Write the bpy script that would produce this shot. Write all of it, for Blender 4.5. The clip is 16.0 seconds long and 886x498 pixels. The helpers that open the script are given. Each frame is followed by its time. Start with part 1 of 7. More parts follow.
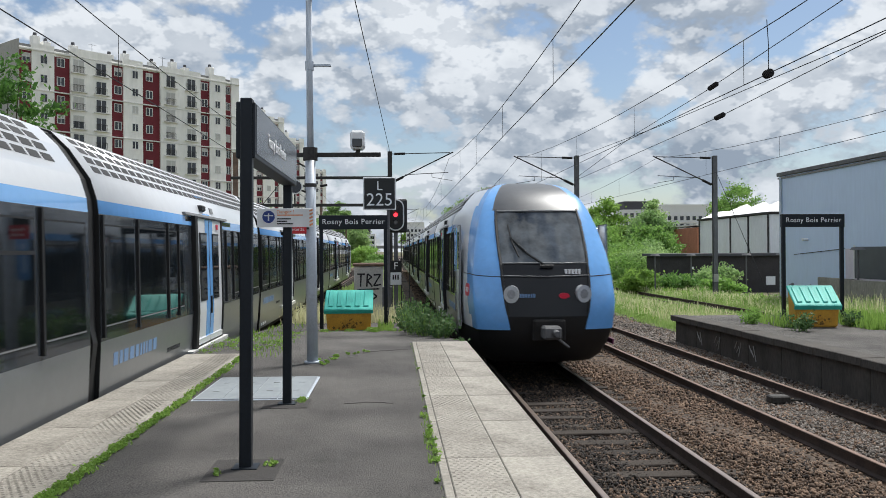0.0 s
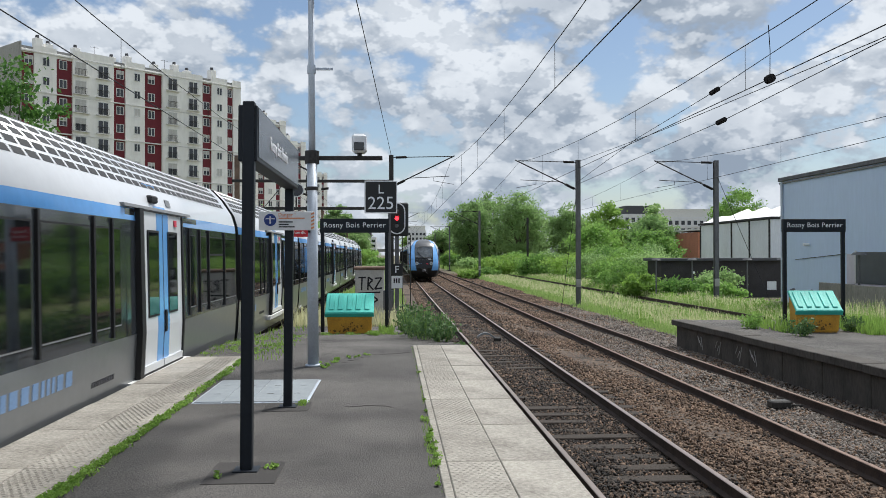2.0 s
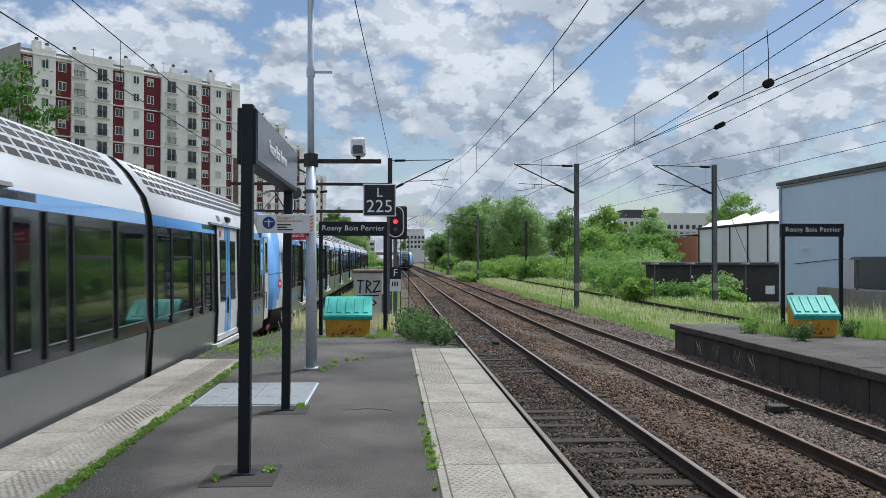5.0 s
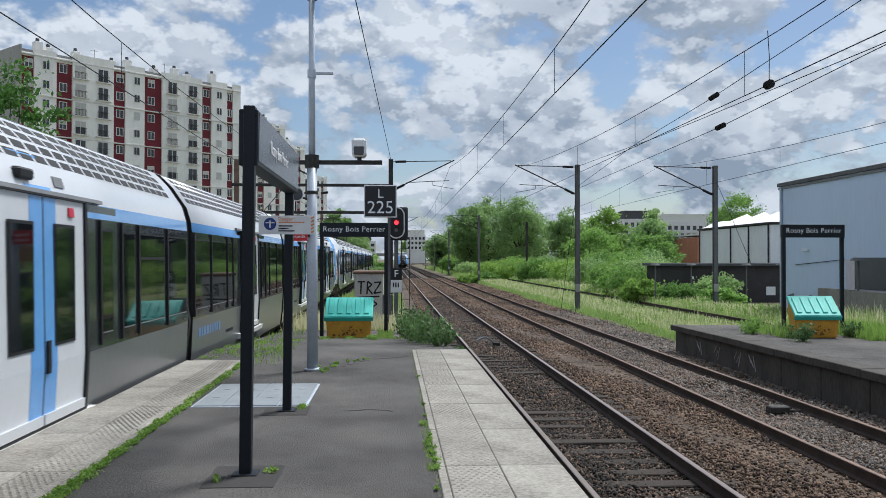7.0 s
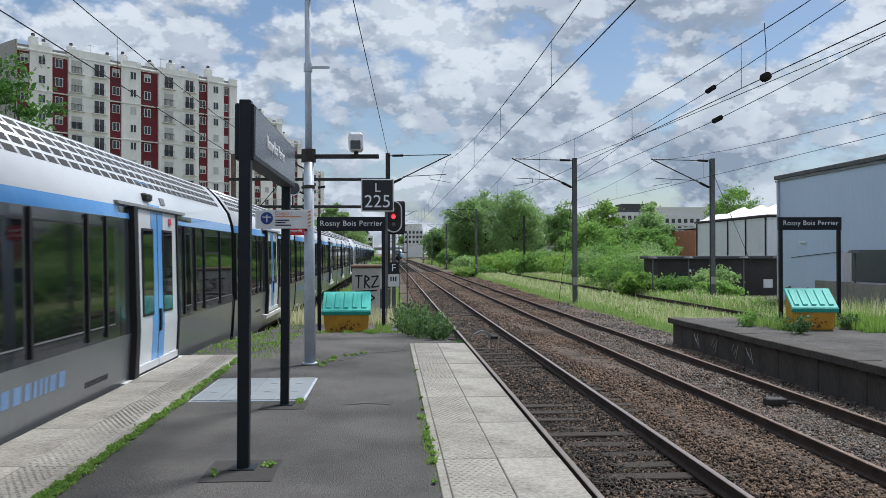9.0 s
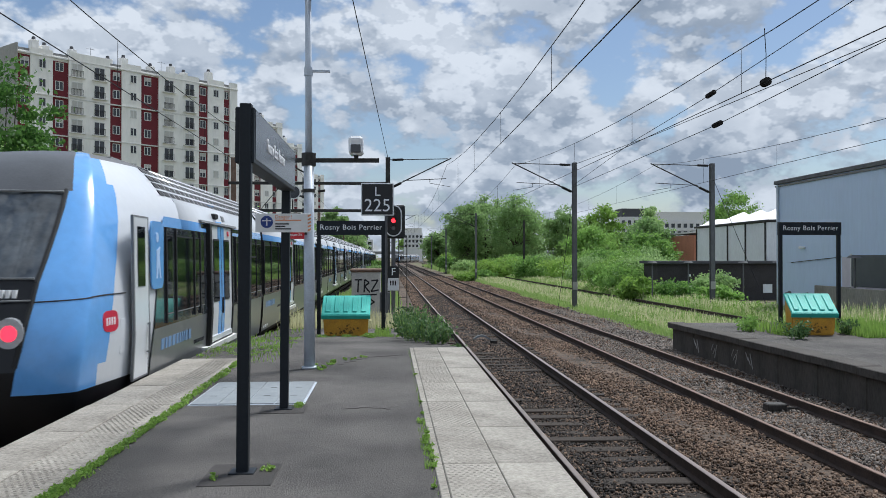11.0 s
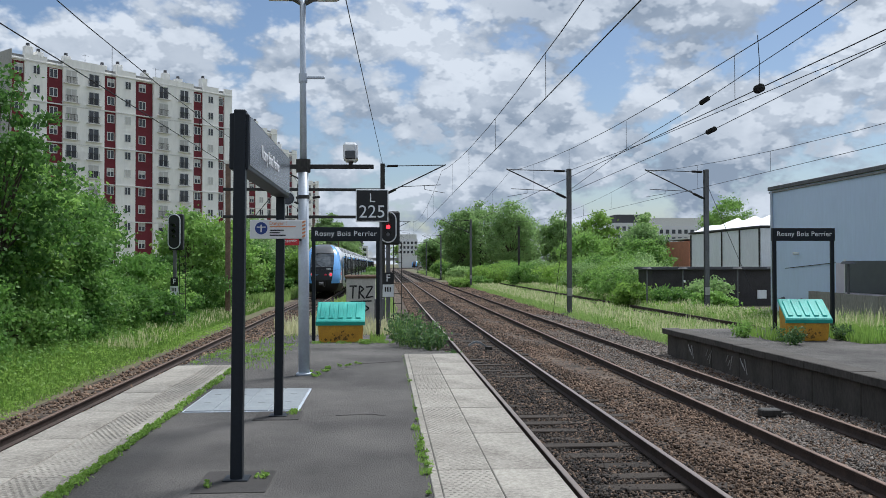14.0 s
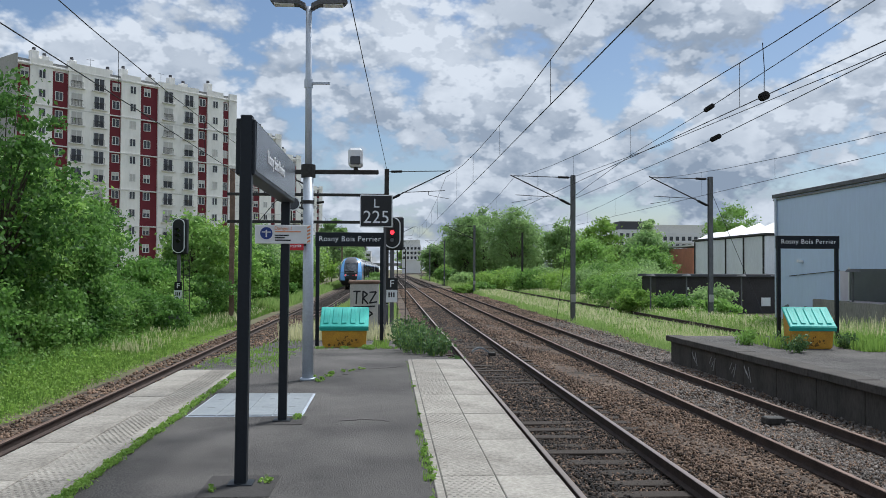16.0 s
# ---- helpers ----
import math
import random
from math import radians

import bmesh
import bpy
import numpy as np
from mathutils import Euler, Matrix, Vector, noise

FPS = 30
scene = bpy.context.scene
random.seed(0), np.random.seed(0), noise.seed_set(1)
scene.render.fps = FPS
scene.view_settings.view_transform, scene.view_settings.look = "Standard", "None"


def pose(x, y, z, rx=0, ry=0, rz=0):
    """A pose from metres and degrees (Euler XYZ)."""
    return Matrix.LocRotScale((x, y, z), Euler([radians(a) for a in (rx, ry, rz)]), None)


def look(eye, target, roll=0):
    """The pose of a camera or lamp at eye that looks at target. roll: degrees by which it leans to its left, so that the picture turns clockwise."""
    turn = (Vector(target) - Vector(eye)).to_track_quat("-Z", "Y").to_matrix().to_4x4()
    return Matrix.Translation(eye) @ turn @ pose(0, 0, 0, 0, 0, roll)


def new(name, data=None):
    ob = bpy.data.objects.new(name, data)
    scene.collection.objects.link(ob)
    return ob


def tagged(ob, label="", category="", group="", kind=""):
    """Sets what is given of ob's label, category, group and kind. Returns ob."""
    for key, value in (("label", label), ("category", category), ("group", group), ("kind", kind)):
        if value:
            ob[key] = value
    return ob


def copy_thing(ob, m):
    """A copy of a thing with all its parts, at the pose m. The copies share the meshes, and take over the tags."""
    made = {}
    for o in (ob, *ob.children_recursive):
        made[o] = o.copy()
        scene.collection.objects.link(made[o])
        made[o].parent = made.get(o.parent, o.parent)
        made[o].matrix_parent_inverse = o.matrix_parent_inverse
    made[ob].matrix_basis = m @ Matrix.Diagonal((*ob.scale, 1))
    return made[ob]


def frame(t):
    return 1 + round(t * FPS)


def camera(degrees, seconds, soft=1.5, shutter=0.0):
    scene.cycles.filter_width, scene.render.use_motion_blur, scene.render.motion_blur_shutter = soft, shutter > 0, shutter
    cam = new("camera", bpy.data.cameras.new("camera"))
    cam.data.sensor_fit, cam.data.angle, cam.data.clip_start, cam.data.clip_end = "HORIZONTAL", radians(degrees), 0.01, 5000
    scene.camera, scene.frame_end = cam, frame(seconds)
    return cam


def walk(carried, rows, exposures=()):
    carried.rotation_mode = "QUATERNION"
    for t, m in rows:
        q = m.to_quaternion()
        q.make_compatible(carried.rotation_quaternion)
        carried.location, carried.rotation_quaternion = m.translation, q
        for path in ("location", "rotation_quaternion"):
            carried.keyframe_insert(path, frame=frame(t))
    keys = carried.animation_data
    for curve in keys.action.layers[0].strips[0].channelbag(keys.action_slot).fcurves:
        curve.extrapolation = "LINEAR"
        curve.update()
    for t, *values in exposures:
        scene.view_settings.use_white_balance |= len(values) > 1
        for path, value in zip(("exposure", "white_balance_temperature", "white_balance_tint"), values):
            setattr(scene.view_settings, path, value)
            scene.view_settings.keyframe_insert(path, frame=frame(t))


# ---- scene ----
EXPOSURES = [(0.0, 0.46, 6200, 9), (1.8, 0.46, 6150, 9), (3.2, 0.34, 5930, 9), (16.0, 0.31, 5830, 9)]
cam = camera(53.66, 16.0, soft=0.5, shutter=0.12)
PATH = [
    (0.0, 0.001, 0.018, 1.549, 90.138, 0.350, -3.304),
    (0.5, 0.009, 0.010, 1.550, 90.244, 0.417, -3.383),
    (1.0, 0.008, 0.010, 1.551, 90.412, 0.379, -3.459),
    (1.5, 0.004, 0.008, 1.550, 90.338, 0.260, -3.265),
    (2.0, -0.002, 0.009, 1.549, 90.378, 0.126, -3.239),
    (2.5, -0.011, 0.020, 1.550, 90.452, -0.093, -3.208),
    (3.0, -0.011, 0.016, 1.551, 90.475, -0.087, -3.214),
    (3.5, -0.004, 0.004, 1.550, 90.528, 0.021, -3.216),
    (4.0, 0.001, 0.004, 1.549, 90.561, 0.027, -3.279),
    (6.5, -0.006, 0.007, 1.549, 90.647, -0.113, -3.355),
    (7.0, -0.006, -0.004, 1.550, 90.662, -0.042, -3.291),
    (7.5, -0.011, 0.001, 1.549, 90.556, -0.020, -3.288),
    (8.0, -0.015, 0.007, 1.551, 90.497, -0.008, -3.295),
    (8.5, -0.007, 0.005, 1.547, 90.451, 0.125, -3.377),
    (9.0, -0.001, -0.002, 1.548, 90.263, 0.180, -3.451),
    (11.5, -0.004, 0.002, 1.547, 90.581, 0.017, -3.476),
    (12.0, 0.001, 0.001, 1.550, 90.606, 0.041, -3.507),
    (12.5, 0.000, -0.000, 1.550, 90.775, -0.000, -3.618),
    (13.0, 0.001, -0.013, 1.551, 90.952, -0.018, -3.675),
    (13.5, -0.002, -0.006, 1.547, 91.049, 0.095, -3.749),
    (14.0, -0.001, -0.001, 1.547, 90.944, 0.097, -3.808),
    (14.5, -0.002, -0.007, 1.549, 90.895, -0.007, -3.734),
    (15.0, -0.005, -0.004, 1.548, 90.988, -0.129, -3.756),
    (15.5, -0.010, -0.008, 1.548, 91.165, -0.188, -3.658),
    (16.0, -0.014, -0.011, 1.548, 91.319, -0.221, -3.589),
]
walk(cam, [(t, pose(*p)) for t, *p in PATH], exposures=EXPOSURES)

# ---- world, sun ----
SUN_TO = Vector((0.41, 0.43, 1.0)).normalized()


def make_world():
    w = bpy.data.worlds.new("sky_world")
    scene.world = w
    w.use_nodes = True
    nt = w.node_tree
    nt.nodes.clear()
    N, L = nt.nodes.new, nt.links.new
    out = N("ShaderNodeOutputWorld")
    sky = N("ShaderNodeTexSky")
    sky.sky_type = "NISHITA"
    sky.sun_disc = False
    sky.sun_elevation = math.asin(SUN_TO.z)
    sky.sun_rotation = math.atan2(SUN_TO.x, SUN_TO.y)
    b1 = N("ShaderNodeBackground")
    b1.inputs["Strength"].default_value = 0.072
    L(sky.outputs[0], b1.inputs["Color"])
    tc = N("ShaderNodeTexCoord")
    sep = N("ShaderNodeSeparateXYZ")
    L(tc.outputs["Generated"], sep.inputs[0])

    def m(op, a, b=None, clamp=False):
        n = N("ShaderNodeMath")
        n.operation = op
        n.use_clamp = clamp
        for k, v in enumerate((a, b)):
            if v is None:
                continue
            if isinstance(v, (int, float)):
                n.inputs[k].default_value = v
            else:
                L(v, n.inputs[k])
        return n.outputs[0]

    comb = N("ShaderNodeCombineXYZ")
    for k, f_ in enumerate((1.0, 1.0, 1.55)):
        L(m("MULTIPLY", sep.outputs[k], f_), comb.inputs[k])

    def fbm(scale, detail, rough, shift, dist=0.0):
        mp = N("ShaderNodeMapping")
        mp.inputs["Location"].default_value = shift
        L(comb.outputs[0], mp.inputs[0])
        n = N("ShaderNodeTexNoise")
        n.inputs["Scale"].default_value = scale
        n.inputs["Detail"].default_value = detail
        n.inputs["Roughness"].default_value = rough
        n.inputs["Distortion"].default_value = dist
        L(mp.outputs[0], n.inputs["Vector"])
        return n.outputs[0]

    def ramp(x, a, b):
        n = N("ShaderNodeMapRange")
        n.interpolation_type = "SMOOTHSTEP"
        L(x, n.inputs[0])
        n.inputs[1].default_value, n.inputs[2].default_value = a, b
        return n.outputs[0]

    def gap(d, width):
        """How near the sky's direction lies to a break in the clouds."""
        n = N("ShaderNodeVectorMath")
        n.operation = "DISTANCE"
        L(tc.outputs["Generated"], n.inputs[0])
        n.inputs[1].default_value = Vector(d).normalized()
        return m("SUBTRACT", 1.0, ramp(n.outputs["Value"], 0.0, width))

    def puff(scale, shift, detail=3.0):
        """Rounded cauliflower heads: high in the middle of each cell."""
        mp = N("ShaderNodeMapping")
        mp.inputs["Location"].default_value = shift
        L(comb.outputs[0], mp.inputs[0])
        n = N("ShaderNodeTexVoronoi")
        n.feature = "SMOOTH_F1"
        n.inputs["Scale"].default_value = scale
        n.inputs["Detail"].default_value = detail
        n.inputs["Roughness"].default_value = 0.55
        n.inputs["Lacunarity"].default_value = 2.3
        n.inputs["Smoothness"].default_value = 0.35
        L(mp.outputs[0], n.inputs["Vector"])
        return m("SUBTRACT", 0.45, n.outputs["Distance"])

    def density(shift):
        return m("ADD", fbm(5.2, 10, 0.56, shift, 0.1), m("MULTIPLY", puff(15.0, shift), 0.15))

    S = (5.3, 2.1, 0.0)
    big = density(S)
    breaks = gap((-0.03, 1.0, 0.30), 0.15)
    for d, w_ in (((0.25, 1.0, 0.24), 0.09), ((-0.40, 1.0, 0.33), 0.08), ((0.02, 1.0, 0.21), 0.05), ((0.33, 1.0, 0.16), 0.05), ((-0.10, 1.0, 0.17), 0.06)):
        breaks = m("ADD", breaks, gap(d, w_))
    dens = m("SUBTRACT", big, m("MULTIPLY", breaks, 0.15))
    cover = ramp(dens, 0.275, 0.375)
    # lit tops and grey bases: compare the cloud with itself a little higher up
    side = ramp(m("SUBTRACT", big, density((S[0] + 0.012, S[1], S[2] + 0.060))), -0.10, 0.10)
    fine = ramp(m("SUBTRACT", puff(15.0, S), puff(15.0, (S[0] + 0.006, S[1], S[2] + 0.020))), -0.12, 0.12)
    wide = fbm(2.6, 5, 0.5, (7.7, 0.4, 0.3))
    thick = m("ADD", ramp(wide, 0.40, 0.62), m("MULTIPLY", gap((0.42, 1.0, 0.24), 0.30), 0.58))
    core = ramp(dens, 0.38, 0.60)
    lit = m("ADD", m("ADD", m("MULTIPLY", side, 0.52), m("MULTIPLY", fine, 0.36)), 0.34)
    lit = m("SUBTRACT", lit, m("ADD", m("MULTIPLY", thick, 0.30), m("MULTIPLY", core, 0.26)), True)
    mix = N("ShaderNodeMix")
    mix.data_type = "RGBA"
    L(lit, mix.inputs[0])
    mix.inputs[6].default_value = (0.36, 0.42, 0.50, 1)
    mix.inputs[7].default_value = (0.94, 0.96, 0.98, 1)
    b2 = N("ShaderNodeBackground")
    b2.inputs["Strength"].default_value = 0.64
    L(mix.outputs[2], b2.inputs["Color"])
    ms = N("ShaderNodeMixShader")
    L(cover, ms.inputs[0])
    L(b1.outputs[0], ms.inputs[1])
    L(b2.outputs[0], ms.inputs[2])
    L(ms.outputs[0], out.inputs[0])
    return w


make_world()
sun = new("sun", bpy.data.lights.new("sun", "SUN"))
sun.data.energy = 3.5
sun.data.angle = radians(14.0)
sun.data.color = (1.0, 0.95, 0.87)
sun.matrix_world = look((0, 0, 60), Vector((0, 0, 60)) - SUN_TO)

# ---- materials ----
def mat(name, color, rough=0.6, metal=0.0, var=0.12, scale=3.0, fine=40.0, bump=0.0, spec=0.5, color2=None, coat=0.0, rnd=0.0,
        streak=0.0, emit=0.0, bscale=None, broad=1.0, con=1.0):
    """A procedural surface: a base colour with broad stains and fine grain, and a fine relief."""
    ma = bpy.data.materials.new(name)
    ma.use_nodes = True
    nt = ma.node_tree
    N, L = nt.nodes.new, nt.links.new
    b = nt.nodes["Principled BSDF"]
    b.inputs["Roughness"].default_value = rough
    b.inputs["Metallic"].default_value = metal
    b.inputs["Specular IOR Level"].default_value = spec
    b.inputs["Coat Weight"].default_value = coat
    if emit:
        b.inputs["Emission Color"].default_value = (*color, 1)
        b.inputs["Emission Strength"].default_value = emit
    tc = N("ShaderNodeTexCoord")
    src = tc.outputs["Object"]
    if streak:
        mp = N("ShaderNodeMapping")
        mp.inputs["Scale"].default_value = (1, 1, streak)
        L(src, mp.inputs[0])
        src = mp.outputs[0]
    n1, n2 = N("ShaderNodeTexNoise"), N("ShaderNodeTexNoise")
    for n, s, d in ((n1, scale, 6), (n2, fine, 4)):
        n.inputs["Scale"].default_value, n.inputs["Detail"].default_value = s, d
        n.inputs["Roughness"].default_value = 0.62
        L(src, n.inputs["Vector"])
    add = N("ShaderNodeMath")
    add.operation = "ADD"
    soft = N("ShaderNodeMath")
    soft.operation = "MULTIPLY_ADD"
    L(n1.outputs[0], soft.inputs[0])
    soft.inputs[1].default_value, soft.inputs[2].default_value = broad, 0.5 * (1 - broad)
    L(soft.outputs[0], add.inputs[0])
    L(n2.outputs[0], add.inputs[1])
    last = add.outputs[0]
    if rnd:
        oi = N("ShaderNodeObjectInfo")
        ge = N("ShaderNodeNewGeometry")
        s1, s2 = N("ShaderNodeMath"), N("ShaderNodeMath")
        s1.operation = s2.operation = "MULTIPLY_ADD"
        L(oi.outputs["Random"], s1.inputs[0])
        s1.inputs[1].default_value = rnd
        L(last, s1.inputs[2])
        L(ge.outputs["Random Per Island"], s2.inputs[0])
        s2.inputs[1].default_value = rnd
        L(s1.outputs[0], s2.inputs[2])
        last = s2.outputs[0]
    mr = N("ShaderNodeMapRange")
    L(last, mr.inputs[0])
    mr.inputs[1].default_value, mr.inputs[2].default_value = 1 - 0.35 / con, 1 + 0.35 / con + 1.4 * rnd
    mix = N("ShaderNodeMix")
    mix.data_type = "RGBA"
    c2 = color2 or tuple(c * (1 - 2 * var) for c in color)
    mix.inputs[6].default_value = (*[min(1, c * (1 + var)) for c in color], 1)
    mix.inputs[7].default_value = (*c2, 1)
    L(mr.outputs[0], mix.inputs[0])
    L(mix.outputs[2], b.inputs["Base Color"])
    if bump:
        bp = N("ShaderNodeBump")
        bp.inputs["Strength"].default_value = min(1.0, bump)
        bp.inputs["Distance"].default_value = 0.02
        if bscale:
            n3 = N("ShaderNodeTexNoise")
            n3.inputs["Scale"].default_value = bscale
            L(src, n3.inputs["Vector"])
            L(n3.outputs[0], bp.inputs["Height"])
        else:
            L(n2.outputs[0], bp.inputs["Height"])
        L(bp.outputs[0], b.inputs["Normal"])
    return ma


def leafmat(name, c1, c2, rnd=1.0):
    ma = mat(name, c1, rough=0.55, var=0.2, scale=0.35, fine=3.0, color2=c2, rnd=rnd, spec=0.3)
    nt = ma.node_tree
    b = nt.nodes["Principled BSDF"]
    tr = nt.nodes.new("ShaderNodeBsdfTranslucent")
    ms = nt.nodes.new("ShaderNodeMixShader")
    ms.inputs[0].default_value = 0.5
    src = b.inputs["Base Color"].links[0].from_socket
    nt.links.new(src, tr.inputs["Color"])
    nt.links.new(b.outputs[0], ms.inputs[1])
    nt.links.new(tr.outputs[0], ms.inputs[2])
    nt.links.new(ms.outputs[0], nt.nodes["Material Output"].inputs[0])
    return ma


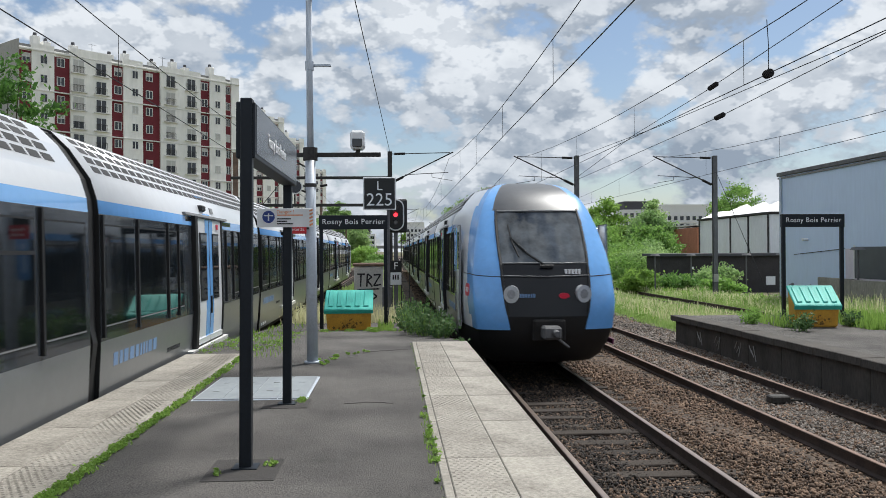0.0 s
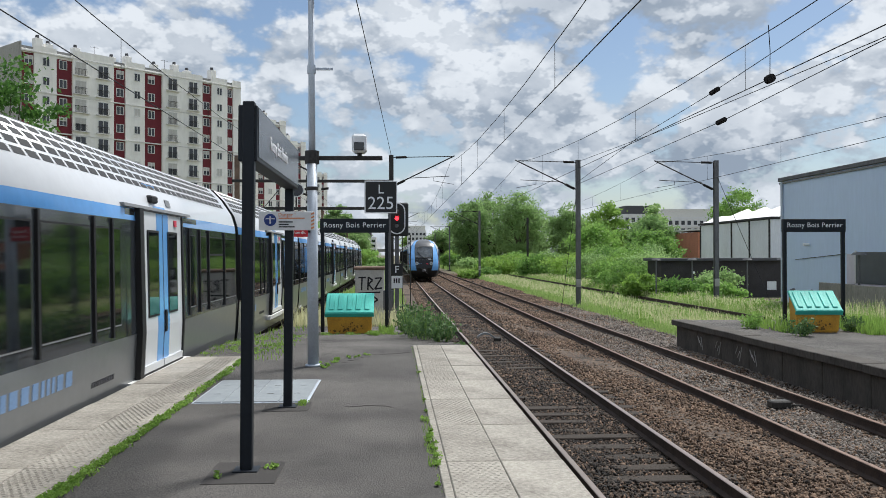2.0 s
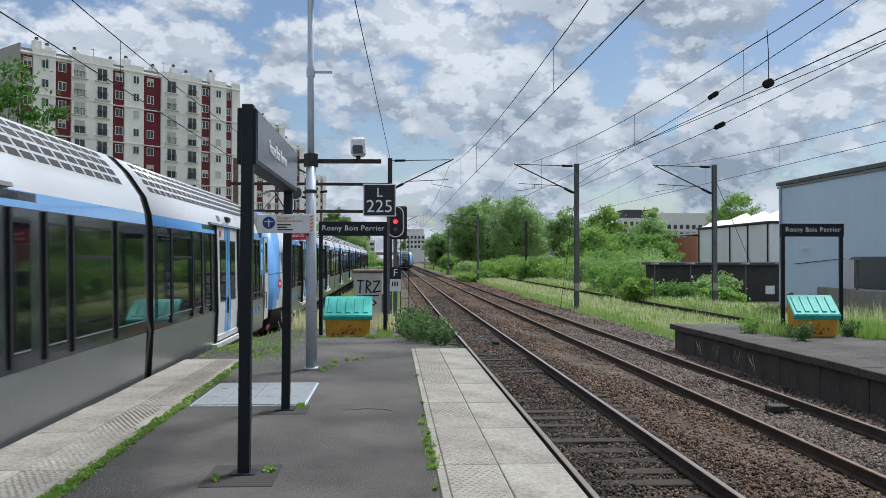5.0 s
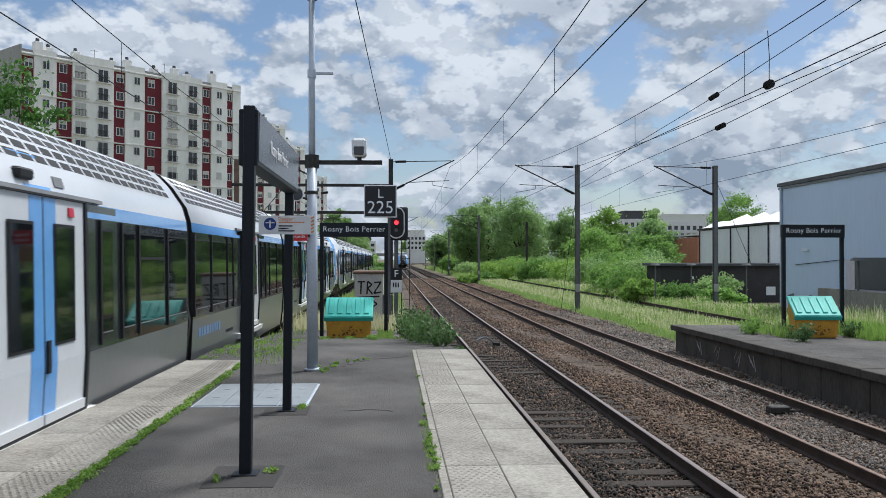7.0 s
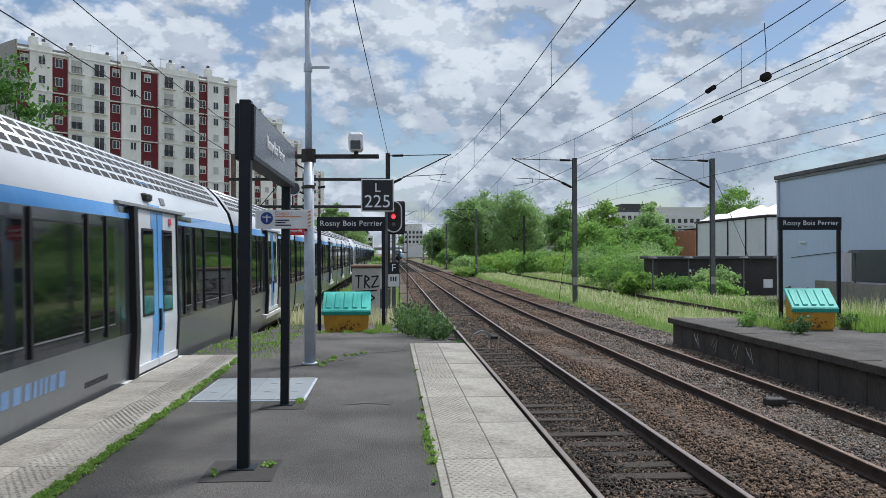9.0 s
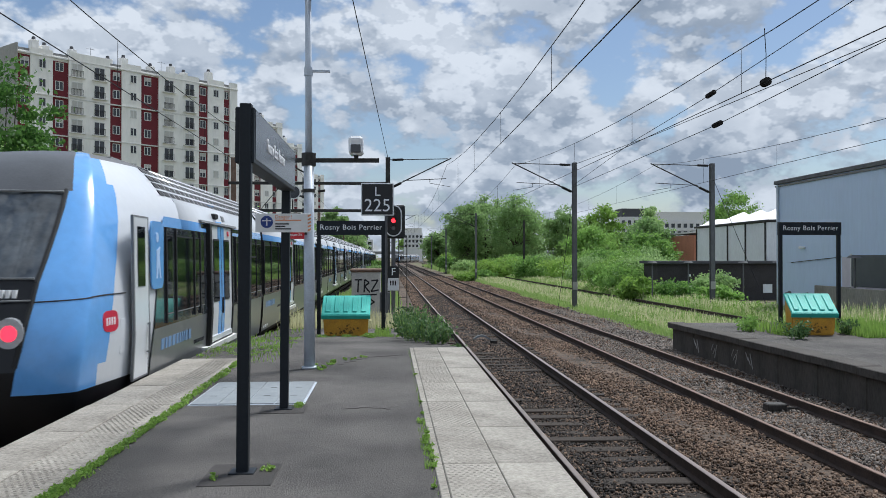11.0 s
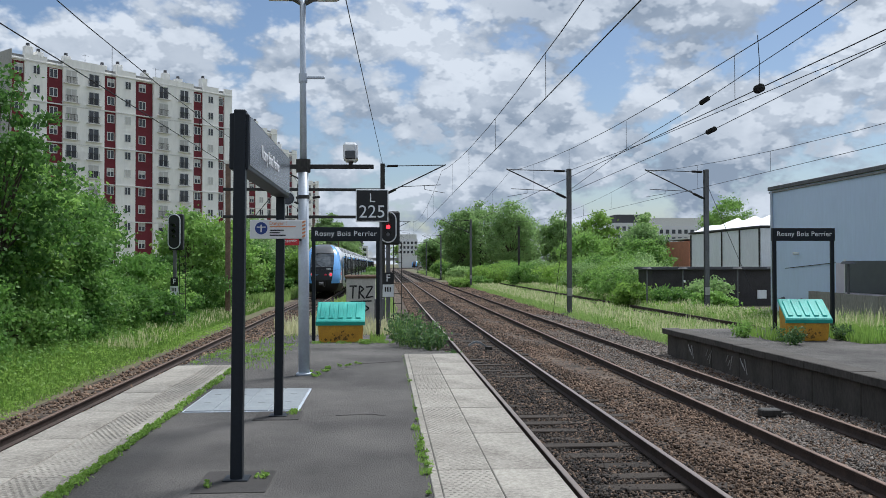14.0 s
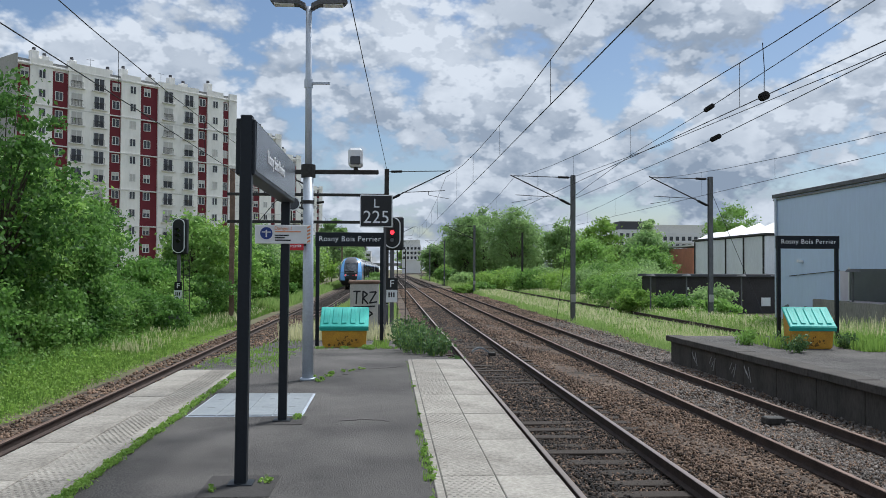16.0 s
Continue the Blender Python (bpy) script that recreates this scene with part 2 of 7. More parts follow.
M = dict(
    asphalt=mat("asphalt", (0.135, 0.124, 0.115), 0.92, var=0.2, scale=0.55, fine=75, bump=0.9, color2=(0.012, 0.0115, 0.011), broad=0.5, con=2.5),
    asphalt_dark=mat("asphalt_patch", (0.055, 0.05, 0.047), 0.92, var=0.25, scale=2, fine=150, bump=0.6),
    slab=mat("edge_slab", (0.365, 0.34, 0.295), 0.85, var=0.16, scale=1.3, fine=38, bump=0.3, color2=(0.15, 0.135, 0.115), rnd=0.10, con=1.5),
    joint=mat("slab_joint", (0.1, 0.095, 0.085), 0.95),
    concrete=mat("old_concrete", (0.075, 0.066, 0.057), 0.9, var=0.3, scale=1.6, fine=25, bump=0.4, streak=0.3),
    ballast=mat("ballast_bed", (0.12, 0.085, 0.06), 0.95, var=0.2, scale=1.1, fine=9, bump=1.0, bscale=14, color2=(0.02, 0.014, 0.010), con=1.8),
    stone=mat("ballast_stone", (0.28, 0.185, 0.125), 0.95, var=0.3, scale=0.5, fine=14, color2=(0.008, 0.0055, 0.004), rnd=0.7, con=1.9),
    stone_dark=mat("oily_stone", (0.12, 0.088, 0.066), 0.9, var=0.3, scale=0.5, fine=14, color2=(0.006, 0.0045, 0.0035), rnd=0.7, con=1.7),
    stone_grey=mat("grey_stone", (0.225, 0.195, 0.17), 0.95, var=0.3, scale=0.5, fine=12, color2=(0.03, 0.026, 0.023), rnd=0.7, con=1.5),
    railtop=mat("rail_head", (0.36, 0.29, 0.25), 0.36, 0.9, var=0.1, scale=2, fine=30),
    raildull=mat("rail_head_dull", (0.19, 0.125, 0.095), 0.55, 0.5, var=0.25, scale=2, fine=30),
    wallgrey=mat("boundary_concrete", (0.30, 0.28, 0.25), 0.9, var=0.25, scale=1.2, fine=20, streak=0.3),
    railweb=mat("rail_web", (0.055, 0.036, 0.028), 0.85, var=0.35, scale=3, fine=30),
    sleeper=mat("sleeper_wood", (0.045, 0.034, 0.026), 0.95, var=0.35, scale=3, fine=30, bump=0.5, rnd=0.4),
    soil=mat("dry_soil", (0.12, 0.10, 0.06), 0.95, var=0.3, scale=0.5, fine=9, bump=0.6, color2=(0.07, 0.085, 0.03)),
    anthracite=mat("anthracite_paint", (0.013, 0.017, 0.023), 0.45, var=0.15, scale=3, fine=40, spec=0.25),
    panelface=mat("sign_face", (0.03, 0.035, 0.045), 0.22, var=0.1, spec=0.6),
    galv=mat("galvanised_steel", (0.52, 0.57, 0.64), 0.5, 0.25, var=0.12, scale=4, fine=50),
    grate=mat("grate_steel", (0.26, 0.285, 0.30), 0.6, 0.2, var=0.15, scale=3, fine=40),
    darksteel=mat("dark_steel", (0.05, 0.047, 0.044), 0.7, 0.3, var=0.3, scale=3, fine=25),
    polegrey=mat("pole_grey", (0.15, 0.15, 0.155), 0.7, 0.2, var=0.25, scale=2, fine=25, streak=0.2),
    wire=mat("wire", (0.02, 0.02, 0.022), 0.6, 0.5),
    white=mat("white_paint", (0.78, 0.79, 0.80), 0.35, var=0.05, scale=2, fine=20),
    whitetext=mat("white_lettering", (0.85, 0.86, 0.88), 0.4, var=0.03),
    teal=mat("teal_plastic", (0.05, 0.48, 0.40), 0.6, var=0.12, scale=4, fine=40),
    yellow=mat("yellow_plastic", (0.62, 0.33, 0.025), 0.5, var=0.15, scale=4, fine=40, color2=(0.40, 0.19, 0.02)),
    soot=mat("soot_stain", (0.20, 0.11, 0.02), 0.8, var=0.5, scale=8),
    black=mat("black_plate", (0.008, 0.009, 0.011), 0.45, var=0.1),
    red=mat("red_plate", (0.55, 0.02, 0.03), 0.45, var=0.1),
    navy=mat("navy_print", (0.02, 0.05, 0.25), 0.5),
    orange=mat("orange_print", (0.75, 0.32, 0.16), 0.5),
    redlight=mat("red_signal_glow", (1.0, 0.02, 0.03), 0.3, emit=3.0),
    lens=mat("dark_lens", (0.01, 0.01, 0.014), 0.08, spec=0.8),
    bark=mat("bark", (0.09, 0.07, 0.05), 0.95, var=0.3, scale=4, fine=20, bump=0.6, streak=0.3),
    leaf=leafmat("leaf", (0.33, 0.51, 0.13), (0.11, 0.23, 0.05)),
    # distant leaves: haze and far sunlight are mixed into this paler, greyer green
    leaf_hazy=leafmat("leaf_hazy", (0.40, 0.54, 0.22), (0.17, 0.29, 0.10)),
    leaf_light=leafmat("leaf_light", (0.34, 0.50, 0.11), (0.15, 0.27, 0.05)),
    grass_low=leafmat("low_grass", (0.30, 0.45, 0.10), (0.13, 0.24, 0.05)),
    leaf_weed=leafmat("weed_leaf", (0.15, 0.25, 0.09), (0.06, 0.12, 0.045)),
    leaf_dark=leafmat("leaf_dark", (0.20, 0.37, 0.08), (0.06, 0.145, 0.033)),
    grass=leafmat("grass_blade", (0.46, 0.58, 0.22), (0.24, 0.37, 0.10)),
    drygrass=leafmat("dry_grass_blade", (0.74, 0.70, 0.47), (0.46, 0.48, 0.24)),
    bld_white=mat("facade_render", (0.90, 0.885, 0.84), 0.85, var=0.07, scale=0.15, fine=2, streak=0.3),
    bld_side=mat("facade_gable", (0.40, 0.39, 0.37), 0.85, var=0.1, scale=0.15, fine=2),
    bld_red=mat("facade_red", (0.16, 0.018, 0.028), 0.8, var=0.12, scale=0.3, fine=3),
    bld_band=mat("facade_band", (0.75, 0.74, 0.71), 0.8),
    winframe=mat("window_frame_white", (0.72, 0.72, 0.70), 0.5),
    winglass=mat("window_glass_dark", (0.03, 0.037, 0.045), 0.1, var=0.4, scale=0.4, spec=0.7, rnd=0.5),
    shutter=mat("roller_shutter", (0.56, 0.55, 0.52), 0.7, rnd=0.2),
    roofgrey=mat("roof_grey", (0.25, 0.25, 0.25), 0.9),
    ware=mat("cladding_blue_grey", (0.57, 0.68, 0.87), 0.5, var=0.04, scale=0.4, fine=6, streak=0.2),
    ware2=mat("cladding_violet_grey", (0.62, 0.57, 0.62), 0.6, var=0.08),
    waredark=mat("dark_panel", (0.09, 0.10, 0.105), 0.5, var=0.1),
    tin=mat("white_sheet", (0.80, 0.82, 0.83), 0.5, var=0.08, scale=0.6, fine=8, streak=0.3),
    tent=mat("white_canvas", (0.82, 0.82, 0.82), 0.7, var=0.04),
    brick_dark=mat("dark_brick", (0.05, 0.045, 0.047), 0.85, var=0.25, scale=1, fine=14, bump=0.3),
    terracotta=mat("terracotta_brick", (0.48, 0.20, 0.12), 0.85, var=0.15, scale=0.8, fine=10),
    farwall=mat("far_render", (0.72, 0.72, 0.73), 0.9, var=0.1, scale=0.1),
    fardark=mat("far_dark_wall", (0.09, 0.09, 0.10), 0.9),
    graffiti=mat("graffiti_paint", (0.015, 0.015, 0.018), 0.7),
    rust=mat("rusty_lid", (0.23, 0.15, 0.11), 0.85, var=0.3),
    # train
    t_white=mat("train_white", (0.69, 0.71, 0.74), 0.28, var=0.03, scale=0.6, fine=8, coat=0.3),
    t_blue=mat("train_blue", (0.15, 0.39, 0.80), 0.25, var=0.05, scale=0.5, fine=8, coat=0.4),
    t_grey=mat("train_grey", (0.18, 0.188, 0.195), 0.32, 0.25, var=0.06, scale=0.7, fine=9, coat=0.2),
    t_dark=mat("train_dark", (0.034, 0.039, 0.046), 0.12, var=0.1, coat=0.3),
    t_black=mat("train_black", (0.008, 0.008, 0.009), 0.6, var=0.2),
    t_glass=mat("train_glass", (0.006, 0.008, 0.010), 0.045, var=0.2, spec=0.75),
    # mottled grey base stands in for sky reflections and the cab seen through
    t_shield=mat("windshield_glass", (0.085, 0.097, 0.11), 0.03, var=0.5, scale=1.1, fine=2, spec=0.8, color2=(0.02, 0.024, 0.028), con=1.6),
    t_roof=mat("train_roof", (0.10, 0.104, 0.11), 0.6, var=0.15),
    t_hood=mat("train_hood", (0.085, 0.09, 0.10), 0.35, var=0.15, spec=0.4),
    t_mask=mat("train_mask", (0.010, 0.011, 0.014), 0.3, var=0.1, spec=0.35),
    t_dim=mat("lamp_dim", (0.30, 0.31, 0.33), 0.2, var=0.2),
    cabinet=mat("cabinet_concrete", (0.55, 0.53, 0.50), 0.85, var=0.15, scale=2, fine=20),
    t_under=mat("train_underframe", (0.02, 0.018, 0.017), 0.9, var=0.3),
    t_red=mat("train_logo_red", (0.62, 0.012, 0.05), 0.4),
    t_purple=mat("train_purple", (0.25, 0.02, 0.14), 0.4),
    t_lamp=mat("headlamp", (0.55, 0.57, 0.60), 0.15, 0.2, spec=0.8),
    t_tail=mat("tail_lamp", (0.9, 0.03, 0.06), 0.3, emit=1.6),
    t_seal=mat("train_seal_grey", (0.20, 0.205, 0.21), 0.5, var=0.1),
    t_pale=mat("train_pale_blue", (0.45, 0.62, 0.88), 0.35, var=0.05),
    t_print=mat("train_print_blue", (0.17, 0.29, 0.50), 0.4),
    t_printdark=mat("train_print_dark", (0.02, 0.02, 0.03), 0.5),
)


# ---- mesh helpers ----
def link(name, bm, material, parent=None, label="", smooth=False):
    me = bpy.data.meshes.new(name)
    bm.to_mesh(me)
    bm.free()
    if smooth:
        for p in me.polygons:
            p.use_smooth = True
    for m_ in material if isinstance(material, (list, tuple)) else [material]:
        me.materials.append(M[m_] if isinstance(m_, str) else m_)
    ob = new(name, me)
    if parent:
        ob.parent = parent
    if label:
        ob["label"] = label
    return ob


def part(name, bm, material, parent, label="", smooth=False):
    return link(name, bm, material, parent, label, smooth)


def empty(name, m=None):
    ob = new(name)
    if m is not None:
        ob.matrix_basis = m
    return ob


def box(x0, x1, y0, y1, z0, z1, bev=0.0, bm=None, mi=0):
    bm = bm or bmesh.new()
    vs = [bm.verts.new((x, y, z)) for z in (z0, z1) for y in (y0, y1) for x in (x0, x1)]
    fs = [bm.faces.new([vs[i] for i in q]) for q in ((0, 2, 3, 1), (4, 5, 7, 6), (0, 1, 5, 4), (1, 3, 7, 5), (3, 2, 6, 7), (2, 0, 4, 6))]
    for f_ in fs:
        f_.material_index = mi
    if bev:
        es = list({e for f_ in fs for e in f_.edges})
        r = bmesh.ops.bevel(bm, geom=es, offset=bev, segments=1, affect="EDGES")
        for f_ in r["faces"]:
            f_.material_index = mi
    return bm


def cyl(r0, r1, z0, z1, n=12, bm=None, m=None, mi=0):
    bm = bm or bmesh.new()
    m = m or Matrix()
    lo, hi = [], []
    for i in range(n):
        a = 2 * math.pi * i / n
        lo.append(bm.verts.new(m @ Vector((r0 * math.cos(a), r0 * math.sin(a), z0))))
        hi.append(bm.verts.new(m @ Vector((r1 * math.cos(a), r1 * math.sin(a), z1))))
    for i in range(n):
        j = (i + 1) % n
        bm.faces.new((lo[i], lo[j], hi[j], hi[i])).material_index = mi
    bm.faces.new(lo[::-1]).material_index = mi
    bm.faces.new(hi).material_index = mi
    return bm


def rod(a, b, r, bm=None, n=6, r1=None, mi=0):
    a, b = Vector(a), Vector(b)
    q = (b - a).to_track_quat("Z", "Y").to_matrix().to_4x4()
    return cyl(r, r if r1 is None else r1, 0, (b - a).length, n, bm, Matrix.Translation(a) @ q, mi)


def prism(outline, d0, d1, axis="y", bm=None, mi=0):
    """Extrudes a 2D outline: axis y takes (x, z), axis x takes (y, z), axis z takes (x, y)."""
    bm = bm or bmesh.new()

    def v(p, d):
        return bm.verts.new({"y": (p[0], d, p[1]), "x": (d, p[0], p[1]), "z": (p[0], p[1], d)}[axis])
    a, b = [v(p, d0) for p in outline], [v(p, d1) for p in outline]
    n = len(outline)
    fs = [bm.faces.new(a), bm.faces.new(b[::-1])]
    for i in range(n):
        fs.append(bm.faces.new((a[i], b[i], b[(i + 1) % n], a[(i + 1) % n])))
    for f_ in fs:
        f_.material_index = mi
    bmesh.ops.recalc_face_normals(bm, faces=fs)
    return bm


def letters(name, body, size, material, parent, m, align="CENTER", depth=0.003, label="", space=1.0):
    cu = bpy.data.curves.new(name, "FONT")
    cu.body, cu.size, cu.align_x, cu.align_y, cu.extrude = body, size, align, "CENTER", depth
    cu.space_character = space
    cu.resolution_u = 3
    tmp = new(name, cu)
    dg = bpy.context.evaluated_depsgraph_get()
    me = bpy.data.meshes.new_from_object(tmp.evaluated_get(dg))
    bpy.data.objects.remove(tmp)
    bpy.data.curves.remove(cu)
    me.materials.clear()
    me.materials.append(M[material])
    ob = new(name, me)
    ob.parent = parent
    ob.matrix_basis = m
    if label:
        ob["label"] = label
    return ob


RAIL = -0.92      # rail head level, platform surface is 0
GROUND = -1.16    # natural ground
TRACKS = dict(left=-4.70, near=2.87, mid=6.33, old=13.8)

# ---- ground ----
def ground_z(x, y):
    z = GROUND
    if x < -7.2:
        z += min(1.0, (-7.2 - x) * 0.16)
    z += 0.10 * noise.noise((x * 0.15, y * 0.15, 0.0)) if not (-7 < x < 9) else 0
    return z


def make_ground():
    xs = [-2500, -1200, -600, -300, -160, -100, -70, -50, -38] + [-30 + 1.5 * i for i in range(53)] + [52, 62, 80, 110, 170, 300, 600, 1200, 2500]
    ys = [-2500, -900, -300, -100, -40] + [-20 + 3 * i for i in range(72)] + [205, 220, 240, 270, 310, 360, 430, 520, 700, 1000, 1600, 2800]
    bm = bmesh.new()
    g = [[bm.verts.new((x, y, ground_z(x, y))) for x in xs] for y in ys]
    for j in range(len(ys) - 1):
        for i in range(len(xs) - 1):
            bm.faces.new((g[j][i], g[j][i + 1], g[j + 1][i + 1], g[j + 1][i]))
    ob = link("ground", bm, "soil", smooth=True)
    tagged(ob, "grassy trackside ground of dry soil", "ground", kind="structure")


def track_x(x0, y):
    """Tracks run straight and bend to the right far away."""
    d = max(0.0, y - BEND_Y)
    return x0 + d * d / (2 * BEND_R)


BEND_Y, BEND_R = 385.0, 330.0


def track_ys(y0, y1):
    out = [y0]
    while out[-1] < y1:
        out.append(out[-1] + (6 if out[-1] < BEND_Y else 12))
    return out


def sweep(profile, x0, z0, ys, bm=None, mi=0):
    bm = bm or bmesh.new()
    rows = [[bm.verts.new((track_x(x0, y) + px, y, z0 + pz)) for px, pz in profile] for y in ys]
    for a, b in zip(rows, rows[1:]):
        for i in range(len(profile) - 1):
            bm.faces.new((a[i], a[i + 1], b[i + 1], b[i])).material_index = mi
    return bm


def make_track(key, label, y0=-30.0, y1=520.0, sleepers=True):
    x0 = TRACKS[key]
    root = tagged(empty("railway_track"), label, "railway track", "railway tracks", "structure")
    for s in (-1, 1):
        prof = [(-0.07, -0.165), (-0.07, -0.15), (-0.012, -0.13), (-0.012, -0.045), (-0.036, -0.03), (-0.036, -0.006)]
        bm = sweep(prof, x0 + s * 0.752, RAIL, track_ys(y0, y1))
        sweep([(-p, q) for p, q in prof][::-1], x0 + s * 0.752, RAIL, track_ys(y0, y1), bm)
        rail = part("rail", bm, "railweb", root)
        part("rail_head", sweep([(-0.036, -0.006), (-0.028, 0.0), (0.028, 0.0), (0.036, -0.006)], x0 + s * 0.752, RAIL, track_ys(y0, y1)),
             {"near": "railtop", "left": "raildull", "mid": "raildull", "old": "railweb"}[key], rail, "polished steel running surface")
    if sleepers:
        rng = random.Random(int(x0 * 10))
        bmS = bmesh.new()
        box(-1.3, 1.3, -0.13, 0.13, -0.08, 0.0, 0.012, bmS)
        me = None
        for i in range(100):
            y = y0 + 33 + i * 0.6 if key != "left" else y0 + 33 + i * 0.6
            m = pose(x0 + rng.uniform(-0.03, 0.03), y, RAIL - 0.172 + rng.uniform(-0.03, 0.008), rng.uniform(-1, 1), rng.uniform(-0.7, 0.7), rng.uniform(-1.2, 1.2))
            if me is None:
                ob = part("sleeper", bmS, "sleeper", root)
                me = ob.data
            else:
                ob = new("sleeper", me)
                ob.parent = root
            ob.matrix_basis = m
        bm = bmesh.new()
        for y in np.arange(y0 + 93, 330, 0.6):
            box(track_x(x0, y) - 1.3, track_x(x0, y) + 1.3, y - 0.13, y + 0.13, RAIL - 0.25, RAIL - 0.17, 0, bm)
        tagged(part("far_sleepers", bm, "sleeper", root), kind="stuff")
    return root


def make_ballast():
    ys = track_ys(-30, 520)
    for name, prof, lab in (
            ("ballast_bed", [(-2.3, -0.24), (-1.6, -0.20), (-1.2, -0.225), (1.2, -0.225), (1.73, -0.17), (3.46, -0.19), (4.9, -0.20), (6.0, -0.26)], "rusty brown ballast bed under the two main tracks"),):
        bm = sweep([(p, q) for p, q in prof], TRACKS["near"], RAIL, ys)
        tagged(link(name, bm, "ballast", smooth=True), lab, "ballast", kind="structure")
    bm = sweep([(-2.6, -0.30), (-1.7, -0.20), (0, -0.20), (1.6, -0.20), (2.2, -0.26)], TRACKS["left"], RAIL, ys)
    tagged(link("ballast_bed", bm, "ballast", smooth=True), "brown ballast bed under the single track", "ballast", kind="structure")


def ramp_z(y):
    return 0.0 if y < 14.9 else -0.045 * (y - 14.9)


make_ground()
make_ballast()
make_track("near", "main line track with polished rails on wooden sleepers")
make_track("mid", "second main line track with polished rails on wooden sleepers")
make_track("left", "single platform track with polished rails on wooden sleepers")
make_track("old", "overgrown rusty side track in tall grass", sleepers=False)

# ---- trains ----
PITCH, END_LEN = 11.65, 12.7
SIDE = [(1.30, 0.42), (1.46, 0.60), (1.50, 0.95), (1.525, 1.50), (1.505, 2.90), (1.49, 3.05), (1.42, 3.28), (1.20, 3.60), (1.00, 3.80), (0.62, 3.92), (0.0, 3.96)]
SIDE_MAT = [4, 0, 0, 1, 2, 3, 3, 3, 5, 5]   # grey, dark, blue, white, black, roof
CAR_MATS = ["t_grey", "t_dark", "t_blue", "t_white", "t_black", "t_roof"]


def side_x(z):
    for (xa, za), (xb, zb) in zip(SIDE, SIDE[1:]):
        if za <= z <= zb:
            return xa + (xb - xa) * (z - za) / (zb - za)
    return 1.3


def shell(y0, y1, doors, white_to=None):
    """The car's outer skin, with openings for the doors. white_to: (from, to) stretch where the side is white."""
    bm = bmesh.new()
    ys = sorted({y0, y1, *[d + s for d in doors for s in (-1.08, 1.08)], *(white_to or ())})
    for s in (-1, 1):
        rows = [[bm.verts.new((s * x, y, z)) for x, z in SIDE] for y in ys]
        for a, b, ya, yb in zip(rows, rows[1:], ys, ys[1:]):
            ym = (ya + yb) / 2
            for i in range(len(SIDE) - 1):
                if any(abs(ym - d) < 1.05 for d in doors) and 2 <= i <= 3:
                    continue
                q = (a[i], b[i], b[i + 1], a[i + 1])
                f_ = bm.faces.new(q if s > 0 else q[::-1])
                f_.material_index = SIDE_MAT[i]
                f_.smooth = i >= 4
                if white_to and white_to[0] <= ym <= white_to[1] and 1 <= i <= 7:
                    f_.material_index = 3
        for row, flip in ((rows[0], s < 0), (rows[-1], s > 0)):
            vs = row + [bm.verts.new((0, row[0].co.y, 0.42))]
            bm.faces.new(vs[::-1] if flip else vs).material_index = 4
    bmesh.ops.remove_doubles(bm, verts=bm.verts[:], dist=0.0005)
    bmesh.ops.recalc_face_normals(bm, faces=bm.faces[:])
    return bm


def sidebox(s, y0, y1, z0, z1, out=0.012, thick=0.03, bev=0.0, bm=None, mi=0):
    """A plate that lies on the car's side, following its slope."""
    bm = bm or bmesh.new()
    zs = [z0, z1]
    if z0 < 1.50 < z1:
        zs = [z0, 1.50, z1]
    outer = [[bm.verts.new((s * (side_x(z) + out), y, z)) for z in zs] for y in (y0, y1)]
    inner = [[bm.verts.new((s * (side_x(z) + out - thick), y, z)) for z in zs] for y in (y0, y1)]
    fs = []
    n = len(zs)
    for i in range(n - 1):
        fs.append(bm.faces.new((outer[0][i], outer[1][i], outer[1][i + 1], outer[0][i + 1])))
        for k in (0, 1):
            fs.append(bm.faces.new((outer[k][i], inner[k][i], inner[k][i + 1], outer[k][i + 1])))
    for i in (0, n - 1):
        fs.append(bm.faces.new((outer[0][i], inner[0][i], inner[1][i], outer[1][i])))
    for f_ in fs:
        f_.material_index = mi
    bmesh.ops.recalc_face_normals(bm, faces=fs)
    # the normals of an open box may face inwards: point the first outwards
    if fs[0].normal.x * s < 0:
        bmesh.ops.reverse_faces(bm, faces=fs)
    return bm


MESHES = {}


def shared(key, name, make, material, parent, label="", m=None):
    """A part that shares its mesh with alike parts."""
    if key not in MESHES:
        ob = part(name, make(), material, parent, label)
        MESHES[key] = ob.data
    else:
        ob = new(name, MESHES[key])
        ob.parent = parent
        if label:
            ob["label"] = label
    if m is not None:
        ob.matrix_basis = m
    return ob


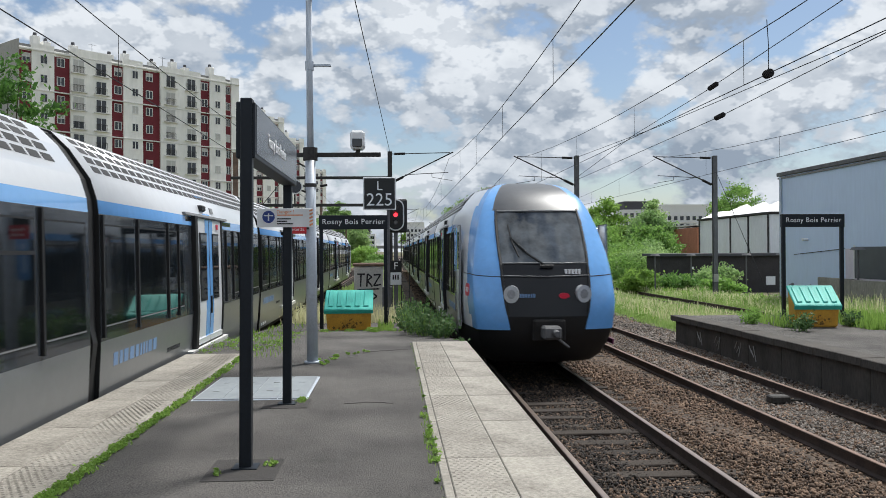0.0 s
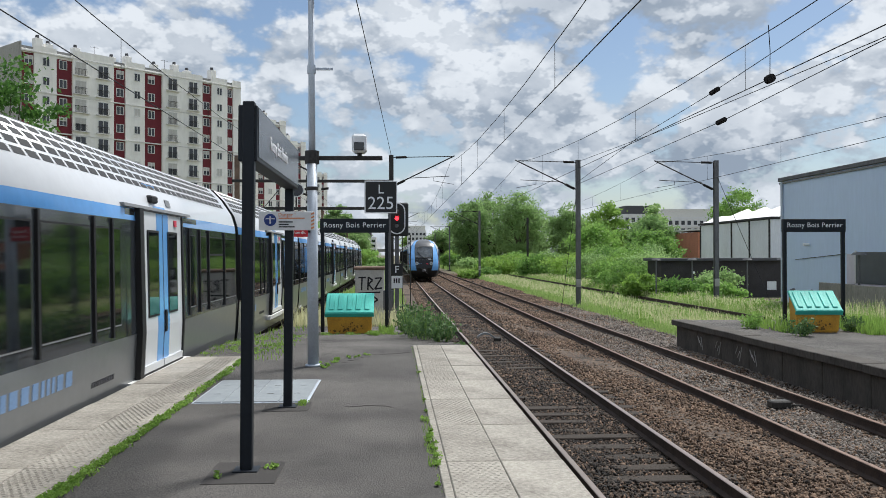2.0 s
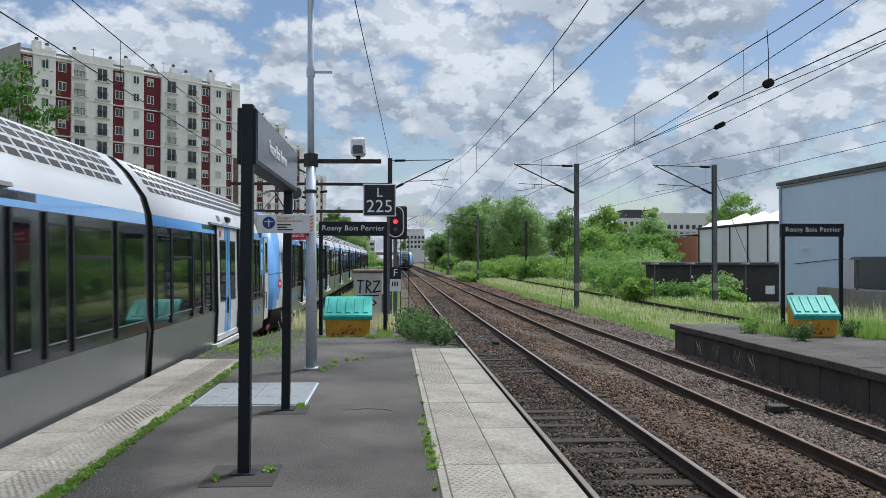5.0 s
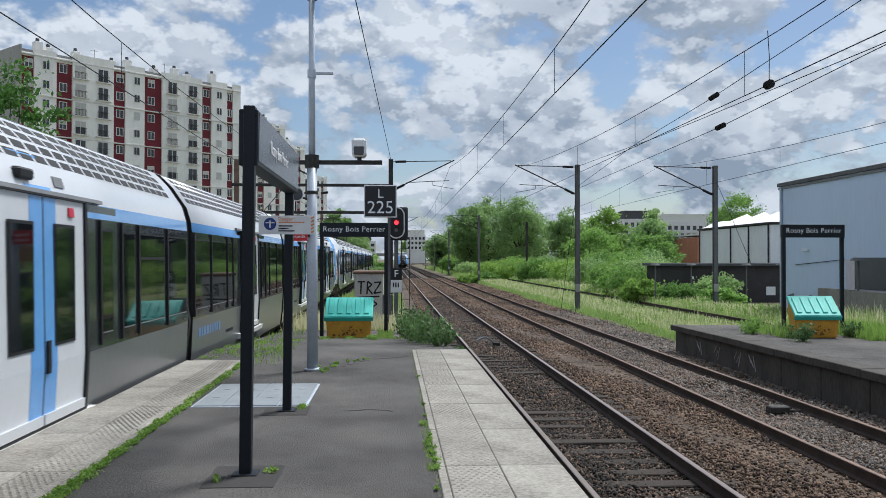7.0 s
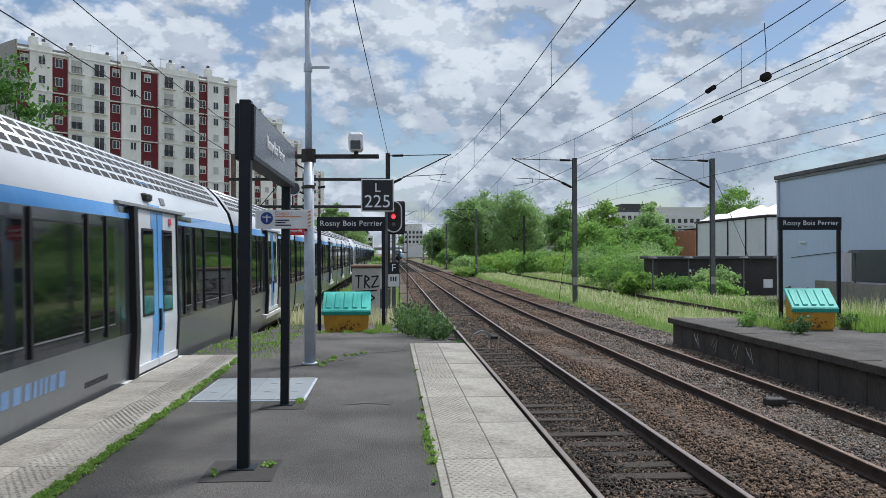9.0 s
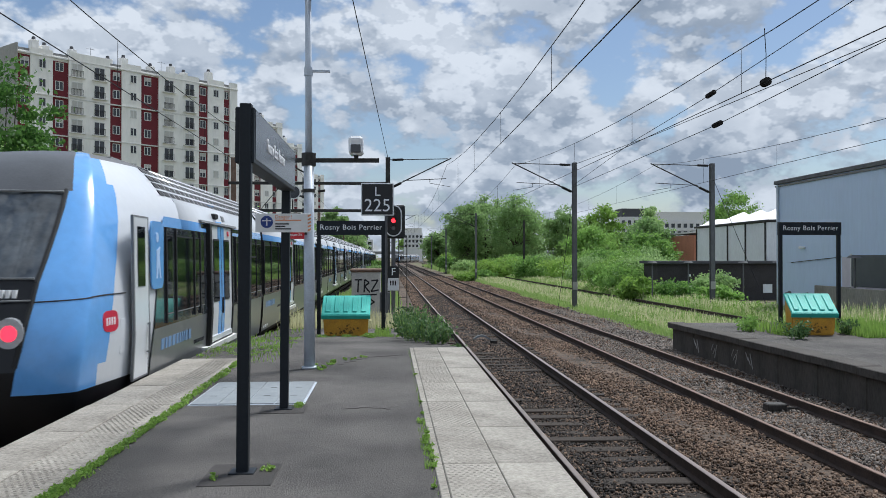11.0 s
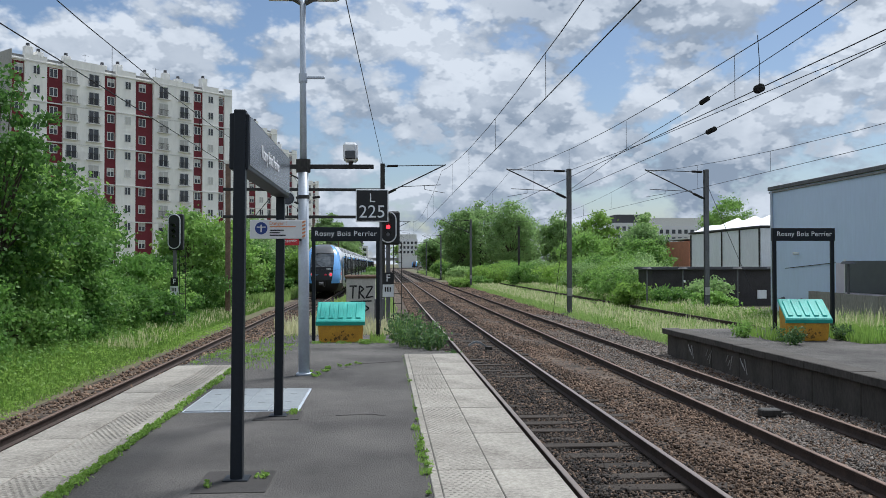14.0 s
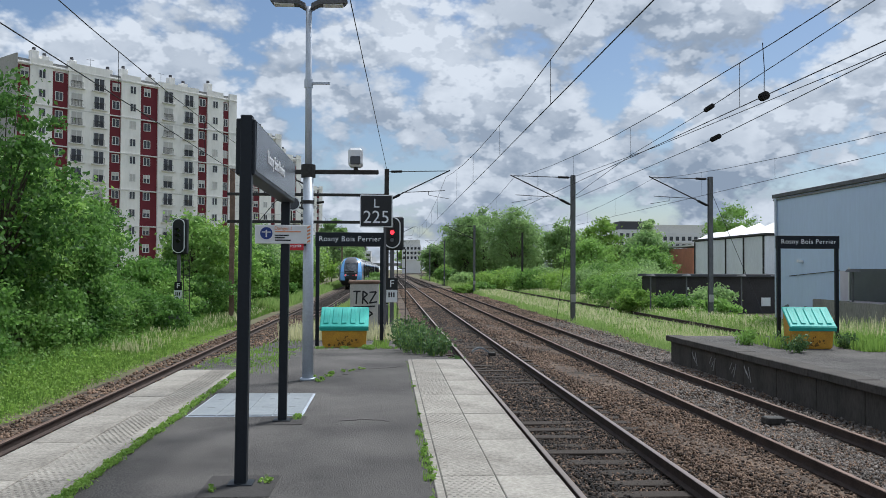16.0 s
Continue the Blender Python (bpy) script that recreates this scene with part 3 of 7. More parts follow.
def pane(s, w, z0, z1, y, car, transom=False):
    fr = shared(("wf", s, w, z0), "window_frame", lambda: sidebox(s, -w / 2, w / 2, z0, z1, 0.008, 0.03), "t_dark", car, "", Matrix.Translation((0, y, 0)))
    gk = shared(("wk", s, w, z0), "gasket", lambda: sidebox(s, -w / 2 + 0.035, w / 2 - 0.035, z0 + 0.05, z1 - 0.05, 0.013, 0.012), "t_black", fr)
    shared(("wg", s, w, z0), "window", lambda: sidebox(s, -w / 2 + 0.06, w / 2 - 0.06, z0 + 0.075, z1 - 0.07, 0.016, 0.006), "t_glass", fr)
    # pale strip painted in for the highlight along the pane's lower edge
    shared(("wl", s, w, z0), "sill_line", lambda: sidebox(s, -w / 2 + 0.06, w / 2 - 0.06, z0 + 0.055, z0 + 0.068, 0.018, 0.006), "t_seal", fr)
    shared(("wr", s, w, z0), "mullion", lambda: sidebox(s, -w / 2 - 0.035, -w / 2 + 0.012, z0 - 0.06, z1 + 0.05, 0.030, 0.03), "t_black", fr)
    if transom:
        shared(("transom", s, w), "transom", lambda: sidebox(s, -w / 2 + 0.05, w / 2 - 0.05, 2.46, 2.495, 0.022, 0.014), "t_black", fr)


def door_pair(s, y, car):
    at = Matrix.Translation((0, y, 0))
    shared(("jamb", s), "door_frame", lambda: frame_bm(s), "t_black", car, "black rubber door surround", at)
    for k in (-1, 1):
        def leaf():
            bm = bmesh.new()
            a, b = sorted((k * 0.010, k * 1.05))
            sidebox(s, a, b, 0.95, 3.04, 0.020, 0.05, 0, bm, 0)
            c, d = sorted((k * 0.012, k * 0.30))
            sidebox(s, c, d, 0.955, 3.035, 0.024, 0.01, 0, bm, 1)
            return bm
        lf = shared(("leaf", s, k), "door_leaf", leaf, ["t_white", "t_blue"], car, "white sliding door leaf with a blue stripe", at)
        a, b = sorted((k * 0.24, k * 0.76))
        shared(("dgs", s, k), "window_seal", lambda: sidebox(s, a, b, 1.66, 2.80, 0.028, 0.012), "t_black", lf)
        shared(("dg", s, k), "door_window", lambda: sidebox(s, a + 0.03, b - 0.03, 1.69, 2.77, 0.032, 0.012), "t_glass", lf)
        shared(("dk", s, k), "door_kick", lambda: sidebox(s, k * 0.53 - 0.51, k * 0.53 + 0.51, 0.957, 1.05, 0.045, 0.03), "t_white", lf)
        if k == 1:
            shared(("dh", s), "door_button", lambda: sidebox(s, 0.035, 0.105, 1.42, 1.72, 0.045, 0.03), "t_black", lf)
            shared(("de", s), "door_emblem", lambda: sidebox(s, 0.62, 0.76, 2.88, 2.97, 0.026, 0.012), "t_red", lf, "small red emblem")
    shared(("edge", s), "door_edge", lambda: sidebox(s, -0.008, 0.008, 0.96, 3.03, 0.027, 0.01), "t_black", car, "", at)
    shared(("step", s), "door_step", lambda: sidebox(s, -1.55, 1.35, 0.83, 0.925, 0.10, 0.16), "winframe", car, "pale metal door step", at)
    shared(("hat", s), "door_header", lambda: sidebox(s, -1.75, 1.60, 3.06, 3.10, 0.05, 0.08), "t_seal", car, "grey rain gutter above the door", at)
    shared(("stripe", s), "blue_stripe", lambda: sidebox(s, -0.30, 0.30, 3.105, 3.44, 0.006, 0.02), "t_blue", car, "blue stripe above the door", at)
    shared(("pocket", s), "pocket_panel", lambda: sidebox(s, 1.16, 2.16, 1.505, 3.04, 0.006, 0.03), "t_dark", car, "", at)
    shared(("pocket2", s), "pocket_panel", lambda: sidebox(s, -1.62, -1.24, 1.505, 3.04, 0.006, 0.03), "t_dark", car, "", at)
    shared(("lampy", s), "door_lamp", lambda: box(s * 1.38, s * 1.50, -0.16, 0.16, 3.17, 3.27, 0.02), "t_black", car, "", Matrix.Translation((0, y - 0.30, 0)))
    shared(("grille", s), "door_grille", lambda: sidebox(s, 0.42, 0.66, 3.16, 3.26, 0.012, 0.02), "t_seal", car, "", at)


def frame_bm(s):
    bm = bmesh.new()
    sidebox(s, -1.22, -1.055, 0.92, 3.06, 0.075, 0.20, 0, bm)
    sidebox(s, 1.055, 1.12, 0.92, 3.06, 0.045, 0.18, 0, bm)
    sidebox(s, -1.055, 1.055, 3.042, 3.06, 0.045, 0.18, 0, bm)
    sidebox(s, -1.055, 1.055, 0.928, 0.948, 0.045, 0.18, 0, bm)
    return bm


def slots(s, y0, y1):
    """Two rows of dark louvre slots in the sloping white fairing."""
    bm = bmesh.new()
    y = y0
    while y < y1 - 0.3:
        for z0, z1 in ((3.38, 3.455), (3.49, 3.565), (3.60, 3.675), (3.71, 3.77)):
            sidebox(s, y, y + 0.26, z0, z1, 0.004, 0.02, 0, bm)
        y += 0.33
    return bm


def logo_bars(s):
    bm = bmesh.new()
    a = 0.0
    for w in (0.19, 0.13, 0.20, 0.20, 0.16, 0.09, 0.09, 0.09, 0.19, 0.20):
        sidebox(s, a, a + w * 0.8, 1.18, 1.33, 0.0035, 0.006, 0, bm)
        a += w + 0.035
    return bm


def small_bars(s):
    bm = bmesh.new()
    for i in range(9):
        if i in (2, 6):
            continue
        sidebox(s, i * 0.085, i * 0.085 + 0.06, 0.66, 0.73, 0.006, 0.012, 0, bm)
    return bm


def word_bars(s):
    bm = bmesh.new()
    for i in range(9):
        sidebox(s, i * 0.085, i * 0.085 + 0.062, 1.06, 1.12, 0.0035, 0.006, 0, bm)
    return bm


def side_things(car, y_door, y0, cab=False):
    for s in (-1, 1):
        door_pair(s, y_door, car)
        for sign in (-1, 1):
            if sign < 0:
                row = ((1.64, 0.36, 0), (2.06, 0.40, 0), (2.90, 1.16, 0), (3.84, 0.42, 0)) if cab else ((1.99, 0.34, 0), (2.50, 0.54, 0), (3.55, 1.38, 0), (4.96, 1.22, 0))
            else:
                row = ((1.80, 0.46, 0), (2.60, 0.56, 0), (3.64, 1.26, 1), (4.74, 0.78, 0)) if cab else ((1.80, 0.46, 0), (2.60, 0.56, 0), (3.64, 1.26, 1), (4.98, 1.16, 0))
            for off, w, tr in row:
                pane(s, w, 1.60, 2.84, y_door + sign * off, car, tr)
        shared(("logo", s), "line_lettering", lambda: logo_bars(s), "t_print", car, "blue printed lettering", Matrix.Translation((0.008 * s if cab else 0, y_door + (-4.3 if cab else -5.2 if s > 0 else -4.0), 0)))
        shared(("word", s), "operator_lettering", lambda: word_bars(s), "t_printdark", car, "dark printed lettering", Matrix.Translation((0.008 * s if cab else 0, y_door + (-2.2 if cab else -2.8 if s > 0 else -5.1), 0)))
        tagged(shared(("small", s), "number_lettering", lambda: small_bars(s), "whitetext", car, "small white number lettering", Matrix.Translation((0, y0 + 0.4, 0))), kind="stuff")


def wheel_bm():
    bm = bmesh.new()
    for s in (-1, 1):
        m = Matrix.Translation((s * 0.75, 0, 0.45)) @ pose(0, 0, 0, 0, 90, 0)
        cyl(0.45, 0.45, -0.06, 0.06, 20, bm, m)
    cyl(0.08, 0.08, -0.75, 0.75, 8, bm, Matrix.Translation((0, 0, 0.45)) @ pose(0, 0, 0, 0, 90, 0))
    return bm


def bogie(y, car):
    b = shared("bogie", "bogie", lambda: box(-1.05, 1.05, -1.6, 1.6, 0.32, 0.62, 0.05), "t_under", car, "black bogie", Matrix.Translation((0, y, 0)))
    for k in (-1, 1):
        shared("wheel", "wheelset", wheel_bm, "darksteel", b, "", Matrix.Translation((0, k * 1.1, 0)))


def gangway(y, car):
    def make():
        bm = bmesh.new()
        pts = [(x * 0.965, z - 0.01) for x, z in SIDE]
        out = [(-x, z) for x, z in pts] + [(x, z) for x, z in pts[::-1][1:]]
        prism(out, -0.20, 0.20, "y", bm)
        for s in (-1, 1):
            sidebox(s, -0.07, 0.07, 0.55, 3.75, -0.005, 0.04, 0, bm)
        return bm
    shared("gangway", "gangway", make, "t_black", car, "black rubber gangway bellows", Matrix.Translation((0, y, 0)))


def roof_gear(y0, y1, car):
    shared(("gear", round(y1 - y0, 1)), "roof_equipment", lambda: box(-0.55, 0.55, 0, y1 - y0, 3.86, 3.985, 0.04), "t_roof", car, "", Matrix.Translation((0, y0, 0)))


def mid_car(parent, y):
    car = part("passenger_car", None or shell(0.17, PITCH - 0.17, (PITCH / 2,)), CAR_MATS, parent, "grey and white carriage body with a blue band") if "mid" not in MESHES else new("passenger_car", MESHES["mid"])
    MESHES["mid"] = car.data
    car.parent = parent
    car["label"] = "grey and white carriage body with a blue band"
    car.matrix_basis = Matrix.Translation((0, y, 0))
    side_things(car, PITCH / 2, 0.1)
    for s in (-1, 1):
        shared(("slots", s), "roof_louvre", lambda: slots(s, 0.5, PITCH - 0.4), "t_black", car, "dark louvre slots")
    roof_gear(1.0, PITCH - 1.0, car)
    gangway(0.0, car)
    bogie(0.0, car)
    return car


# the nose: rows of height with the front's set-back and half width
NOSE = [(0.36, 0.50, 1.10), (0.50, 0.30, 1.24), (0.75, 0.14, 1.36), (1.0, 0.04, 1.44), (1.25, 0.0, 1.50), (1.5, 0.04, 1.52), (1.75, 0.12, 1.525),
        (1.95, 0.22, 1.525), (2.13, 0.32, 1.52), (2.22, 0.38, 1.52), (2.45, 0.56, 1.515), (2.7, 0.77, 1.51), (2.95, 0.98, 1.50), (3.12, 1.13, 1.485),
        (3.27, 1.27, 1.44), (3.40, 1.41, 1.37), (3.53, 1.58, 1.27), (3.66, 1.80, 1.15), (3.77, 2.05, 1.03), (3.86, 2.4, 0.86), (3.92, 2.8, 0.62), (3.955, 3.3, 0.30)]
COLS = 16
FRONT_W = [(0.36, 1.05), (0.5, 1.20), (0.75, 1.32), (1.0, 1.40), (1.5, 1.47), (2.0, 1.46), (2.5, 1.40), (3.0, 1.28), (3.3, 1.17), (3.53, 1.06), (3.66, 0.96), (3.77, 0.86), (3.86, 0.72), (3.92, 0.52), (3.955, 0.25)]
CAB_Y = 4.2


def nose_pt(z, j):
    """A point of the nose's skin at height z; column 6 runs along the windshield's edge, the last one along the cab's side."""
    yf = float(np.interp(z, [q[0] for q in NOSE], [q[1] for q in NOSE]))
    w = 0.92 * float(np.interp(z, [q[0] for q in FRONT_W], [q[1] for q in FRONT_W]))
    edge = float(np.interp(z, [1.0, 1.25, 1.75, 2.2, 2.7, 3.27], [31, 33, 36, 38, 42, 48]))
    a = abs(j)
    th = math.radians(edge * a / 6 if a <= 6 else edge + (90 - edge) * (a - 6) / (COLS - 6))
    x = w * math.sin(th) ** 0.92
    depth = float(np.interp(z, [0.4, 2.0, 3.3, 3.9], [0.36, 0.46, 0.30, 0.20])) * (1 - math.cos(th) ** 1.25)
    return Vector((math.copysign(x, j), yf + depth, z))


def cab_pt(s, z, f_):
    """A point of the cab's flank, from the nose's edge (0) to the body (1)."""
    p = nose_pt(z, s * COLS)
    k_ = min(1.0, f_ / 0.55) ** 0.9
    x = abs(p.x) + (side_x(z) - abs(p.x)) * (0.85 * k_ + 0.15 * f_)
    return Vector((s * x, p.y + (CAB_Y - p.y) * f_, z))


def side_poly(s, pts, out=0.01, on_cab=False, thick=0.03):
    """A flat shape of (y, z) points that hugs the car's side."""
    bm = bmesh.new()

    def place(y, z, o):
        if on_cab:
            y0 = nose_pt(z, COLS).y
            x = abs(cab_pt(1, z, max(0.0, (y - y0) / (CAB_Y - y0))).x)
        else:
            x = side_x(z)
        return bm.verts.new((s * (x + o), y, z))
    a = [place(y, z, out) for y, z in pts]
    b = [place(y, z, out - thick) for y, z in pts]
    c = place(sum(p[0] for p in pts) / len(pts), sum(p[1] for p in pts) / len(pts), out)
    n = len(pts)
    for i in range(n):
        k = (i + 1) % n
        bm.faces.new((a[i], a[k], c))
        bm.faces.new((a[i], b[i], b[k], a[k]))
    bmesh.ops.recalc_face_normals(bm, faces=bm.faces[:])
    if sum(f_.normal.x for f_ in bm.faces if c in f_.verts) * s < 0:
        bmesh.ops.reverse_faces(bm, faces=bm.faces[:])
    return bm


def nose_cells():
    """Emits the nose's skin as cells: (kind, four corners)."""
    def pt(k, j):
        return nose_pt(NOSE[k][0], j)
    out = []
    for k in range(len(NOSE) - 1):
        zm = (NOSE[k][0] + NOSE[k + 1][0]) / 2
        for j in range(-COLS, COLS):
            jm = abs(j + 0.5)
            inner = jm < 6
            if zm > 3.28:
                kind = "hood" if jm < 6.6 else "blue"
            elif inner and 2.22 < zm < 3.28:
                kind = "glass"
            elif inner and 1.25 < zm < 2.22:
                kind = "mask"
            elif inner or (zm < 0.90):
                kind = "bumper"
            else:
                kind = "blue"
            out.append((kind, [pt(k, j), pt(k, j + 1), pt(k + 1, j + 1), pt(k + 1, j)]))
        for s in (-1, 1):
            za, zb = NOSE[k][0], NOSE[k + 1][0]
            edges = (0.0, 0.05, 0.11, 0.17, 0.23, 0.29, 0.35, 0.6, 1.0)
            steps = [(f0, f1, "blue" if f0 < (0.10 if zm < 1.3 else 0.16 if zm < 3.4 else 0.10) else "white") for f0, f1 in zip(edges, edges[1:])]
            for f0, f1, kind in steps:
                if zm < 0.9:
                    kind = "bumper"
                if zm > 3.77:
                    kind = "roof"
                q = [cab_pt(s, za, f0), cab_pt(s, za, f1), cab_pt(s, zb, f1), cab_pt(s, zb, f0)]
                out.append((kind, q if s > 0 else q[::-1]))
    return out


def nose(car):
    """Cab end, tip at y = 0, the car behind it towards +y."""
    if "nose" not in MESHES:
        bms = {}
        for kind, q in nose_cells():
            bm = bms.setdefault(kind, bmesh.new())
            f_ = bm.faces.new([bm.verts.new(p) for p in q])
            f_.smooth = True
        MESHES["nose"] = {}
        for kind, bm in bms.items():
            bmesh.ops.remove_doubles(bm, verts=bm.verts[:], dist=0.001)
            bmesh.ops.recalc_face_normals(bm, faces=bm.faces[:])
            if sum(f_.normal.dot(Vector((f_.calc_center_median().x, f_.calc_center_median().y - 4.5, f_.calc_center_median().z - 2))) for f_ in bm.faces) < 0:
                bmesh.ops.reverse_faces(bm, faces=bm.faces[:])
            names = dict(hood=("hood", "t_hood", "dark grey sloping hood"), blue=("cheek_panel", "t_blue", "sky blue side cheek"), glass=("windshield", "t_shield", "dark curved windshield"),
                         mask=("front_mask", "t_mask", "black front mask"), bumper=("front_skirt", "t_black", "black front skirt"), white=("cab_side", "t_white", "white cab side"), roof=("cab_roof", "t_roof", ""))
            nm, mt, lab = names[kind]
            ob = part(nm, bm, mt, car, lab)
            MESHES["nose"][nm] = (ob.data, lab)
    else:
        for nm, (me, lab) in MESHES["nose"].items():
            ob = new(nm, me)
            ob.parent = car
            if lab:
                ob["label"] = lab
    ws = [c for c in car.children if c.name.startswith("windshield")][0]
    mask = [c for c in car.children if c.name.startswith("front_mask")][0]
    def skin(x, z):
        j = min((k_ * 0.1 for k_ in range(61)), key=lambda q: abs(nose_pt(z, q).x - abs(x)))
        p = nose_pt(z, j)
        return Vector((x, p.y - 0.035, z))

    def line(pts, r, bm=None):
        bm = bm or bmesh.new()
        for (xa, za), (xb, zb) in zip(pts, pts[1:]):
            for k_ in range(3):
                f0, f1 = k_ / 3, (k_ + 1) / 3
                rod(skin(xa + (xb - xa) * f0, za + (zb - za) * f0), skin(xa + (xb - xa) * f1, za + (zb - za) * f1), r, bm, 5)
        return bm
    shared("wiper", "wiper", lambda: line(((0.04, 2.16), (-0.30, 2.40), (-0.60, 2.72)), 0.020), "t_black", ws)
    shared("wiper2", "wiper_blade", lambda: line(((-0.62, 2.98), (-0.58, 2.66), (-0.48, 2.36)), 0.014), "t_black", ws)
    shared("wiper3", "wiper_motor", lambda: line(((-0.10, 2.17), (0.14, 2.17)), 0.035), "t_black", ws)
    shared("gltop", "windshield_rim", lambda: line(((-0.80, 3.255), (0.80, 3.255)), 0.016), "t_seal", ws)
    shared("glbot", "windshield_rim", lambda: line(((-0.80, 2.235), (0.80, 2.235)), 0.012), "t_seal", ws)
    shared("maskseam", "mask_seam", lambda: line(((-0.82, 2.00), (0.0, 1.985), (0.82, 2.00)), 0.010), "t_seal", mask)

    def frame_line(s):
        bm = bmesh.new()
        zs = [1.30 + 0.22 * i for i in range(10)]
        for z0, z1 in zip(zs, zs[1:]):
            rod(nose_pt(z0, s * 5.8), nose_pt(z1, s * 5.8), 0.030, bm)
        return bm
    for s in (-1, 1):
        shared(("pillar", s), "windshield_trim", lambda: frame_line(s), "t_black", ws)

    for s in (-1, 1):
        hl = shared(("hl", s), "headlight", lambda: lamp_bm(s, 0.145, 0.05), "t_lamp", mask, "round headlight cluster")
        shared(("hll", s), "headlight_lens", lambda: lamp_bm(s, 0.078, 0.056), "t_dim", hl)
    shared("plate", "number_plate", lambda: front_bars(0.52, 2.07), "whitetext", mask, "white number bars")
    shared("maskline", "front_lettering", lambda: front_bars(-0.40, 1.63, 0.034, 7), "t_print", mask, "blue printed lettering")

    def oval():
        bm = cyl(0.10, 0.10, 0, 0.03, 14, None, Matrix.Translation((0.30, 0.085, 1.63)) @ pose(0, 0, 0, 90, 0, 0) @ Matrix.Diagonal((1, 0.55, 1, 1)))
        return bm
    shared("oval", "front_emblem", oval, "t_red", mask, "small red emblem")

    def coupler():
        bm = box(-0.30, 0.30, -0.10, 0.5, 0.80, 1.20, 0.03)
        return bm

    def coupler_head():
        bm = box(-0.17, 0.17, -0.40, 0.1, 0.86, 1.10, 0.04)
        cyl(0.07, 0.05, 0, 0.16, 10, bm, Matrix.Translation((0.05, -0.40, 0.98)) @ pose(0, 0, 0, 90, 0, 0))
        rod((0.1, -0.3, 0.88), (0.3, -0.34, 0.72), 0.025, bm)
        return bm
    cp = shared("coupler", "coupler_housing", coupler, "t_under", car, "dark coupler housing")
    shared("coupler_head", "coupler_head", coupler_head, "polegrey", cp, "grey metal coupler head")
    for s in (-1, 1):
        shared(("cabdoor", s), "cab_door", lambda: sidebox(s, 1.72, 2.34, 0.95, 2.98, 0.010, 0.04), "t_white", car, "white narrow cab door")
        cd = [c for c in car.children if c.name.startswith("cab_door")][-1]
        shared(("cabwin", s), "cab_door_window", lambda: sidebox(s, 1.86, 2.18, 2.1, 2.86, 0.015, 0.012), "t_glass", cd)
        shared(("cabgap", s), "cab_door_seal", lambda: cab_seal(s), "t_seal", cd)
        shared(("cabhandle", s), "cab_door_handle", lambda: rod((s * 1.56, 2.26, 1.22), (s * 1.56, 2.26, 1.62), 0.014, rod((s * 1.50, 2.26, 1.24), (s * 1.56, 2.26, 1.24), 0.012, rod((s * 1.50, 2.26, 1.60), (s * 1.56, 2.26, 1.60), 0.012))), "t_seal", cd, "steel grab handle")
        shared(("emblem", s), "side_emblem", lambda: emblem_bm(s), "t_red", car, "red rounded emblem")
        em = [c for c in car.children if c.name.startswith("side_emblem")][-1]
        for q in range(4):
            shared(("embar", s, q), "emblem_bar", lambda: side_poly(s, [(1.02 + q * 0.075, 1.67), (1.055 + q * 0.075, 1.67), (1.065 + q * 0.075, 1.76), (1.03 + q * 0.075, 1.76)], 0.010, True, 0.012), "whitetext", em)
        shared(("swirl", s), "blue_flag", lambda: flag_bm(s), "t_blue", car, "blue painted panel")
        fl = [c for c in car.children if c.name.startswith("blue_flag")][-1]
        shared(("dot", s), "pictogram_head", lambda: side_poly(s, [(2.79 + 0.06 * math.cos(k * math.pi / 5), 2.74 + 0.07 * math.sin(k * math.pi / 5)) for k in range(10)], 0.015, False, 0.012), "t_pale", fl)
        shared(("figure", s), "pictogram_body", lambda: side_poly(s, [(2.72, 2.18), (2.78, 2.18), (2.83, 2.40), (2.90, 2.18), (2.96, 2.18), (2.88, 2.52), (2.93, 2.62), (2.74, 2.56)], 0.015, False, 0.012), "t_pale", fl)
        shared(("cabdark", s), "window_band", lambda: band(s, 1.50, 2.90), "t_dark", car, "dark glossy window band")
        shared(("cabgrey", s), "grey_panel", lambda: band(s, 0.74, 1.50), "t_grey", car, "grey lower side panel")
        shared(("cabblue", s), "blue_band", lambda: band(s, 2.90, 3.05), "t_blue", car, "blue band")
        shared(("seam", s), "seam_line", lambda: seam(s), "t_black", car, "dark panel joint")
        shared(("hatch", s), "hatch", lambda: side_poly(s, [(1.45, 1.30), (1.62, 1.30), (1.62, 1.72), (1.45, 1.72)], 0.006, True, 0.012), "t_white", car)
        shared(("purple", s), "purple_strip", lambda: sidebox(s, 1.05, 1.7, 0.62, 0.72, 0.006, 0.02), "t_purple", car)


def band(s, z0, z1):
    """The part of a coloured band that runs on over the cab's flank and ends in a slanting curve."""
    bm = bmesh.new()
    zs = sorted({z0, z1, *[z for z in (0.95, 1.2, 1.35, 1.5, 1.9, 2.2, 2.5, 2.75, 2.90) if z0 < z < z1]})
    for za, zb in zip(zs, zs[1:]):
        q = [(float(np.interp(z, [0.74, 1.2, 1.7, 2.3, 2.95, 3.12], [2.42, 2.52, 2.68, 2.86, 3.06, 3.3])), z) for z in (za, zb)]
        vs = [bm.verts.new((s * (side_x(z) + 0.006), y, z)) for y, z in (q[0], (CAB_Y + 0.02, za), (CAB_Y + 0.02, zb), q[1])]
        f_ = bm.faces.new(vs if s > 0 else vs[::-1])
    bmesh.ops.remove_doubles(bm, verts=bm.verts[:], dist=0.0005)
    return bm


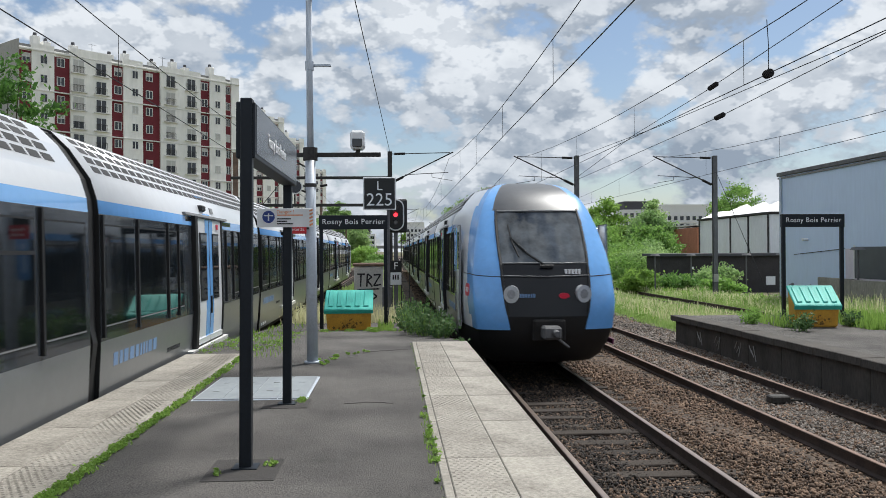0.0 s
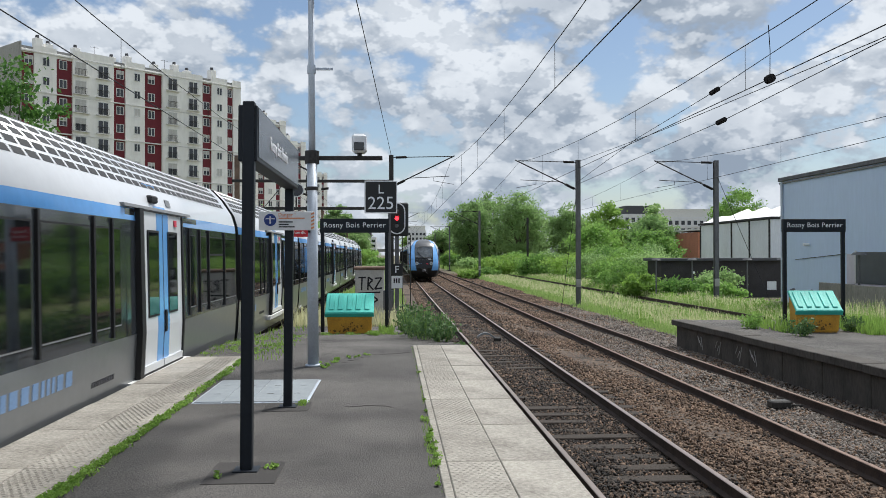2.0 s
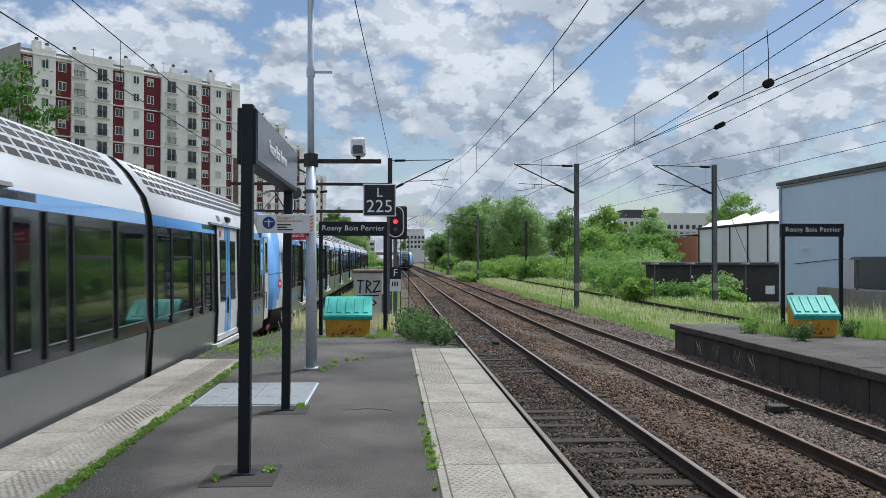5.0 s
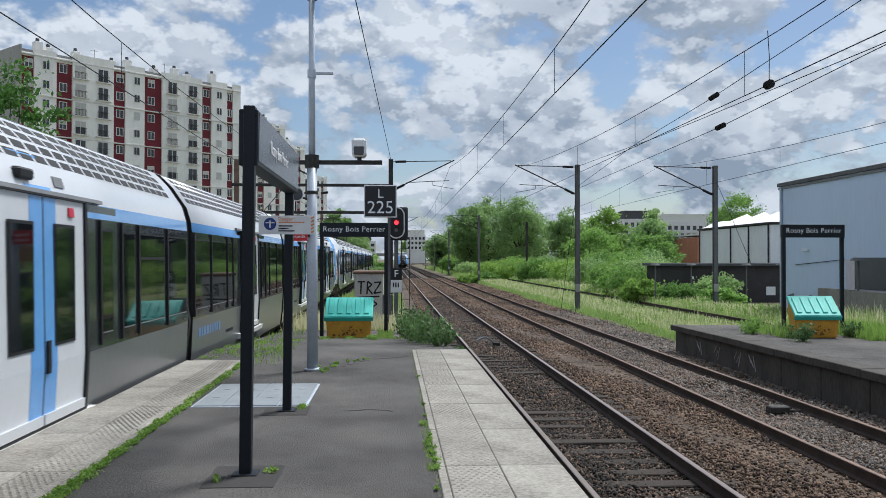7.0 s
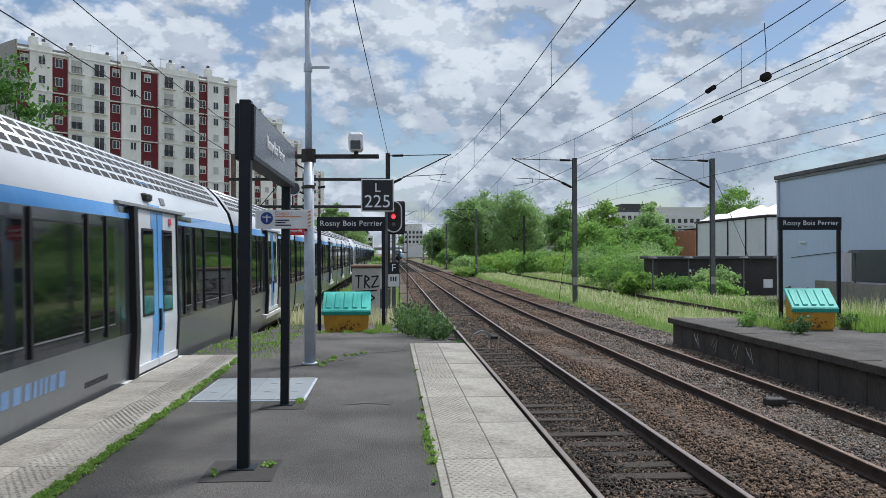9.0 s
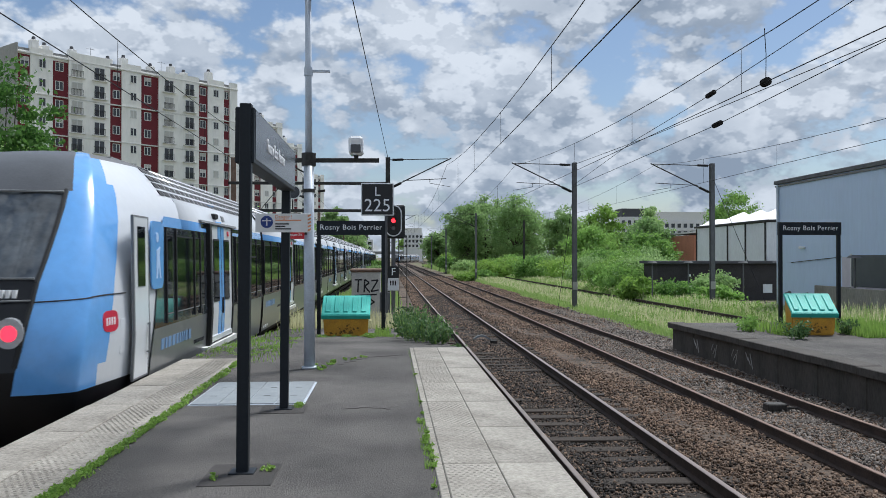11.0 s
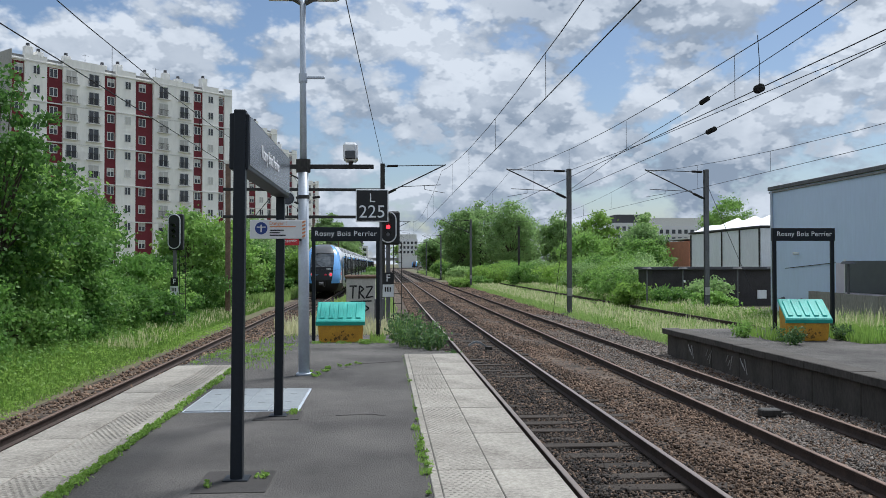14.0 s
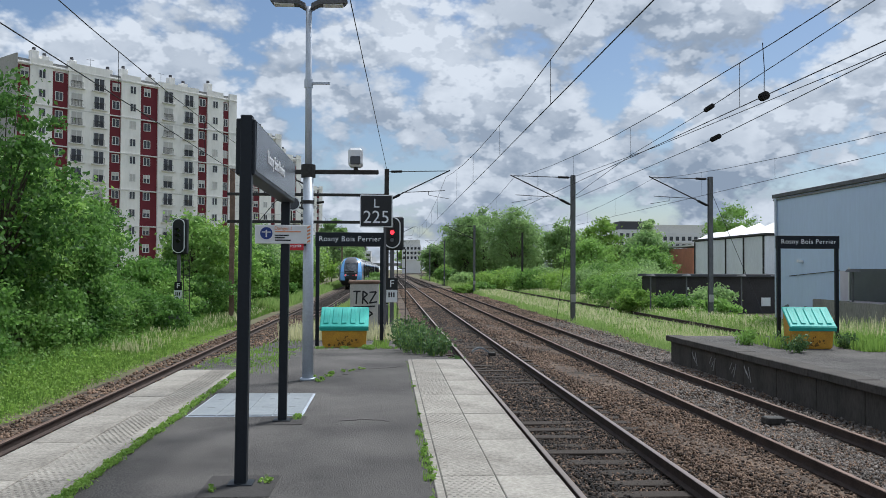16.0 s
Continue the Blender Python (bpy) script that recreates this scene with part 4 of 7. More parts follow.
def seam(s):
    bm = bmesh.new()
    pts = [nose_pt(2.02 - 0.004 * (16 - j), s * j) for j in range(6, 17)] + [cab_pt(s, 2.03, f_) for f_ in (0.1, 0.2, 0.27)]
    for a, b in zip(pts, pts[1:]):
        rod(a, b, 0.009, bm)
    return bm


def flag_bm(s):
    pts = []
    for cy, cz, a0 in ((2.98, 2.16, -90), (3.02, 2.84, 0), (2.60, 2.84, 90), (2.62, 2.16, 180)):
        for k in range(5):
            a = math.radians(a0 + 22.5 * k)
            pts.append((cy + 0.12 * math.cos(a), cz + 0.12 * math.sin(a)))
    return side_poly(s, pts, 0.011, False, 0.02)


def cab_seal(s):
    bm = bmesh.new()
    for a, b, c, d in ((1.69, 1.72, 0.925, 3.0), (2.34, 2.37, 0.925, 3.0), (1.72, 2.34, 2.98, 3.0), (1.72, 2.34, 0.925, 0.95)):
        sidebox(s, a, b, c, d, 0.014, 0.03, 0, bm)
    return bm


def emblem_bm(s):
    pts = []
    for i in range(28):
        a = 2 * math.pi * i / 28
        c, d = math.cos(a), math.sin(a)
        pts.append((1.16 + 0.22 * math.copysign(abs(c) ** 0.6, c), 1.715 + 0.125 * math.copysign(abs(d) ** 0.6, d)))
    return side_poly(s, pts, 0.006, True, 0.012)


def lamp_bm(s, r, out):
    m = Matrix.Translation((s * 0.655, 0.20, 1.66)) @ pose(0, 0, 0, 90, 0, s * 14)
    return cyl(r * 1.05, r, -0.1, 0.06 + out, 20, None, m @ Matrix.Diagonal((1, 1.12, 1, 1)))


def front_bars(x, z, w=0.045, n=5):
    bm = bmesh.new()
    for i in range(n):
        xx = x + (i - n / 2) * w * 1.45
        y = 0.30 + 0.12 * xx * xx if z > 2 else 0.09 + 0.1 * xx * xx
        box(xx, xx + w, y - 0.03, y + 0.05, z - w, z + w, 0, bm)
    return bm


def pantograph(car, y):
    def make():
        bm = box(-0.7, 0.7, -0.5, 0.5, 4.02, 4.10)
        for s in (-1, 1):
            rod((s * 0.40, -0.3, 4.1), (s * 0.12, 1.15, 4.74), 0.040, bm)
            rod((s * 0.12, 1.15, 4.74), (s * 0.42, -0.25, 5.60), 0.028, bm)
            rod((s * 0.42, -0.40, 5.62), (s * 0.42, -0.05, 5.62), 0.03, bm)
        rod((-0.12, 1.15, 4.74), (0.12, 1.15, 4.74), 0.04, bm)
        for s in (-1, 1):
            cyl(0.07, 0.05, 3.86, 4.03, 8, bm, Matrix.Translation((s * 0.6, 0.4, 0)))
        for yy in (-0.40, -0.05):
            rod((-0.62, yy, 5.66), (0.62, yy, 5.66), 0.03, bm)
            for s in (-1, 1):
                rod((s * 0.62, yy, 5.66), (s * 0.80, yy, 5.60), 0.022, bm)
                rod((s * 0.80, yy, 5.60), (s * 0.92, yy, 5.46), 0.02, bm)
        for v in bm.verts:
            if v.co.z > 4.12:
                v.co.z = 4.12 + (v.co.z - 4.12) * 0.83
        return bm
    shared("panto", "pantograph", make, "darksteel", car, "raised dark steel pantograph", Matrix.Translation((0, y, 0)))


def end_car(parent, m, panto=False):
    car = part("driving_car", shell(CAB_Y, END_LEN - 0.17, (7.3,)), CAR_MATS, parent) if "end" not in MESHES else new("driving_car", MESHES["end"])
    MESHES["end"] = car.data
    car.parent = parent
    car["label"] = "driving carriage body, grey and white with a blue band"
    car.matrix_basis = m
    side_things(car, 7.3, 3.6, True)
    nose(car)
    for s in (-1, 1):
        shared(("slots_e", s), "roof_louvre", lambda: slots(s, 3.6, END_LEN - 0.4), "t_black", car, "dark louvre slots")
    roof_gear(4.0, END_LEN - 1.0, car)
    bogie(4.2, car)
    return car


def train_unit(label, tail_lamps=False, pantos=(False, False)):
    """A unit of eight cars; y = 0 is the tip of its tail, it runs towards +y."""
    root = tagged(empty("commuter_train"), label, "train", "passenger trains")
    cars = [end_car(root, Matrix(), pantos[0])]
    for i in range(6):
        cars.append(mid_car(root, END_LEN + i * PITCH))
    cars.append(end_car(root, Matrix.Translation((0, 2 * END_LEN + 6 * PITCH, 0)) @ pose(0, 0, 0, 0, 0, 180), pantos[1]))
    if pantos[0]:
        pantograph(cars[1], 1.3)
    gangway(END_LEN, cars[-1])
    bogie(END_LEN, cars[-1])
    if tail_lamps:
        for ob in cars[0].children_recursive:
            if ob.name.startswith("headlight_lens") and (ob.data.vertices[0].co.x > 0 or tail_lamps == 2):
                new_me = ob.data.copy()
                new_me.materials[0] = M["t_tail"]
                ob.data = new_me
                ob["label"] = "glowing red tail lamp"
    return root, cars


UNIT_LEN = 2 * END_LEN + 6 * PITCH
lead_train, lead_cars = train_unit("grey, white and blue commuter train coupled ahead", 0, (True, False))
rear_train, rear_cars = train_unit("grey, white and blue commuter train with red tail lamp", 2, (False, False))
right_train, right_cars = train_unit("blue nosed commuter train speeding away on the main line", 0, (False, False))


def motions():
    # tail tip of the leading unit on the platform track
    head = [(0.0, -26.4), (0.6, -20.35), (1.2, -14.3), (2.0, -6.25), (2.6, -0.2), (3.2, 5.85), (3.6, 9.95), (4.2, 16.15), (5.0, 24.9), (5.8, 34.8), (6.7, 46.4), (7.5, 57.05),
            (8.0, 63.5), (8.5, 70.7), (9.2, 80.5), (9.9, 90.1), (10.6, 99.7), (11.3, 109.5), (11.9, 119.2), (12.5, 129.8), (13.0, 139.8), (13.5, 150.4),
            (14.0, 161.4), (14.5, 172.6), (15.0, 183.9), (15.5, 195.3), (16.0, 206.8)]
    walk(lead_train, [(t, pose(TRACKS["left"], y, RAIL)) for t, y in head])
    walk(rear_train, [(t, pose(TRACKS["left"], y - 0.45 - UNIT_LEN, RAIL)) for t, y in head])
    # the train on the main line follows the far bend car by car
    v0, v = 16.0, 33.0
    times = [0.5 * i for i in range(33)]

    def on_track(y):
        a = max(0.0, y - BEND_Y) / BEND_R
        return pose(TRACKS["near"] + BEND_R * (1 - math.cos(a)), min(y, BEND_Y) + BEND_R * math.sin(a), RAIL, 0, 0, -math.degrees(a))
    base = {t: on_track(v0 + v * t) for t in times}
    walk(right_train, [(t, base[t]) for t in times])
    for i, car in enumerate(right_cars):
        rest = car.matrix_basis.copy()
        mid = 0.0 if i == 0 else (UNIT_LEN if i == 7 else END_LEN + (i - 1) * PITCH)
        rows = []
        for t in times:
            a = on_track(v0 + v * t + mid)
            m = base[t].inverted() @ a
            if i == 7:
                m = m @ pose(0, 0, 0, 0, 0, 180)
            rows.append((t, m))
        walk(car, rows)


# ---- platforms ----
def studs(x0, x1, y0, y1, z, step=0.052):
    """Rows of low raised studs of the tactile strip."""
    bm = bmesh.new()
    r = 0.013
    for j in range(int((y1 - y0) / step)):
        for i in range(int((x1 - x0) / step)):
            x, y = x0 + (i + (0.25 if j % 2 else 0.75)) * step, y0 + (j + 0.5) * step
            lo = [bm.verts.new((x + dx * r, y + dy * r, z)) for dx, dy in ((-1, -1), (1, -1), (1, 1), (-1, 1))]
            hi = [bm.verts.new((x + dx * r * 0.6, y + dy * r * 0.6, z + 0.004)) for dx, dy in ((-1, -1), (1, -1), (1, 1), (-1, 1))]
            bm.faces.new(hi)
            for k in range(4):
                bm.faces.new((lo[k], lo[(k + 1) % 4], hi[(k + 1) % 4], hi[k]))
    return bm


def make_platform():
    bm = bmesh.new()
    ys = [-30, 14.9, 18, 22, 26, 30, 34, 38, 42, 46]
    rows = []
    for y in ys:
        z = ramp_z(y)
        k = max(0.0, min(1.0, (y - 14.9) / 30))
        xl, xr = -3.06 + 0.5 * k, (1.20 if y < 15 else 0.95 - 0.4 * k)
        rows.append([bm.verts.new(p) for p in ((xl, y, -1.3), (xl, y, z), (xr, y, z), (xr, y, -1.3))])
    for a, b in zip(rows, rows[1:]):
        for i in range(3):
            bm.faces.new((a[i], a[i + 1], b[i + 1], b[i]))
    bm.faces.new(rows[0])
    bm.faces.new(rows[-1])
    bmesh.ops.recalc_face_normals(bm, faces=bm.faces[:])
    root = tagged(link("platform", bm, "asphalt"), "grey asphalt island platform with a ramp at its end", "platform", kind="structure")
    rng = random.Random(4)
    L_ = 1.4
    for side in (1, -1):
        strips = ((0.325, 0.385), (0.391, 0.787), (0.793, 1.26)) if side > 0 else ((-2.275, -2.22), (-2.66, -2.281), (-3.13, -2.666))
        y_end = 14.9 if side > 0 else 13.5
        for k, (xa, xb) in enumerate(strips):
            me = None
            for i in range(13):
                z = rng.uniform(-0.002, 0.003)
                if me is None:
                    ob = part("edge_slab", box(xa, xb, 0.004, L_ - 0.004, -0.10, 0.014, 0.006), "slab", root, "pale beige concrete edge slab")
                    me = ob.data
                else:
                    ob = new("edge_slab", me)
                    ob.parent = root
                ob.matrix_basis = pose(0, y_end - (i + 1) * L_, z, 0, rng.uniform(-0.04, 0.04), 0)
        xa, xb = strips[1]
        tagged(part("tactile_studs", studs(xa + 0.01, xb - 0.01, 3.6, y_end - 0.05, 0.0145), "slab", root), kind="stuff")
        part("slab_bed", box(min(s[0] for s in strips) + 0.004, max(s[1] for s in strips) - 0.004, -5, y_end - 0.01, 0.001, 0.006), "joint", root)
    for x, y, w, d in ((-1.06, 6.32, 0.50, 0.62), (-1.08, 9.02, 0.46, 0.5)):
        part("asphalt_patch", box(x - w / 2, x + w / 2, y - d / 2, y + d / 2, -0.02, 0.006, 0.004), "asphalt_dark", root, "dark asphalt patch")
    # cracks and a mended seam in the asphalt
    for pts in (((-0.75, 12.6), (-0.35, 13.6), (0.25, 13.9)), ((-0.5, 9.0), (-0.2, 9.05), (0.0, 8.95))):
        bm = bmesh.new()
        for (xa, ya), (xb, yb) in zip(pts, pts[1:]):
            for k in range(5):
                t0, t1 = k / 5, (k + 1) / 5
                w = 0.012 + 0.01 * rng.random()
                o = rng.uniform(-0.02, 0.02)
                box(min(xa + (xb - xa) * t0, xa + (xb - xa) * t1), max(xa + (xb - xa) * t0, xa + (xb - xa) * t1), ya + (yb - ya) * (t0 + t1) / 2 + o, ya + (yb - ya) * (t0 + t1) / 2 + w + o, -0.01, 0.003, 0, bm)
        part("asphalt_crack", bm, "asphalt_dark", root)
    # cover plates
    g = tagged(empty("cover_plate", pose(-2.09, 9.3, 0.0)), "pale grey steel access cover in four plates", "access cover")
    part("frame", box(-0.02, 1.19, -0.02, 1.62, -0.02, 0.008, 0.004), "galv", g)
    for i in range(4):
        part("plate", box(0.004 + i * 0.292, 0.288 + i * 0.292, 0.0, 1.6, 0.0, 0.018, 0.004), "grate", g)
    for i in range(4):
        bm = bmesh.new()
        for yy in (0.5, 1.1):
            box(0.11 + i * 0.292, 0.18 + i * 0.292, yy, yy + 0.012, 0.012, 0.0205, 0, bm)
        part("lift_slot", bm, "polegrey", g)
    # the platform across the tracks
    z = -0.33
    root = tagged(link("platform_across", box(8.14, 13.2, -30, 24.55, -1.3, z, 0.01), "asphalt"), "old low platform with worn asphalt and a dark concrete face", "platform", kind="structure")
    me = None
    for i in range(24):
        y = 24.7 - (i + 1) * 1.7
        if me is None:
            ob = part("edge_slab", box(7.94, 8.4, 0.006, 1.694, -0.14, 0.012, 0.012), "concrete", root, "weathered concrete coping slab")
            me = ob.data
        else:
            ob = new("edge_slab", me)
            ob.parent = root
        ob.matrix_basis = pose(0, y, z + 0.004 * (i % 3), 0, 0, 0)
    me = None
    for i in range(24):
        y = 24.6 - (i + 1) * 1.7
        if me is None:
            ob = part("wall_panel", box(8.06, 8.16, 0.012, 1.688, -1.3, -0.145 + z, 0.012), "concrete", root, "stained concrete face panel")
            me = ob.data
        else:
            ob = new("wall_panel", me)
            ob.parent = root
        ob.matrix_basis = pose(0, y, 0, 0, 0, 0)
    bm = bmesh.new()
    for y, kind in ((22.6, 0), (21.2, 1), (19.9, 2), (19.2, 0)):
        for k in range(3):
            rod((8.055, y + 0.12 * k, -0.62 - 0.1 * (k % 2)), (8.055, y + 0.12 * k + 0.14 * (1 if kind else -1), -0.95 + 0.08 * k), 0.012, bm, 4)
    part("graffiti_tag", bm, "bld_side", root, "faded white scrawled tag")


make_platform()


# ---- signs, mast, bins on the platforms ----
def name_sign(m, w, h, label, top=0.33, text=0.175, post=0.085):
    """Two posts with a dark panel on top; faces -y."""
    root = tagged(empty("station_sign", m), label, "sign", "station name signs")
    for s in (0, w):
        part("post", box(s - post / 2, s + post / 2, -post / 2, post / 2, -0.05, h - 0.01, 0.006), "anthracite", root)
    panel = part("panel", box(-post / 2 - 0.01, w + post / 2 + 0.01, -post / 2 - 0.02, post / 2 + 0.02, h - top, h, 0.006), "anthracite", root, "dark anthracite name panel")
    letters("lettering", "Rosny Bois Perrier", text, "whitetext", panel, pose(w / 2, -post / 2 - 0.022, h - top / 2 + 0.01, 90, 0, 0), label="white station name lettering", space=1.08)
    return root


def long_sign():
    root = tagged(empty("station_sign", pose(-1.06, 6.39, 0, 0, 0.5, 0)), "tall dark station name sign along the platform", "sign", "station name signs")
    for y, dx in ((0.0, 0.0), (2.64, -0.02)):
        part("post", box(-0.042 + dx, 0.042 + dx, y - 0.045, y + 0.045, -0.02, 2.655, 0.006), "anthracite", root)
        part("base_plate", box(-0.09 + dx, 0.09 + dx, y - 0.09, y + 0.09, 0.0, 0.015, 0.004), "anthracite", root)
    panel = part("panel", box(-0.075, 0.062, -0.03, 2.70, 2.225, 2.63, 0.008), "anthracite", root, "dark anthracite sign box")
    part("panel_face", box(0.060, 0.066, 0.02, 2.66, 2.26, 2.615, 0.002), "panelface", panel, "glossy dark sign face")
    letters("lettering", "Rosny Bois Perrier", 0.15, "whitetext", panel, Matrix.Translation((0.068, 1.18, 2.43)) @ pose(0, 0, 0, 90, 0, 90), label="white station name lettering")
    # warning board on the second post
    wb = tagged(empty("warning_board", pose(-1.08, 8.97, 0)), "white warning board with a blue pictogram on the post", "sign")
    board = part("board", box(-0.28, 0.28, -0.026, -0.008, 1.80, 1.99, 0.004), "white", wb)
    bm = cyl(0.062, 0.062, 0, 0.004, 24, None, Matrix.Translation((-0.165, -0.027, 1.905)) @ pose(0, 0, 0, 90, 0, 0))
    pic = part("pictogram", bm, "navy", board, "round blue pictogram")
    part("pictogram_figure", box(-0.172, -0.158, -0.034, -0.030, 1.865, 1.94, 0.001, box(-0.21, -0.12, -0.034, -0.030, 1.912, 1.922)), "white", pic)
    letters("title_lettering", "Danger !", 0.05, "orange", board, pose(-0.085, -0.028, 1.955, 90, 0, 0), "LEFT", 0.002, "orange lettering")
    for i, (w, z) in enumerate(((0.26, 1.922), (0.14, 1.885), (0.10, 1.86), (0.16, 1.835))):
        part("text_line", box(-0.08, -0.08 + w, -0.030, -0.027, z - 0.006, z + 0.006), "orange" if i == 0 else "graffiti", board)
    for i in range(5):
        bm = prism([(0.245, 1.81 + i * 0.036), (0.278, 1.825 + i * 0.036), (0.278, 1.843 + i * 0.036), (0.245, 1.828 + i * 0.036)], -0.030, -0.027, "y")
        part("hazard_stripe", bm, "orange", board)
    part("bracket", box(-0.05, 0.05, -0.012, 0.05, 1.86, 1.93), "anthracite", wb)


def lamp_mast():
    root = tagged(empty("lamp_mast", pose(-1.12, 12.3, 0, 0, -0.25, 0)), "slim grey steel lamp mast with twin lamp heads", "lamp post")
    part("pole", cyl(0.078, 0.07, 0, 2.95, 16, cyl(0.11, 0.11, 0, 0.03, 16)), "galv", root, smooth=True)
    part("upper_pole", cyl(0.048, 0.042, 2.95, 5.22, 14), "galv", root, smooth=True)
    part("collar", cyl(0.10, 0.10, 2.82, 3.0, 14, cyl(0.085, 0.085, 2.45, 2.50, 14)), "darksteel", root)
    part("stub_arm", box(0.03, 0.30, -0.02, 0.02, 4.13, 4.165, 0.004, cyl(0.06, 0.06, 4.08, 4.2, 12)), "galv", root)
    for s in (-1, 1):
        bm = prism([(0.04, 5.18), (0.14, 5.24), (0.50, 5.26), (0.54, 5.31), (0.48, 5.36), (0.2, 5.33), (0.04, 5.25)], -0.09, 0.09)
        if s < 0:
            for v in bm.verts:
                v.co.x = -v.co.x
            bmesh.ops.recalc_face_normals(bm, faces=bm.faces[:])
        head = part("lamp_head", bm, "polegrey", root)
        part("lamp_glass", box(*sorted((s * 0.2, s * 0.48)), -0.07, 0.07, 5.235, 5.262, 0.004), "tent", head, "pale lamp glass")
    arm = part("camera_arm", box(-0.42, 0.98, -0.025, 0.025, 2.87, 2.93, 0.006), "darksteel", root)
    cb = bmesh.new()
    box(0.56, 0.76, -0.20, 0.16, 2.97, 3.22, 0.035, cb)
    part("camera_housing", cb, "white", arm, "white camera housing")
    part("camera_lens", box(0.59, 0.73, -0.215, -0.19, 2.985, 3.10, 0.01), "lens", arm)
    part("camera_foot", box(0.63, 0.69, -0.03, 0.03, 2.92, 2.985), "darksteel", arm)
    part("stay", rod((-0.35, 0, 2.88), (0.0, 0, 2.70), 0.012), "darksteel", root)
    sp = bmesh.new()
    cyl(0.10, 0.06, 0.0, 0.22, 16, sp, Matrix.Translation((-0.19, -0.22, 2.44)) @ pose(0, 0, 0, -90, 0, 0))
    part("loudspeaker", sp, "tent", root, "white horn loudspeaker")
    part("loudspeaker_mouth", cyl(0.085, 0.085, 0, 0.01, 16, None, Matrix.Translation((-0.19, -0.222, 2.44)) @ pose(0, 0, 0, -90, 0, 0)), "lens", root)
    part("speaker_bracket", rod((-0.17, -0.05, 2.42), (0, 0, 2.36), 0.015), "darksteel", root)
    part("junction_box", box(-0.30, -0.10, -0.12, -0.02, 1.98, 2.16, 0.01), "darksteel", root)
    rp = tagged(empty("red_sign", pose(-1.24, 12.19, 0)), "small red no passage sign on the mast", "sign")
    plate = part("plate", box(-0.21, 0.06, -0.02, 0.0, 1.80, 1.99, 0.004), "red", rp)
    letters("lettering", "Passage", 0.06, "whitetext", plate, pose(-0.06, -0.022, 1.93, 90, 0, 0))
    letters("lettering", "interdit", 0.06, "whitetext", plate, pose(-0.06, -0.022, 1.86, 90, 0, 0))
    part("clip", box(0.02, 0.09, 0.0, 0.06, 1.86, 1.92), "darksteel", rp)


def grit_bin(m, label):
    root = tagged(empty("grit_bin", m), label, "bin", "grit bins")
    w, d = 1.02, 0.62
    bm = bmesh.new()
    lo = [bm.verts.new(p) for p in ((0.03, 0.05, 0), (w - 0.03, 0.05, 0), (w - 0.03, d - 0.03, 0), (0.03, d - 0.03, 0))]
    hi = [bm.verts.new(p) for p in ((0, 0, 0.47), (w, 0, 0.47), (w, d, 0.84), (0, d, 0.84))]
    bm.faces.new(lo[::-1])
    bm.faces.new(hi)
    for i in range(4):
        bm.faces.new((lo[i], lo[(i + 1) % 4], hi[(i + 1) % 4], hi[i]))
    bmesh.ops.bevel(bm, geom=bm.edges[:], offset=0.025, segments=2, affect="EDGES")
    body = part("body", bm, "yellow", root, "stained yellow plastic body")
    bm = bmesh.new()
    rng = random.Random(2)
    for k in range(46):
        x, z = 0.52 + rng.gauss(0, 0.12), 0.06 + abs(rng.gauss(0, 0.10))
        yy = 0.053 - 0.05 * min(1, z / 0.47)
        a = rng.uniform(0, 3)
        r = rng.uniform(0.008, 0.035)
        vs = [bm.verts.new((x + r * math.cos(a + q * 1.57) * (0.4 if q % 2 else 1.3), yy - 0.006 - 0.0001 * k, z + r * math.sin(a + q * 1.57))) for q in range(4)]
        bm.faces.new(vs)
    tagged(part("dirt_stain", bm, "soot", body), kind="stuff")
    # lid: a thick sloping shell with five raised ribs
    slope = math.atan2(0.37, d)
    lid_m = Matrix.Translation((0, -0.05, 0.445)) @ Matrix.Rotation(slope, 4, "X")
    lid = part("lid", box(-0.035, w + 0.035, 0, 0.80, 0.0, 0.055, 0.018), "teal", root, "turquoise plastic lid")
    lid.matrix_basis = lid_m
    part("lid_rim", box(-0.04, w + 0.04, -0.012, 0.02, -0.06, 0.045, 0.008), "teal", lid)
    for i in range(5):
        x = 0.10 + i * 0.2
        part("lid_rib", box(x - 0.055, x + 0.065, 0.10, 0.70, 0.05, 0.078, 0.014), "teal", lid)
    part("hinge", box(0.1, w - 0.1, d - 0.01, d + 0.03, 0.80, 0.85, 0.01), "teal", root)
    return root


def speed_board():
    z0 = ramp_z(24.5) - 0.05
    root = tagged(empty("speed_board", pose(-0.35, 24.5, 0)), "square black speed limit board with white digits", "sign")
    part("post", box(0.20, 0.28, 0.03, 0.11, z0, 3.5, 0.01), "polegrey", root)
    fr = part("border", box(-0.455, 0.455, -0.01, 0.02, 2.71, 3.62, 0.01), "white", root, "white border")
    bd = part("board", box(-0.425, 0.425, -0.018, 0.0, 2.74, 3.59, 0.005), "black", fr)
    letters("letter", "L", 0.36, "whitetext", bd, pose(0, -0.02, 3.37, 90, 0, 0), label="white letter")
    letters("digits", "225", 0.50, "whitetext", bd, pose(0, -0.02, 2.98, 90, 0, 0), label="white digits")
    part("bracket", box(0.14, 0.34, 0.0, 0.06, 2.95, 3.02), "darksteel", root)
    part("bracket", box(0.14, 0.34, 0.0, 0.06, 3.30, 3.37), "darksteel", root)


